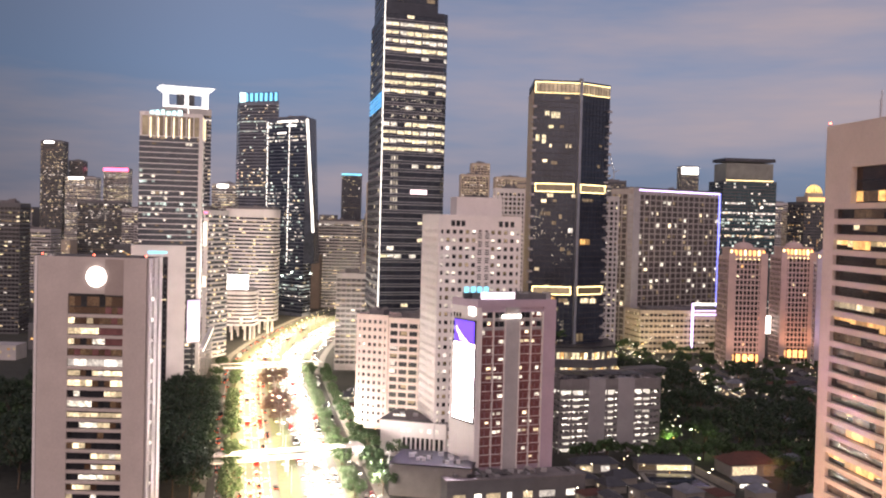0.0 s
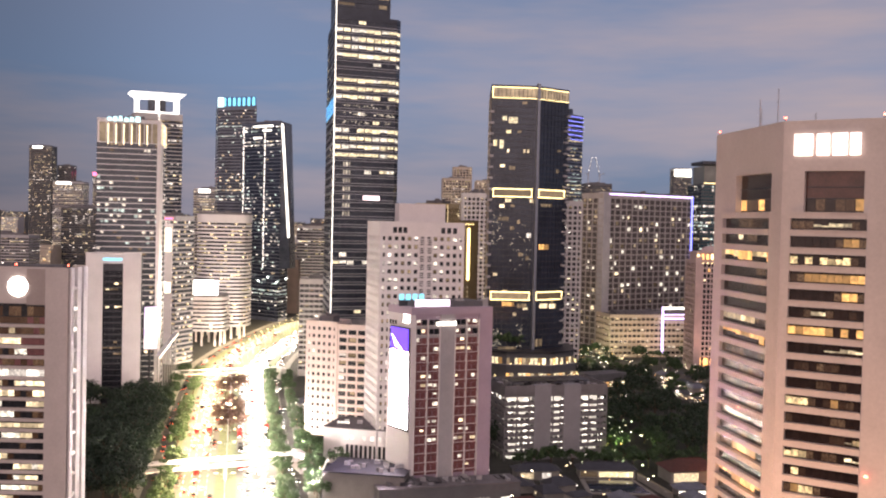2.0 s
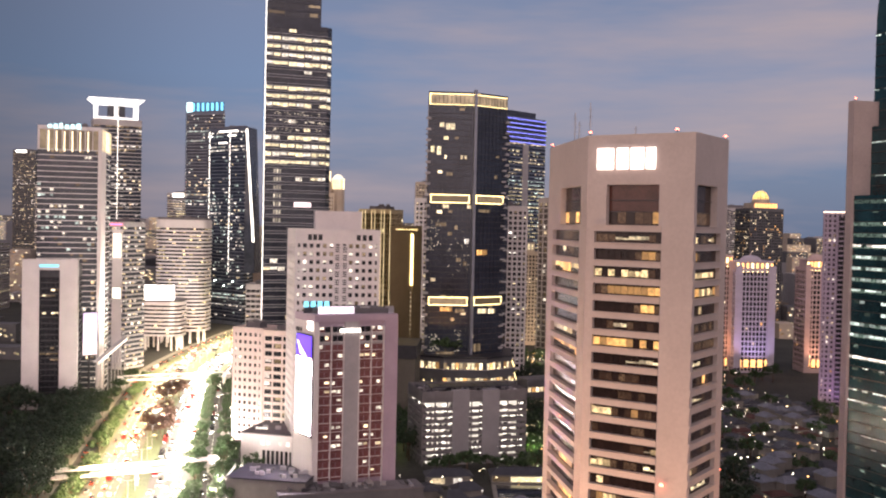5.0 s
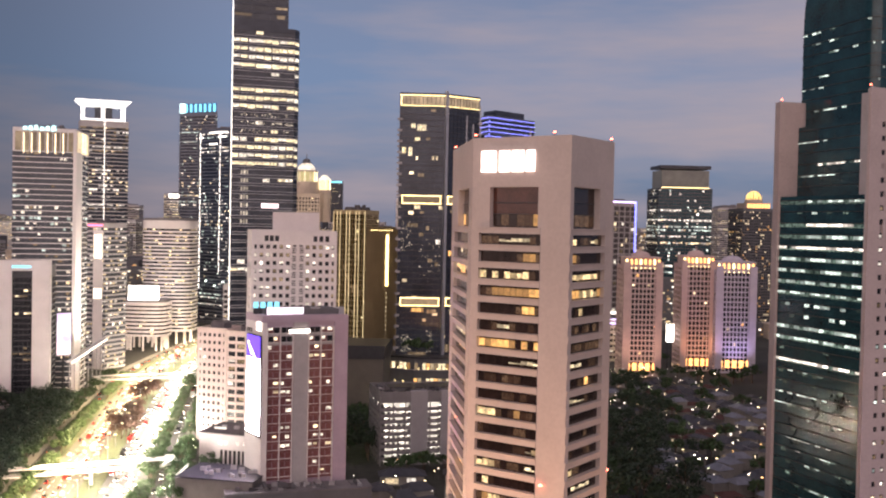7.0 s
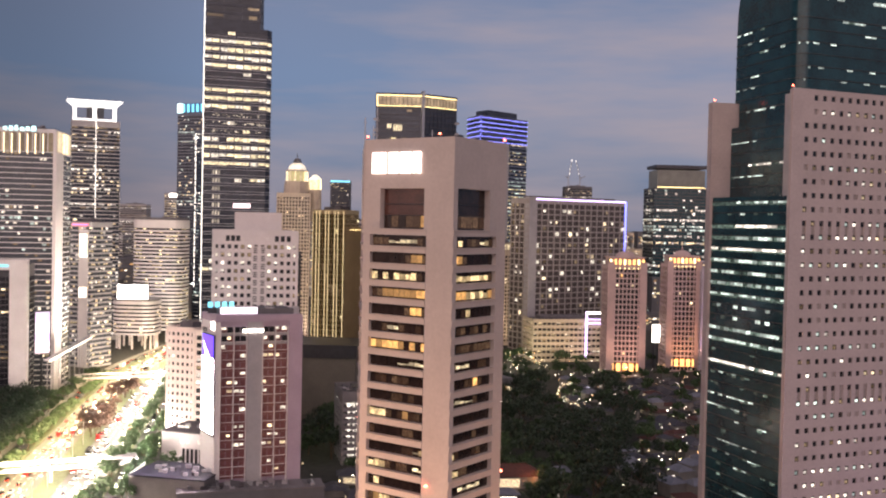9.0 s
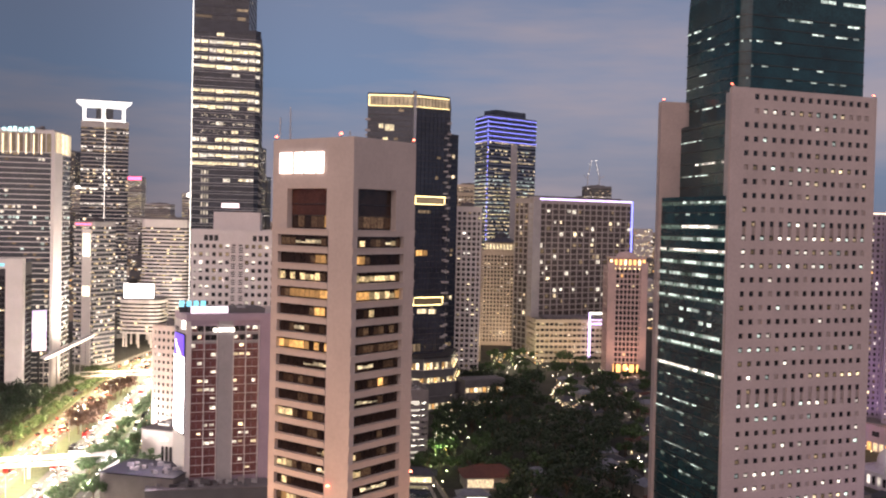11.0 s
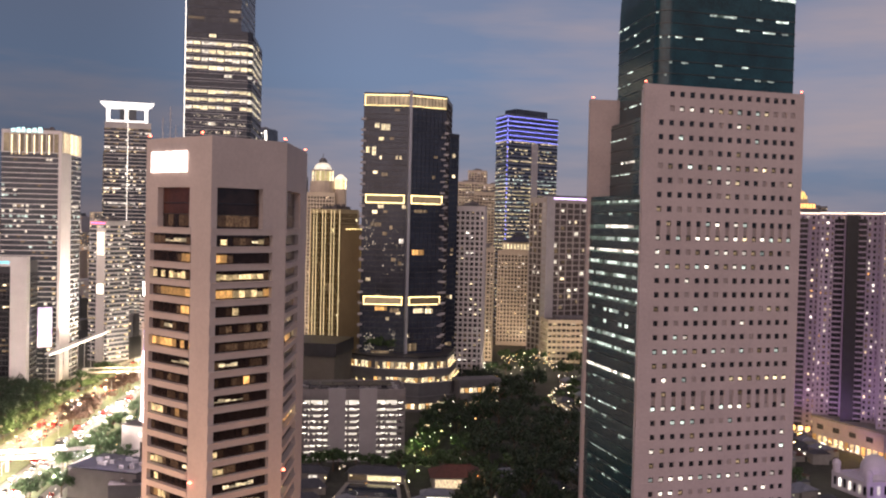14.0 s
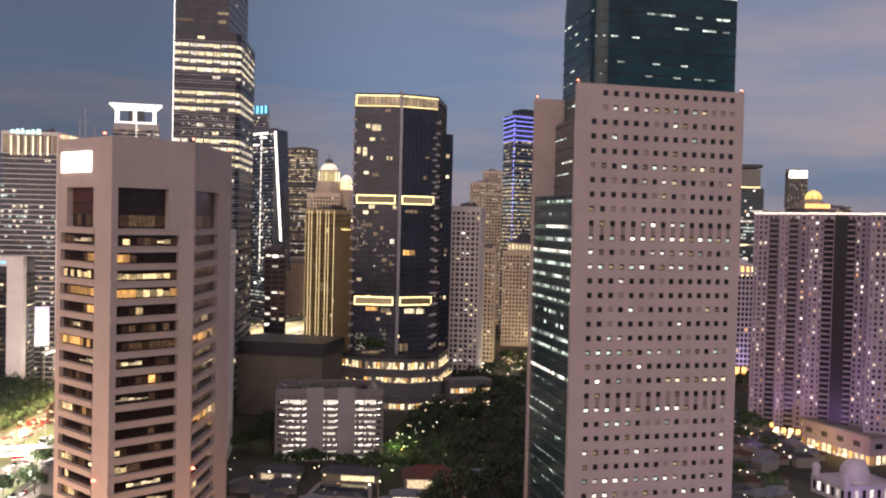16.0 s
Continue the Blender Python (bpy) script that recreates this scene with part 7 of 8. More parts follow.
for k in range(26):
    y = 400 + k * 13.5
    x, yy, _ = on_road(y, 37)
    plant(x, yy, rnd.choice((2, 4)), rnd.uniform(0.7, 1.1))
    x, yy, _ = on_road(y + 5, -37)
    plant(x, yy, rnd.choice((2, 4, 4)), rnd.uniform(0.7, 1.1))
for k in range(50):
    y = 385 + k * 7.2
    for side in (-24.8, 24.8):
        if rnd.random() < 0.85:
            x, yy, _ = on_road(y + rnd.uniform(-3, 3), side)
            plant(x, yy, rnd.choice((2, 4, 4)), rnd.uniform(0.75, 1.1))
for y0, y1, n_ in ((535, 572, 9), (640, 672, 7)):
    for k in range(n_):
        x, yy, _ = on_road(y0 + (y1 - y0) * k / (n_ - 1), rnd.uniform(-4.5, 4.5))
        plant(x, yy, 5, rnd.uniform(1.0, 1.3))
for y in (590, 606, 622, 690, 706):
    x, yy, _ = on_road(y, rnd.uniform(-2.5, 2.5))
    plant(x, yy, rnd.choice((2, 5)), rnd.uniform(0.6, 0.8))

# garden trees beside the car park and on the podium's terrace
for k, (x, y, z, kind_, s) in enumerate(((116, 511, 0, 2, 1.1), (121, 517, 0, 4, 1.2), (115.5, 525, 0, 2, 1.0), (121, 531, 0, 2, 1.0), (116, 538, 0, 4, 1.3), (116, 552, 0, 2, 1.2), (114.5, 568, 0, 2, 1.1),
                                         (62, 655, 34.4, 0, 0.95), (70, 653, 34.4, 2, 1.25), (78, 652, 34.4, 0, 0.8))):
    copy_thing(TREES[kind_], pose(x, y, z, 0, 0, 70 * k) @ Matrix.Diagonal((s, s, s, 1)))

# trees between the village houses
grove(55, (196, 330), (400, 770), (0, 2, 4, 4), 15, lambda x, y: not (192 < x < 268 and y < 365) and not (300 < x < 378 and 450 < y < 545) and x < 312 + (650 - y) * 0.3, True)

# the deep woods left and right of the avenue, as one object
wv, wf, wm, wb = [], [], [], 0
for k, m in WOOD:
    for ob_, idx in sorted(((c, 0 if c.name.startswith("trunk") else 1 if k in (1, 3) else 2) for c in TREES[k].children), key=lambda e: e[1]):
        co_ = np.empty(len(ob_.data.vertices) * 3)
        ob_.data.vertices.foreach_get("co", co_)
        co_ = co_.reshape(-1, 3) @ np.array(m.to_3x3()).T + np.array(m.translation)
        wv += co_.tolist()
        for poly in ob_.data.polygons:
            wf.append([wb + v for v in poly.vertices])
            wm.append(idx)
        wb += len(co_)
wood = bpy.data.meshes.new("woodland")
wood.from_pydata(wv, [], wf)
for m in (bark, leaf_dark, leaf):
    wood.materials.append(m)
wood.polygons.foreach_set("material_index", wm)
tagged(new("woodland", wood), "dense dark woodland of broad-leaved park trees", "woodland", kind="stuff")

# ---- village houses ----


def make_house(seed, w, d, h, roofm, lamp):
    rn = random.Random(seed)
    top = thing("village_house", f"small {'red-tiled' if roofm is tile_red else 'grey sheet-roofed'} village house with a dim lamp", "house", "village houses")
    g = Geo()
    g.prism([(-w / 2, -d / 2), (w / 2, -d / 2), (w / 2, d / 2), (-w / 2, d / 2)], 0, h)
    part("wall", g, house_wall, top)
    g = Geo()
    rh = w * rn.uniform(0.18, 0.3)
    e = 0.7
    g.v = [(-w / 2 - e, -d / 2 - e, h - 0.1), (w / 2 + e, -d / 2 - e, h - 0.1), (w / 2 + e, d / 2 + e, h - 0.1), (-w / 2 - e, d / 2 + e, h - 0.1), (0, -d / 2 + d * 0.22, h + rh), (0, d / 2 - d * 0.22, h + rh)]
    g.f = [(0, 1, 4), (1, 2, 5, 4), (2, 3, 5), (3, 0, 4, 5), (3, 2, 1, 0)]
    g.m = [0] * 5
    part("roof", g, roofm, top)
    for s in (-0.3,):
        g = Geo()
        g.box((w * s, -d / 2), (1.0, 0.0), 1.3, -0.05, 0.06, 1.0, 2.2)
        part("window", g, lamp, top)
    g = Geo()
    g.box((-0.1 * w, -d / 2), (1.0, 0.0), 0.9, -0.05, 0.06, 0, 2.05)
    part("door", g, brown_wall, top)
    return top


HOUSES = [make_house(1, 8, 10, 3.4, tile_red, lit_warm), make_house(2, 10, 12, 3.6, tile_grey, lit_white), make_house(3, 7, 9, 5.8, tile_grey, lit_dim), make_house(4, 12, 9, 3.4, tile_grey, lit_warm), make_house(5, 9, 9, 6.2, mat("pale sheet roof", (0.17, 0.18, 0.22), 0.45, 0.3, var=0.3, size=3), lit_yellow)]
used = []


def settle(n, xs, ys, gap, test=lambda x, y: True):
    made = tries = 0
    while made < n and tries < n * 40:
        tries += 1
        x, y = rnd.uniform(*xs), rnd.uniform(*ys)
        if not test(x, y) or any((x - a) ** 2 + (y - b) ** 2 < gap * gap for a, b in used):
            continue
        if any((x - a) ** 2 + (y - b) ** 2 < 64 for a, b in spots):
            continue
        used.append((x, y))
        copy_thing(rnd.choice(HOUSES), pose(x, y, 0, 0, 0, rnd.choice((20, 110, 200, 290)) + rnd.uniform(-12, 12)))
        made += 1


for t, (x, y) in zip(HOUSES, ((240, 560), (256, 585), (268, 540), (228, 600), (285, 610))):
    t.matrix_world = pose(x, y, 0, 0, 0, 25)
    used.append((x, y))
village = lambda x, y: not (192 < x < 265 and y < 365) and not (305 < x < 375 and 455 < y < 540) and x < 312 + (650 - y) * 0.3
settle(165, (192, 335), (385, 770), 10.5, village)
settle(26, (60, 200), (385, 480), 12, lambda x, y: not (84 < x < 162 and 416 < y < 484) and not (54 < x < 90 and 444 < y < 472))
settle(14, (-60, -20), (480, 640), 12, lambda x, y: x > on_road(y, 42)[0])

# lamps in the village yards and the park
YARD = mat("yard lamp bulb", (0.8, 0.8, 0.7), 0.4, emit=16.0, glow_col=(1.0, 0.88, 0.68), flick=0.2)
YARDG = mat("greenish yard lamp", (0.8, 0.8, 0.7), 0.4, emit=12.0, glow_col=(0.85, 1.0, 0.75))
g0 = Geo()
g0.tube((0, 0, 0), (0, 0, 5.2), 0.06)
g1 = Geo()
g1.dome((0, 0), 0.28, 5.2, 0.28, 10, 4)
yard = thing("yard_lamp", "small yard lamp on a thin post", "lamp", "yard lamps")
part("post", g0, metal_dark, yard)
part("bulb", g1, YARD, yard)
yard.matrix_world = pose(232, 520, 0)
yard2 = thing("yard_lamp", "small yard lamp on a thin post", "lamp", "yard lamps")
part("post", g0, metal_dark, yard2)
part("bulb", g1, YARDG, yard2)
yard2.matrix_world = pose(122, 560, 0)
for k in range(85):
    x, y = rnd.uniform(185, 330), rnd.uniform(390, 780)
    if village(x, y):
        copy_thing(yard, pose(x, y, 0))
for k in range(14):
    x, y = rnd.uniform(40, 300), rnd.uniform(745, 900)
    copy_thing(yard, pose(x, y, 0) @ Matrix.Diagonal((1.2, 1.2, 1.6, 1)))
for k in range(16):
    copy_thing(yard2, pose(rnd.uniform(112, 140), rnd.uniform(500, 640), 0))
for k in range(9):
    y = 405 + k * 26
    l = new("plaza_light", bpy.data.lights.new("plaza_light", "POINT"))
    l.data.energy, l.data.color, l.data.shadow_soft_size = 13000, (1.0, 0.95, 0.95), 0.4
    l.location = (on_road(y, 36 + 2 * (k % 2))[0], y, 9.5)
for k in range(16):
    y = rnd.uniform(400, 640)
    copy_thing(yard, pose(on_road(y, rnd.uniform(38, 58))[0], y, 0))
for k in range(22):
    l = new("village_light", bpy.data.lights.new("village_light", "POINT"))
    l.data.energy, l.data.color, l.data.shadow_soft_size = 650, rnd.choice(((1.0, 0.86, 0.66), (0.85, 0.92, 1.0), (1.0, 0.95, 0.85))), 0.2
    l.location = (rnd.uniform(200, 320), rnd.uniform(420, 760), 5.0)
for k in range(16):
    copy_thing(yard, pose(rnd.uniform(-30, 150), rnd.uniform(390, 470), 0))

# small lights of streets and yards, too many to count
def small_lights(name, label, n, xs, ys, test, tall, way=None):
    g, rn = Geo(), random.Random(n)
    for q in range(n):
        x, y = rn.uniform(*xs), rn.uniform(*ys)
        if way:
            x, y = way(q / n, rn.uniform(-1.5, 1.5))
        if not test(x, y):
            continue
        z, w = rn.uniform(*tall), rn.choice((0.25, 0.3, 0.4, 0.5, 0.9))
        g.tube((x, y, 0), (x, y, z), 0.05, 4, 4)
        g.box((x - w / 2, y), (1.0, 0.0), w, -0.2, 0.2, z, z + rn.uniform(0.25, 0.6), rn.choice((0, 0, 1, 1, 2, 3)))
    top = thing(name, label, "lights", kind="stuff")
    part("light", g, [mat("warm small light", (0.8, 0.7, 0.5), 0.4, emit=4.0, glow_col=(1.0, 0.80, 0.48), flick=0.3), mat("white small light", (0.8, 0.8, 0.8), 0.4, emit=4.0, glow_col=(1.0, 0.96, 0.88), flick=0.3),
                      mat("greenish small light", (0.7, 0.8, 0.6), 0.4, emit=3.0, glow_col=(0.80, 1.0, 0.62), flick=0.3), mat("orange small light", (0.8, 0.5, 0.2), 0.4, emit=3.0, glow_col=(1.0, 0.55, 0.20), flick=0.3), metal_dark], top, kind="stuff")


small_lights("street_lights", "many small warm lights of the streets before the flats", 150, (92, 300), (742, 905), lambda x, y: not (170 < x < 270 and y > 880), (3.0, 9.0))
small_lights("village_lights", "many small lights among the village houses", 190, (195, 335), (395, 775), village, (3.0, 7.0))
small_lights("plaza_lights", "many small lights of the plaza and yards beside the avenue", 120, (-62, 14), (408, 660), lambda x, y: x > on_road(y, 37)[0] and not (-20 < x and y < 432) and not (-28 < x < 4 and 466 < y < 500), (2.5, 6.5))
small_lights("court_lights", "small lights round the low houses and courts", 60, (0, 150), (392, 486), lambda x, y: not (2 < x < 64 and 394 < y < 432), (2.0, 5.0))
small_lights("drive_lights", "string of white lights along the curved drive in the park", 46, (0, 1), (0, 1), lambda x, y: True, (4.0, 7.0), lambda a, b: (196 - (13 + b) * math.sin(a * 3.2), 686 - (43 + b) * math.cos(a * 3.2)))
small_lights("bend_lights", "string of white lights along the bend of the street", 34, (0, 1), (0, 1), lambda x, y: True, (3.0, 6.0), lambda a, b: (123 + 22 * a + b, 832 - 78 * a + b))
small_lights("lawn_lights", "row of small lights along the lawn before the mall", 70, (136, 186), (832, 900), lambda x, y: True, (3.0, 7.0))
small_lights("grove_lights", "small lights between the garden trees", 30, (113, 124), (500, 600), lambda x, y: True, (6.0, 12.0))
small_lights("arcade_lights", "row of amber and white lights on the street before the arcade", 40, (0, 1), (0, 1), lambda x, y: True, (2.5, 6.0), lambda a, b: (318 + 32 * a + b, 612 - 60 * a + b))
small_lights("park_lights", "small lights along the park paths and the car park", 26, (112, 146), (500, 640), lambda x, y: True, (2.5, 12.0))

# ---- street lamps with their light, and the traffic ----
SODIUM = mat("street lamp lens", (0.8, 0.7, 0.4), 0.3, emit=4.0, glow_col=(1.0, 0.86, 0.55))


def street_lamp():
    top = thing("street_lamp", "tall twin-arm street lamp on the median", "street lamp", "street lamps")
    g = Geo()
    g.tube((0, 0, 0), (0, 0, 11.5), 0.12, 8)
    part("pole", g, metal_grey, top)
    for s in (-1, 1):
        g = Geo()
        g.tube((0, 0, 11.3), (s * 3.0, 0, 12.2), 0.07)
        arm = part("arm", g, metal_grey, top)
        g = Geo()
        g.prism([(s * 3.4 - 0.7, -0.2), (s * 3.4 + 0.7, -0.2), (s * 3.4 + 0.7, 0.2), (s * 3.4 - 0.7, 0.2)], 12.1, 12.3)
        part("lamp_head", g, SODIUM, arm, "glowing warm lamp head")
    return top


lamp0 = street_lamp()
x, y, a = on_road(405, 0)
lamp0.matrix_world = pose(x, y, 0.3, 0, 0, a)
for k in range(1, 28):
    x, y, a = on_road(405 + k * 28, 0)
    copy_thing(lamp0, pose(x, y, 0.3, 0, 0, a))
# the light of the rows of street lamps, one long lamp for each stretch of the carriageways
for k in range(13):
    for s, col, e in ((-16, (1.0, 0.78, 0.44), 0.66), (15.5, (1.0, 0.93, 0.80), 0.66)):
        x, y, a = on_road(360 + k * 62, s)
        l = new("street_light", bpy.data.lights.new("street_light", "AREA"))
        l.data.shape, l.data.size, l.data.size_y = "RECTANGLE", 9.0, 60.0
        l.data.energy, l.data.color = 0.8e5 * e, col
        l.matrix_world = pose(x, y, 12.6, 0, 0, a)
# what the lamp heads throw sideways on to the facades along the avenue
for k in range(9):
    x, y, a = on_road(430 + k * 62, 0)
    l = new("street_light", bpy.data.lights.new("street_light", "POINT"))
    l.data.energy, l.data.color, l.data.shadow_soft_size = 52000, (1.0, 0.92, 0.80), 0.6
    l.location = (x, y, 13.2)
paints = [mat(f"{n} car paint", c, 0.25, 0.3, var=0.08, size=2) for n, c in (("white", (0.7, 0.7, 0.7)), ("black", (0.02, 0.02, 0.022)), ("silver", (0.45, 0.45, 0.47)), ("red", (0.35, 0.03, 0.03)))]
HEAD = mat("headlight", (0.9, 0.9, 0.9), 0.2, emit=13.0, glow_col=(1.0, 0.95, 0.85))
TAIL = mat("tail light", (0.6, 0.05, 0.05), 0.2, emit=2.6, glow_col=(1.0, 0.16, 0.08))
rubber = mat("tyre rubber", (0.02, 0.02, 0.02), 0.9)


def make_car(paint, word):
    top = thing("car", f"{word} car with its lights on in the traffic", "car", "cars on the avenue")
    g = Geo()
    sec = [(-2.2, 0.35, 0.80), (-2.1, 0.30, 0.95), (-1.2, 0.28, 1.0), (1.2, 0.28, 0.98), (2.0, 0.30, 0.85), (2.25, 0.38, 0.70)]
    for (y0, a0, b0), (y1, a1, b1) in zip(sec, sec[1:]):
        b = len(g.v)
        for yy, lo, hi in ((y0, a0, b0), (y1, a1, b1)):
            g.v += [(-0.86, yy, lo), (0.86, yy, lo), (0.88, yy, (lo + hi) / 2), (0.80, yy, hi), (-0.80, yy, hi), (-0.88, yy, (lo + hi) / 2)]
        for i in range(6):
            j = (i + 1) % 6
            g.f.append((b + i, b + j, b + 6 + j, b + 6 + i))
            g.m.append(0)
    n = len(g.v)
    g.f += [(5, 4, 3, 2, 1, 0), tuple(range(n - 6, n))]
    g.m += [0, 0]
    body = part("body", g, paint, top)
    g = Geo()
    g.v = [(-0.78, -1.9, 0.95), (0.78, -1.9, 0.95), (0.78, 1.1, 0.95), (-0.78, 1.1, 0.95), (-0.62, -1.3, 1.45), (0.62, -1.3, 1.45), (0.62, 0.35, 1.45), (-0.62, 0.35, 1.45)]
    g.f = [(0, 1, 5, 4), (1, 2, 6, 5), (2, 3, 7, 6), (3, 0, 4, 7)]
    g.m = [0] * 4
    part("window_band", g, glass_dark, top)
    g = Geo()
    g.prism([(-0.62, -1.3), (0.62, -1.3), (0.62, 0.35), (-0.62, 0.35)], 1.44, 1.50)
    part("roof", g, paint, top)
    for s in (-0.6, 0.6):
        g = Geo()
        g.box((s + 0.2, 2.24), (-1.0, 0.0), 0.4, -0.1, 0.06, 0.55, 0.75)
        part("headlight", g, HEAD, top)
        g = Geo()
        g.box((s - 0.2, -2.2), (1.0, 0.0), 0.4, -0.1, 0.06, 0.62, 0.82)
        part("tail_light", g, TAIL, top)
        for yy in (-1.35, 1.35):
            h = Geo()
            h.tube((s * 1.12, yy, 0.32), (s * 1.45, yy, 0.32), 0.32, 12)
            part("wheel", h, rubber, top)
    return top


CARS = [make_car(p, w) for p, w in zip(paints, ("white", "black", "silver", "red"))]
taken = []
for k, c in enumerate(CARS):
    x, y, a = on_road(400 + 6 * k, 7.5 + 3.4 * k)
    c.matrix_world = pose(x, y, 0.07, 0, 0, a + 180)
for k in range(125):
    lane = rnd.choice((-32.3, -29, -20, -16.5, -13.1, -9.7, -6.4, 6.4, 9.7, 13.1, 16.5, 20, 29, 32.3))
    y = 385 + 600 * rnd.random() ** 1.25
    if any(l == lane and abs(v - y) < 7 for l, v in taken):
        continue
    taken.append((lane, y))
    x, yy, a = on_road(y, lane)
    copy_thing(rnd.choice(CARS), pose(x, yy, 0.07, 0, 0, a + (180 if lane > 0 else 0)))

# the denser traffic that cannot be counted: low bodies with lamps fore and aft
tr = Geo()
trn = random.Random(88)
for k in range(520):
    lane = trn.choice((-31, -29, -20, -16.5, -13.1, -9.7, -6.4, 6.4, 9.7, 13.1, 16.5, 20, 29, 31)) + trn.uniform(-0.5, 0.5)
    y = 392 + 640 * trn.random()
    if any(abs(l - lane) < 2.4 and abs(v - y) < 6 for l, v in taken):
        continue
    taken.append((lane, y))
    x, yy, a = on_road(y, lane)
    d = Vector((-math.sin(math.radians(a)), math.cos(math.radians(a)))) * (-1 if lane > 0 else 1)
    w = Vector((d.y, -d.x))
    c0 = Vector((x, yy))
    big_ = trn.random() < 0.12
    L, W_, H_ = (4.6, 1.2, 2.9) if big_ else (2.1, 0.86, 0.95)
    corner = lambda f, s_: tuple(c0 + d * f + w * s_)
    tr.prism([corner(-L, -W_), corner(-L, W_), corner(L, W_), corner(L, -W_)], 0.35, H_, trn.choice((0, 1, 1, 2, 3)))
    if not big_:
        tr.prism([corner(-1.6, -0.68), corner(-1.6, 0.68), corner(0.7, 0.68), corner(0.7, -0.68)], 0.95, 1.45, 4)
    for s_ in (-0.6, 0.6):
        for f, e, m_ in ((L, L + 0.07, 5), (-L - 0.07, -L, 6)):
            tr.prism([corner(f, s_ - 0.2), corner(f, s_ + 0.2), corner(e, s_ + 0.2), corner(e, s_ - 0.2)], 0.55, 0.78, m_)
tra = thing("traffic", "dense evening traffic of cars and buses with lights on", "traffic", kind="stuff")
part("vehicle", tr, paints + [glass_dark, HEAD, TAIL], tra, kind="stuff")

# ---- mosque ----
t = thing("mosque", "white mosque with a large dome and small corner domes", "mosque")
M_PTS = rect(329, 476, 355, 488, 24)
g = Geo()
g.prism(M_PTS, 0, 7)
for i, p, u, ln in edges(M_PTS):
    g.box(p, u, ln, -0.4, 0.3, 7, 8)
part("hall", g, dome_white, t)
for i, p, u, ln in edges(M_PTS):
    for j in range(7):
        h = Geo()
        h.box((p[0] + u[0] * (1.5 + j * ln / 7.2), p[1] + u[1] * (1.5 + j * ln / 7.2)), u, 1.8, -0.05, 0.05, 2, 6.0)
        part("arched_window", h, lit_white if j % 2 else glass_dark, t)
cx, cy = sum(p[0] for p in M_PTS) / 4, sum(p[1] for p in M_PTS) / 4
g = Geo()
g.cone((cx, cy), 7.0, 6.4, 7, 9.5, 24)
part("drum", g, dome_white, t)
g = Geo()
for k in range(10):
    a = -0.25 + k * 0.2
    for j in range(24):
        b = 2 * math.pi * j / 24
        r = max(0.05, 6.5 * math.cos(a))
        g.v.append((cx + r * math.cos(b), cy + r * math.sin(b), 11.0 + 6.6 * math.sin(a)))
        if k:
            n = (j + 1) % 24
            g.f.append((k * 24 - 24 + j, k * 24 - 24 + n, k * 24 + n, k * 24 + j))
            g.m.append(0)
part("dome", g, dome_white, t)
g = Geo()
g.cone((cx, cy), 0.3, 0.05, 17.4, 20.0, 6)
part("finial", g, dome_white, t)
for x, y in M_PTS:
    g = Geo()
    v = Vector((cx - x, cy - y)).normalized() * 2.0
    g.cone((x + v.x, y + v.y), 1.9, 1.7, 7, 11, 12)
    g.dome((x + v.x, y + v.y), 2.1, 11, 3.0, 12, 5)
    part("small_dome", g, dome_white, t)

# ---- low buildings at the foot of the screen block ----


def low_block(name, label, pts, h, wall, roofm, lit=0, category="building"):
    t = thing(name, label, category)
    g = Geo()
    g.prism(inset(pts, 0.3), 0, h)
    part("wall", g, wall, t)
    g = Geo()
    g.prism(pts, h, h + 0.5)
    part("roof", g, roofm, t)
    for i, p, u, ln in edges(pts):
        n = max(1, int(ln / 4))
        for j in range(n if lit else 0):
            for z in range(0, max(1, min(3, int(h // 4)))):
                h2 = Geo()
                h2.box((p[0] + u[0] * (j * ln / n + 0.8), p[1] + u[1] * (j * ln / n + 0.8)), u, ln / n - 1.6, -0.3, -0.26, z * 4 + 1.2, z * 4 + 3.0)
                part("window", h2, lit_white if rnd.random() < lit else glass_dark, t)
    for k in range(4):
        x = pts[0][0] + (pts[2][0] - pts[0][0]) * rnd.uniform(0.2, 0.8)
        y = pts[0][1] + (pts[2][1] - pts[0][1]) * rnd.uniform(0.3, 0.7)
        g = Geo()
        g.prism([(x, y), (x + 2.4, y), (x + 2.4, y + 1.8), (x, y + 1.8)], h + 0.5, h + 2)
        part("roof_unit", g, metal_grey, t)
    return t


t = low_block("bank_hall", "low white hall with tall pillars beside the avenue", rect(-28, 478, 4, 470, 26), 17, concrete_white, roof_grey, 0, "hall")
i, p, u, ln = list(edges(rect(-28, 478, 4, 470, 26)))[0]
for j in range(9):
    g = Geo()
    g.box((p[0] + u[0] * (11.5 + j * 2.3), p[1] + u[1] * (11.5 + j * 2.3)), u, 1.4, -0.34, -0.27, 1, 9.5)
    part("tall_window", g, glass_dark, t)
for s_ in (10.5, 13.5, 19.5, 23.5, 27.0):
    g = Geo()
    g.box((p[0] + u[0] * s_, p[1] + u[1] * s_), u, 2.0, -0.34, -0.26, 12, 14)
    part("window", g, lit_white, t)
strip(t, "roof_light", (-22, 486), (-16, 484.5), 17.5, 18.5, lit_white)
NAVY = mat("dark navy roof sheet", (0.014, 0.014, 0.030), 0.55, var=0.3, size=4)
t = low_block("podium_hall", "low dark-roofed podium in front of the screen block", rect(-20, 408, 14, 402, 26), 13, mat("weathered podium wall", (0.17, 0.16, 0.16), 0.8, var=0.2, size=5, bump=0.06), NAVY, 0, "podium")
strip(t, "edge_light", (-20.4, 432.0), (-20.1, 412.0), 12.0, 13.2, lit_white)
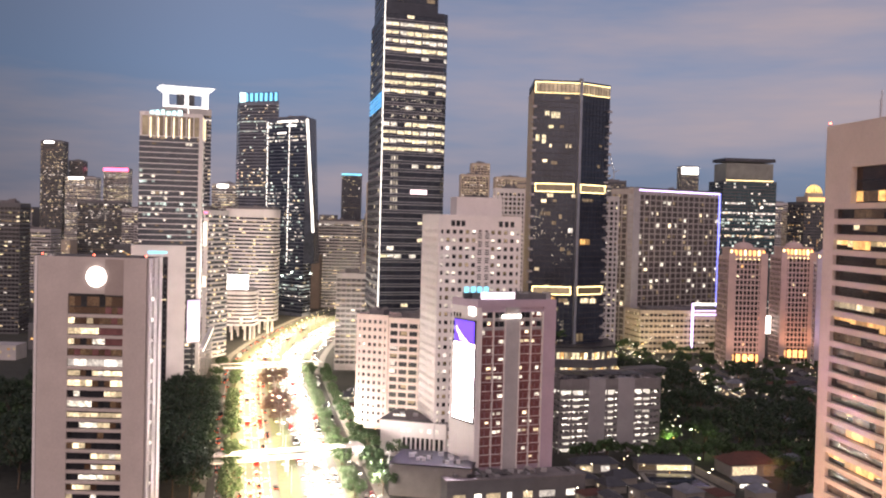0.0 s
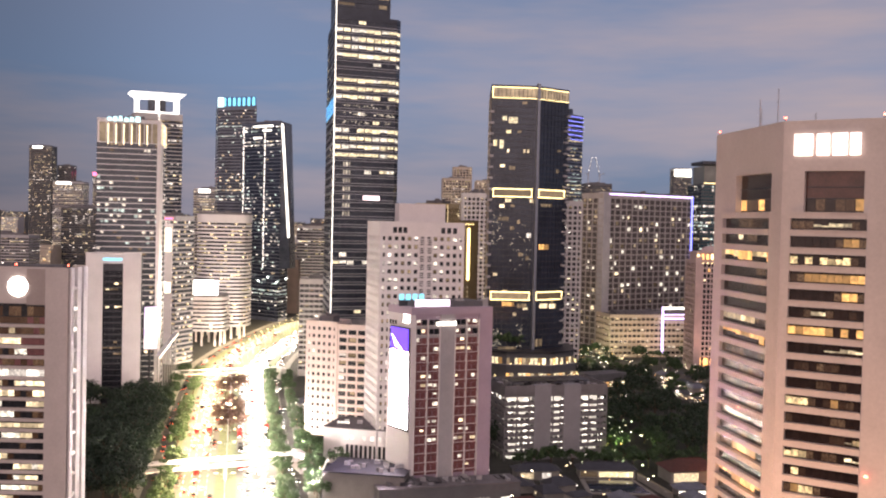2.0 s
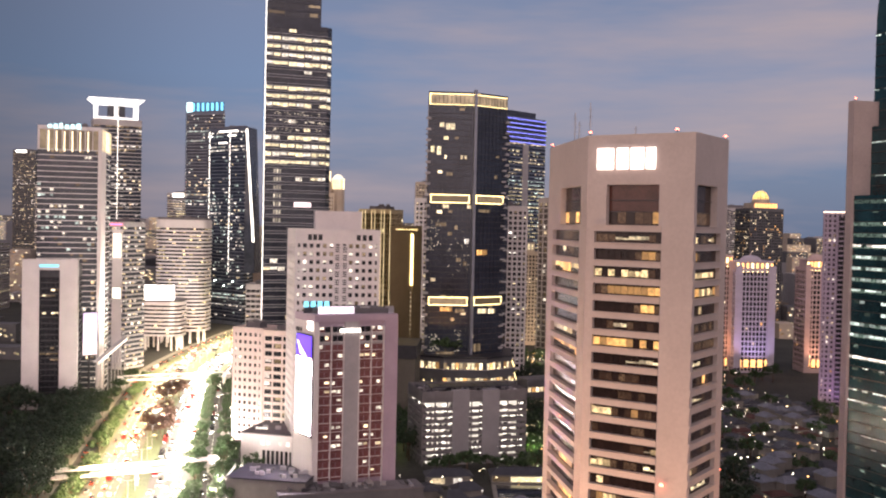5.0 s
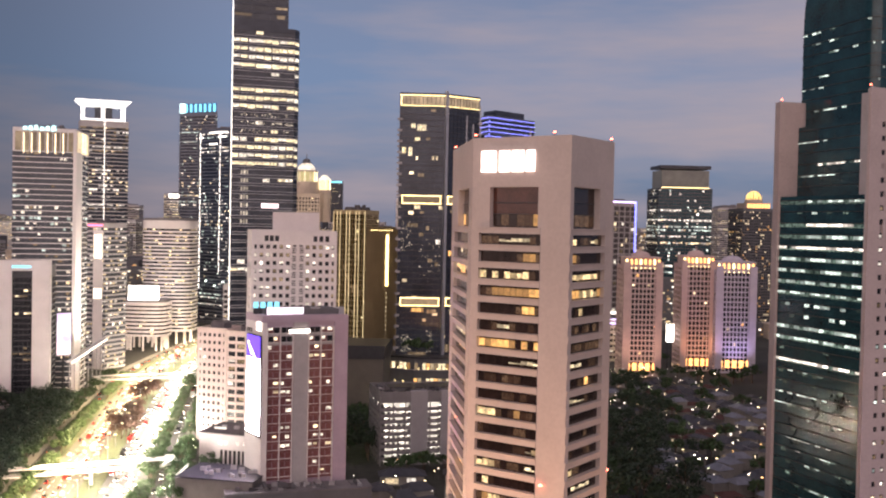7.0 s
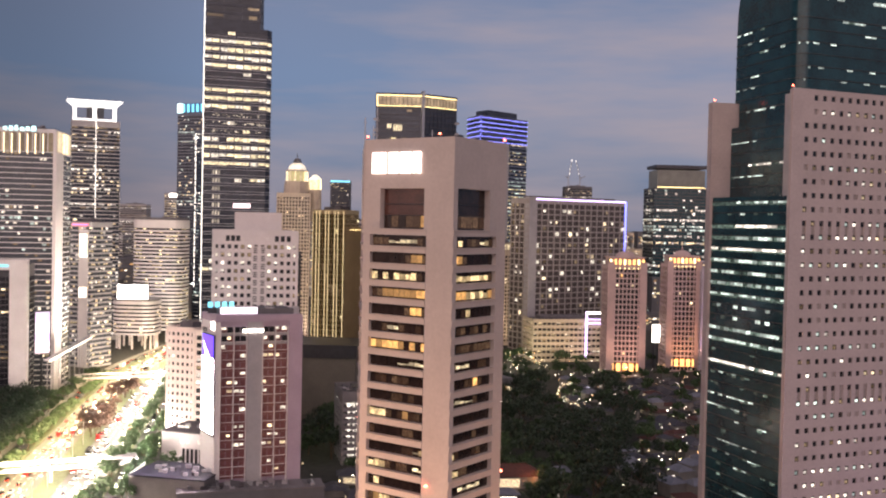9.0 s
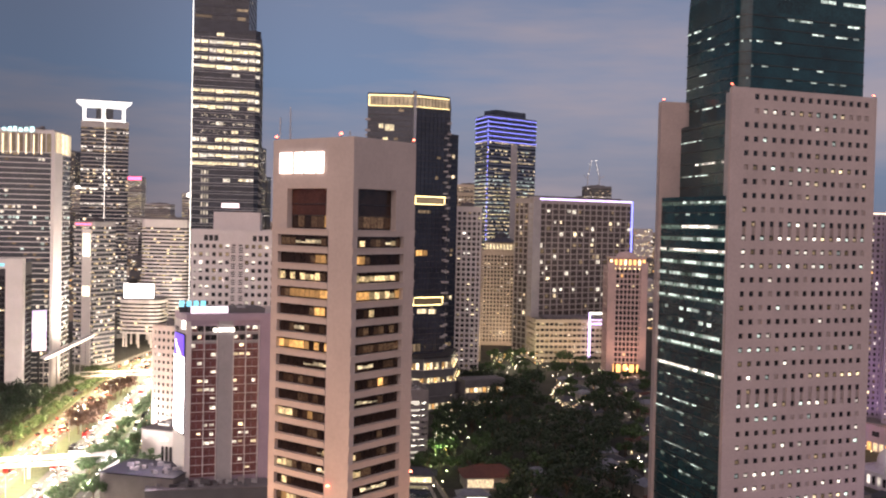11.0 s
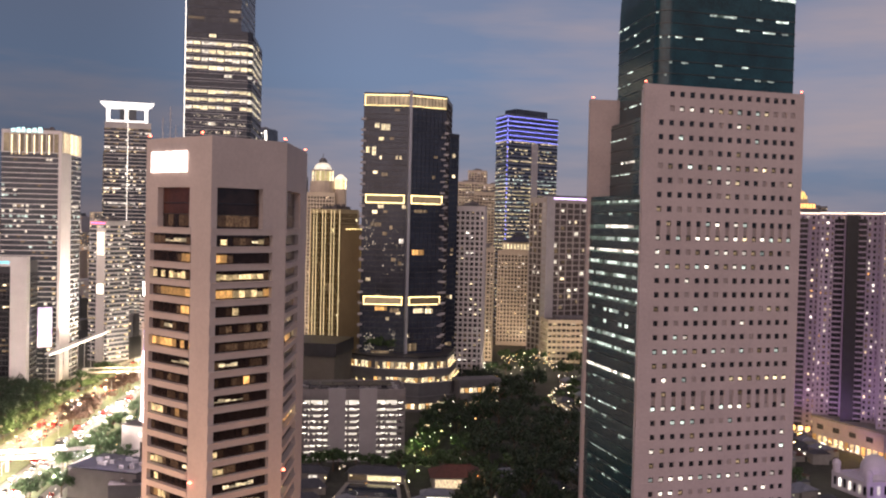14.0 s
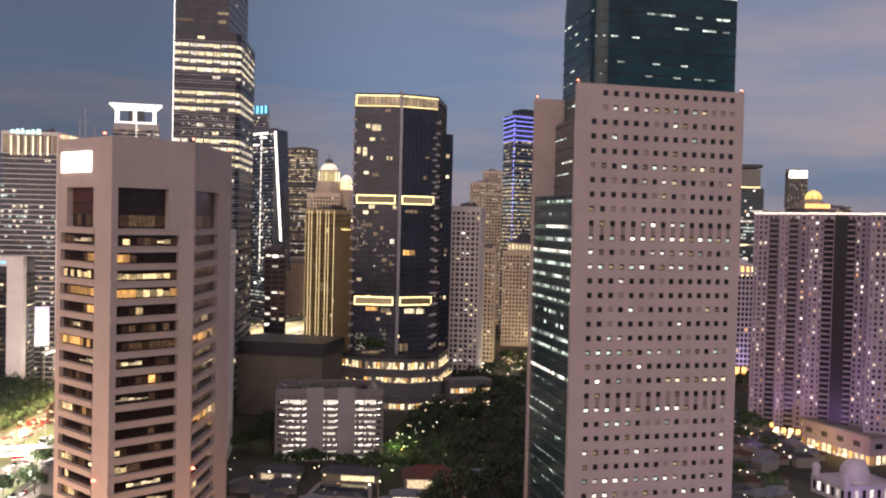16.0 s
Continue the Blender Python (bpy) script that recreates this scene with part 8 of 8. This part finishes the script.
for k in range(16):
    x_, y_ = rnd.uniform(-14, 12), rnd.uniform(408, 424)
    g = Geo()
    g.prism([(x_, y_), (x_ + 1.6, y_), (x_ + 1.6, y_ + 1.2), (x_, y_ + 1.2)], 13.5, 13.5 + rnd.uniform(0.5, 1.6))
    part("roof_unit", g, rnd.choice((metal_dark, concrete_dark, concrete_grey)), t)
t = low_block("canopy_hall", "long low entrance building with a flat dark roof", rect(4, 396, 62, 414, 14), 9, concrete_dark, roof_grey, 0)
i, p, u, ln = list(edges(rect(4, 396, 62, 414, 14)))[0]
for s_, w_ in ((3, 5), (12, 3), (17, 6), (26, 2), (33, 4), (40, 7), (52, 4)):
    g = Geo()
    g.box((p[0] + u[0] * s_, p[1] + u[1] * s_), u, w_, -0.34, -0.24, 1.0, 3.6)
    part("shopfront", g, lit_warm if s_ % 2 else lit_white, t)
for k in range(24):
    s_ = rnd.uniform(2, ln - 4)
    g = Geo()
    g.box((p[0] + u[0] * s_, p[1] + u[1] * s_), u, rnd.uniform(1, 3), -rnd.uniform(8, 13), -rnd.uniform(2, 6), 9.5, 9.5 + rnd.uniform(0.4, 1.6))
    part("roof_unit", g, rnd.choice((metal_dark, concrete_dark, metal_grey)), t)
# garden court with a dark pool, a lit wall behind it and a light line along its edge
t = thing("garden_pool", "dark rectangular garden pool with a pale stone edge", "pool")
g = Geo()
g.prism([(92, 432), (122, 432), (117, 456), (92, 456)], 0, 0.5)
part("edge", g, paving, t)
g = Geo()
g.prism([(94, 434), (120, 434), (115.6, 454), (94, 454)], 0.5, 0.52)
part("water", g, mat("dark pool water", (0.02, 0.03, 0.05), 0.08, var=0.3, size=4), t)
t = thing("garden_rail", "white rail with a light line along the pool court", "rail")
strip(t, "light_line", (127.0, 424.0), (118.5, 459.0), 3.0, 3.35, lit_dim, d=0.3)
strip(t, "wall", (127.0, 424.0), (118.5, 459.0), 0, 3.0, house_wall, d=0.25)


def villa(name, label, x, y, w, d, h, roofm, rot, lamps):
    """A broad house with a hipped tile roof, a lit gallery under the eaves and a row of openings."""
    t = thing(name, label, "house")
    g = Geo()
    g.prism([(-w / 2, -d / 2), (w / 2, -d / 2), (w / 2, d / 2), (-w / 2, d / 2)], 0, h)
    part("wall", g, house_wall, t)
    g, e, rh = Geo(), 1.2, d * 0.26
    g.v = [(-w / 2 - e, -d / 2 - e, h - 0.2), (w / 2 + e, -d / 2 - e, h - 0.2), (w / 2 + e, d / 2 + e, h - 0.2), (-w / 2 - e, d / 2 + e, h - 0.2), (-w / 2 + d * 0.4, 0, h + rh), (w / 2 - d * 0.4, 0, h + rh)]
    g.f = [(0, 1, 5, 4), (1, 2, 5), (2, 3, 4, 5), (3, 0, 4), (3, 2, 1, 0)]
    g.m = [0] * 5
    part("roof", g, roofm, t)
    g = Geo()
    g.box((-w / 2 + d * 0.4, 0), (1.0, 0.0), w - d * 0.8, -0.2, 0.2, h + rh - 0.1, h + rh + 0.25)
    part("ridge", g, roofm, t)
    for s_, w_, m in lamps:
        g = Geo()
        g.box((-w / 2 + s_ * w, -d / 2), (1.0, 0.0), w_ * w, -0.05, 0.06, 0.8, h - 1.2)
        part("lit_gallery", g, m, t)
    t.matrix_world = pose(x, y, 0, 0, 0, rot)
    return t


villa("courtyard_house", "low house with a lit gallery facing the pool court", 105, 464, 26, 9, 4.4, tile_grey, 2, ((0.02, 0.3, lit_dim), (0.35, 0.6, lit_yellow)))
villa("service_house", "low grey service building behind lit trees", 72, 458, 20, 9, 4.6, tile_grey, 8, ((0.1, 0.3, lit_warm), (0.6, 0.2, lit_white)))
villa("red_roof_house", "large villa with a red clay tile roof", 143, 462, 24, 15, 6.0, tile_red, 12, ((0.05, 0.5, lit_warm), (0.7, 0.15, lit_dim)))
villa("garden_pavilion", "small white pavilion lit along its front", 137, 436, 13, 7, 3.4, MATS["pale sheet roof"], 8, ((0.03, 0.94, lit_white),))
tower("mall", "pale shopping mall with lit storefronts below the flats", rect(176, 885, 262, 905, 34), 38, concrete_beige, glass_dark, 5.0, 2.6, 4.2, 0.8, 0.5, 0.35, {lit_office_white: 2, lit_office: 3, lit_dim: 6}, detail=0, seed=301, tall=(0.3, 0.7), wide=(0.4, 1.0), category="mall")
t = thing("mall_arch", "violet-white lit arch frame on the mall corner", "arch")
for z_, h_, m_ in ((43, 2.0, line_white), (34, 1.2, lamp_violet), (38, 0.6, lamp_violet)):
    strip(t, "beam", (224, 893), (262, 902), z_, z_ + h_, m_, d=1.0)
strip(t, "post", (223, 893), (224.4, 893.4), 4, 45, lamp_violet, d=1.0)
low_block("brown_hall", "plain dark brown blank hall beside the avenue", rect(-198, 1230, -150, 1230, 30), 66, brown_wall, metal_dark, 0.0, "hall")

t = thing("street_billboard", "bright white lit billboard between the apartment towers", "billboard")
strip(t, "panel", (276.5, 860.6), (283, 861.8), 23, 38, lamp_white, d=0.6)
for x_ in (278, 281.5):
    g = Geo()
    g.tube((x_, 861.5, 0), (x_, 861.5, 24), 0.4, 8)
    part("post", g, metal_dark, t)

# tower cranes on a far site
for x, y, z, dx in ((296, 1890, 195, 6), (318, 1895, 195, -8)):
    t = thing("tower_crane", "far lattice tower crane with small lamps", "crane", "tower cranes")
    g = Geo()
    for ox in (-1, 1):
        g.tube((x + ox, y, z), (x + ox, y, z + 18), 0.35)
    for k in range(6):
        g.tube((x - 1, y, z + k * 3), (x + 1, y, z + k * 3 + 3), 0.25)
    part("mast", g, metal_grey, t)
    g = Geo()
    g.tube((x, y, z + 16), (x + dx, y, z + 48), 0.8)
    g.tube((x, y, z + 16), (x - dx * 1.2, y, z + 20), 0.7)
    part("jib", g, metal_grey, t)
    g = Geo()
    for k in range(4):
        g.dome((x + dx * (k + 1) / 4, y, ), 1.0, z + 16 + 8 * (k + 1), 1.0, 8, 3)
    part("jib_lamp", g, lamp_white, t)
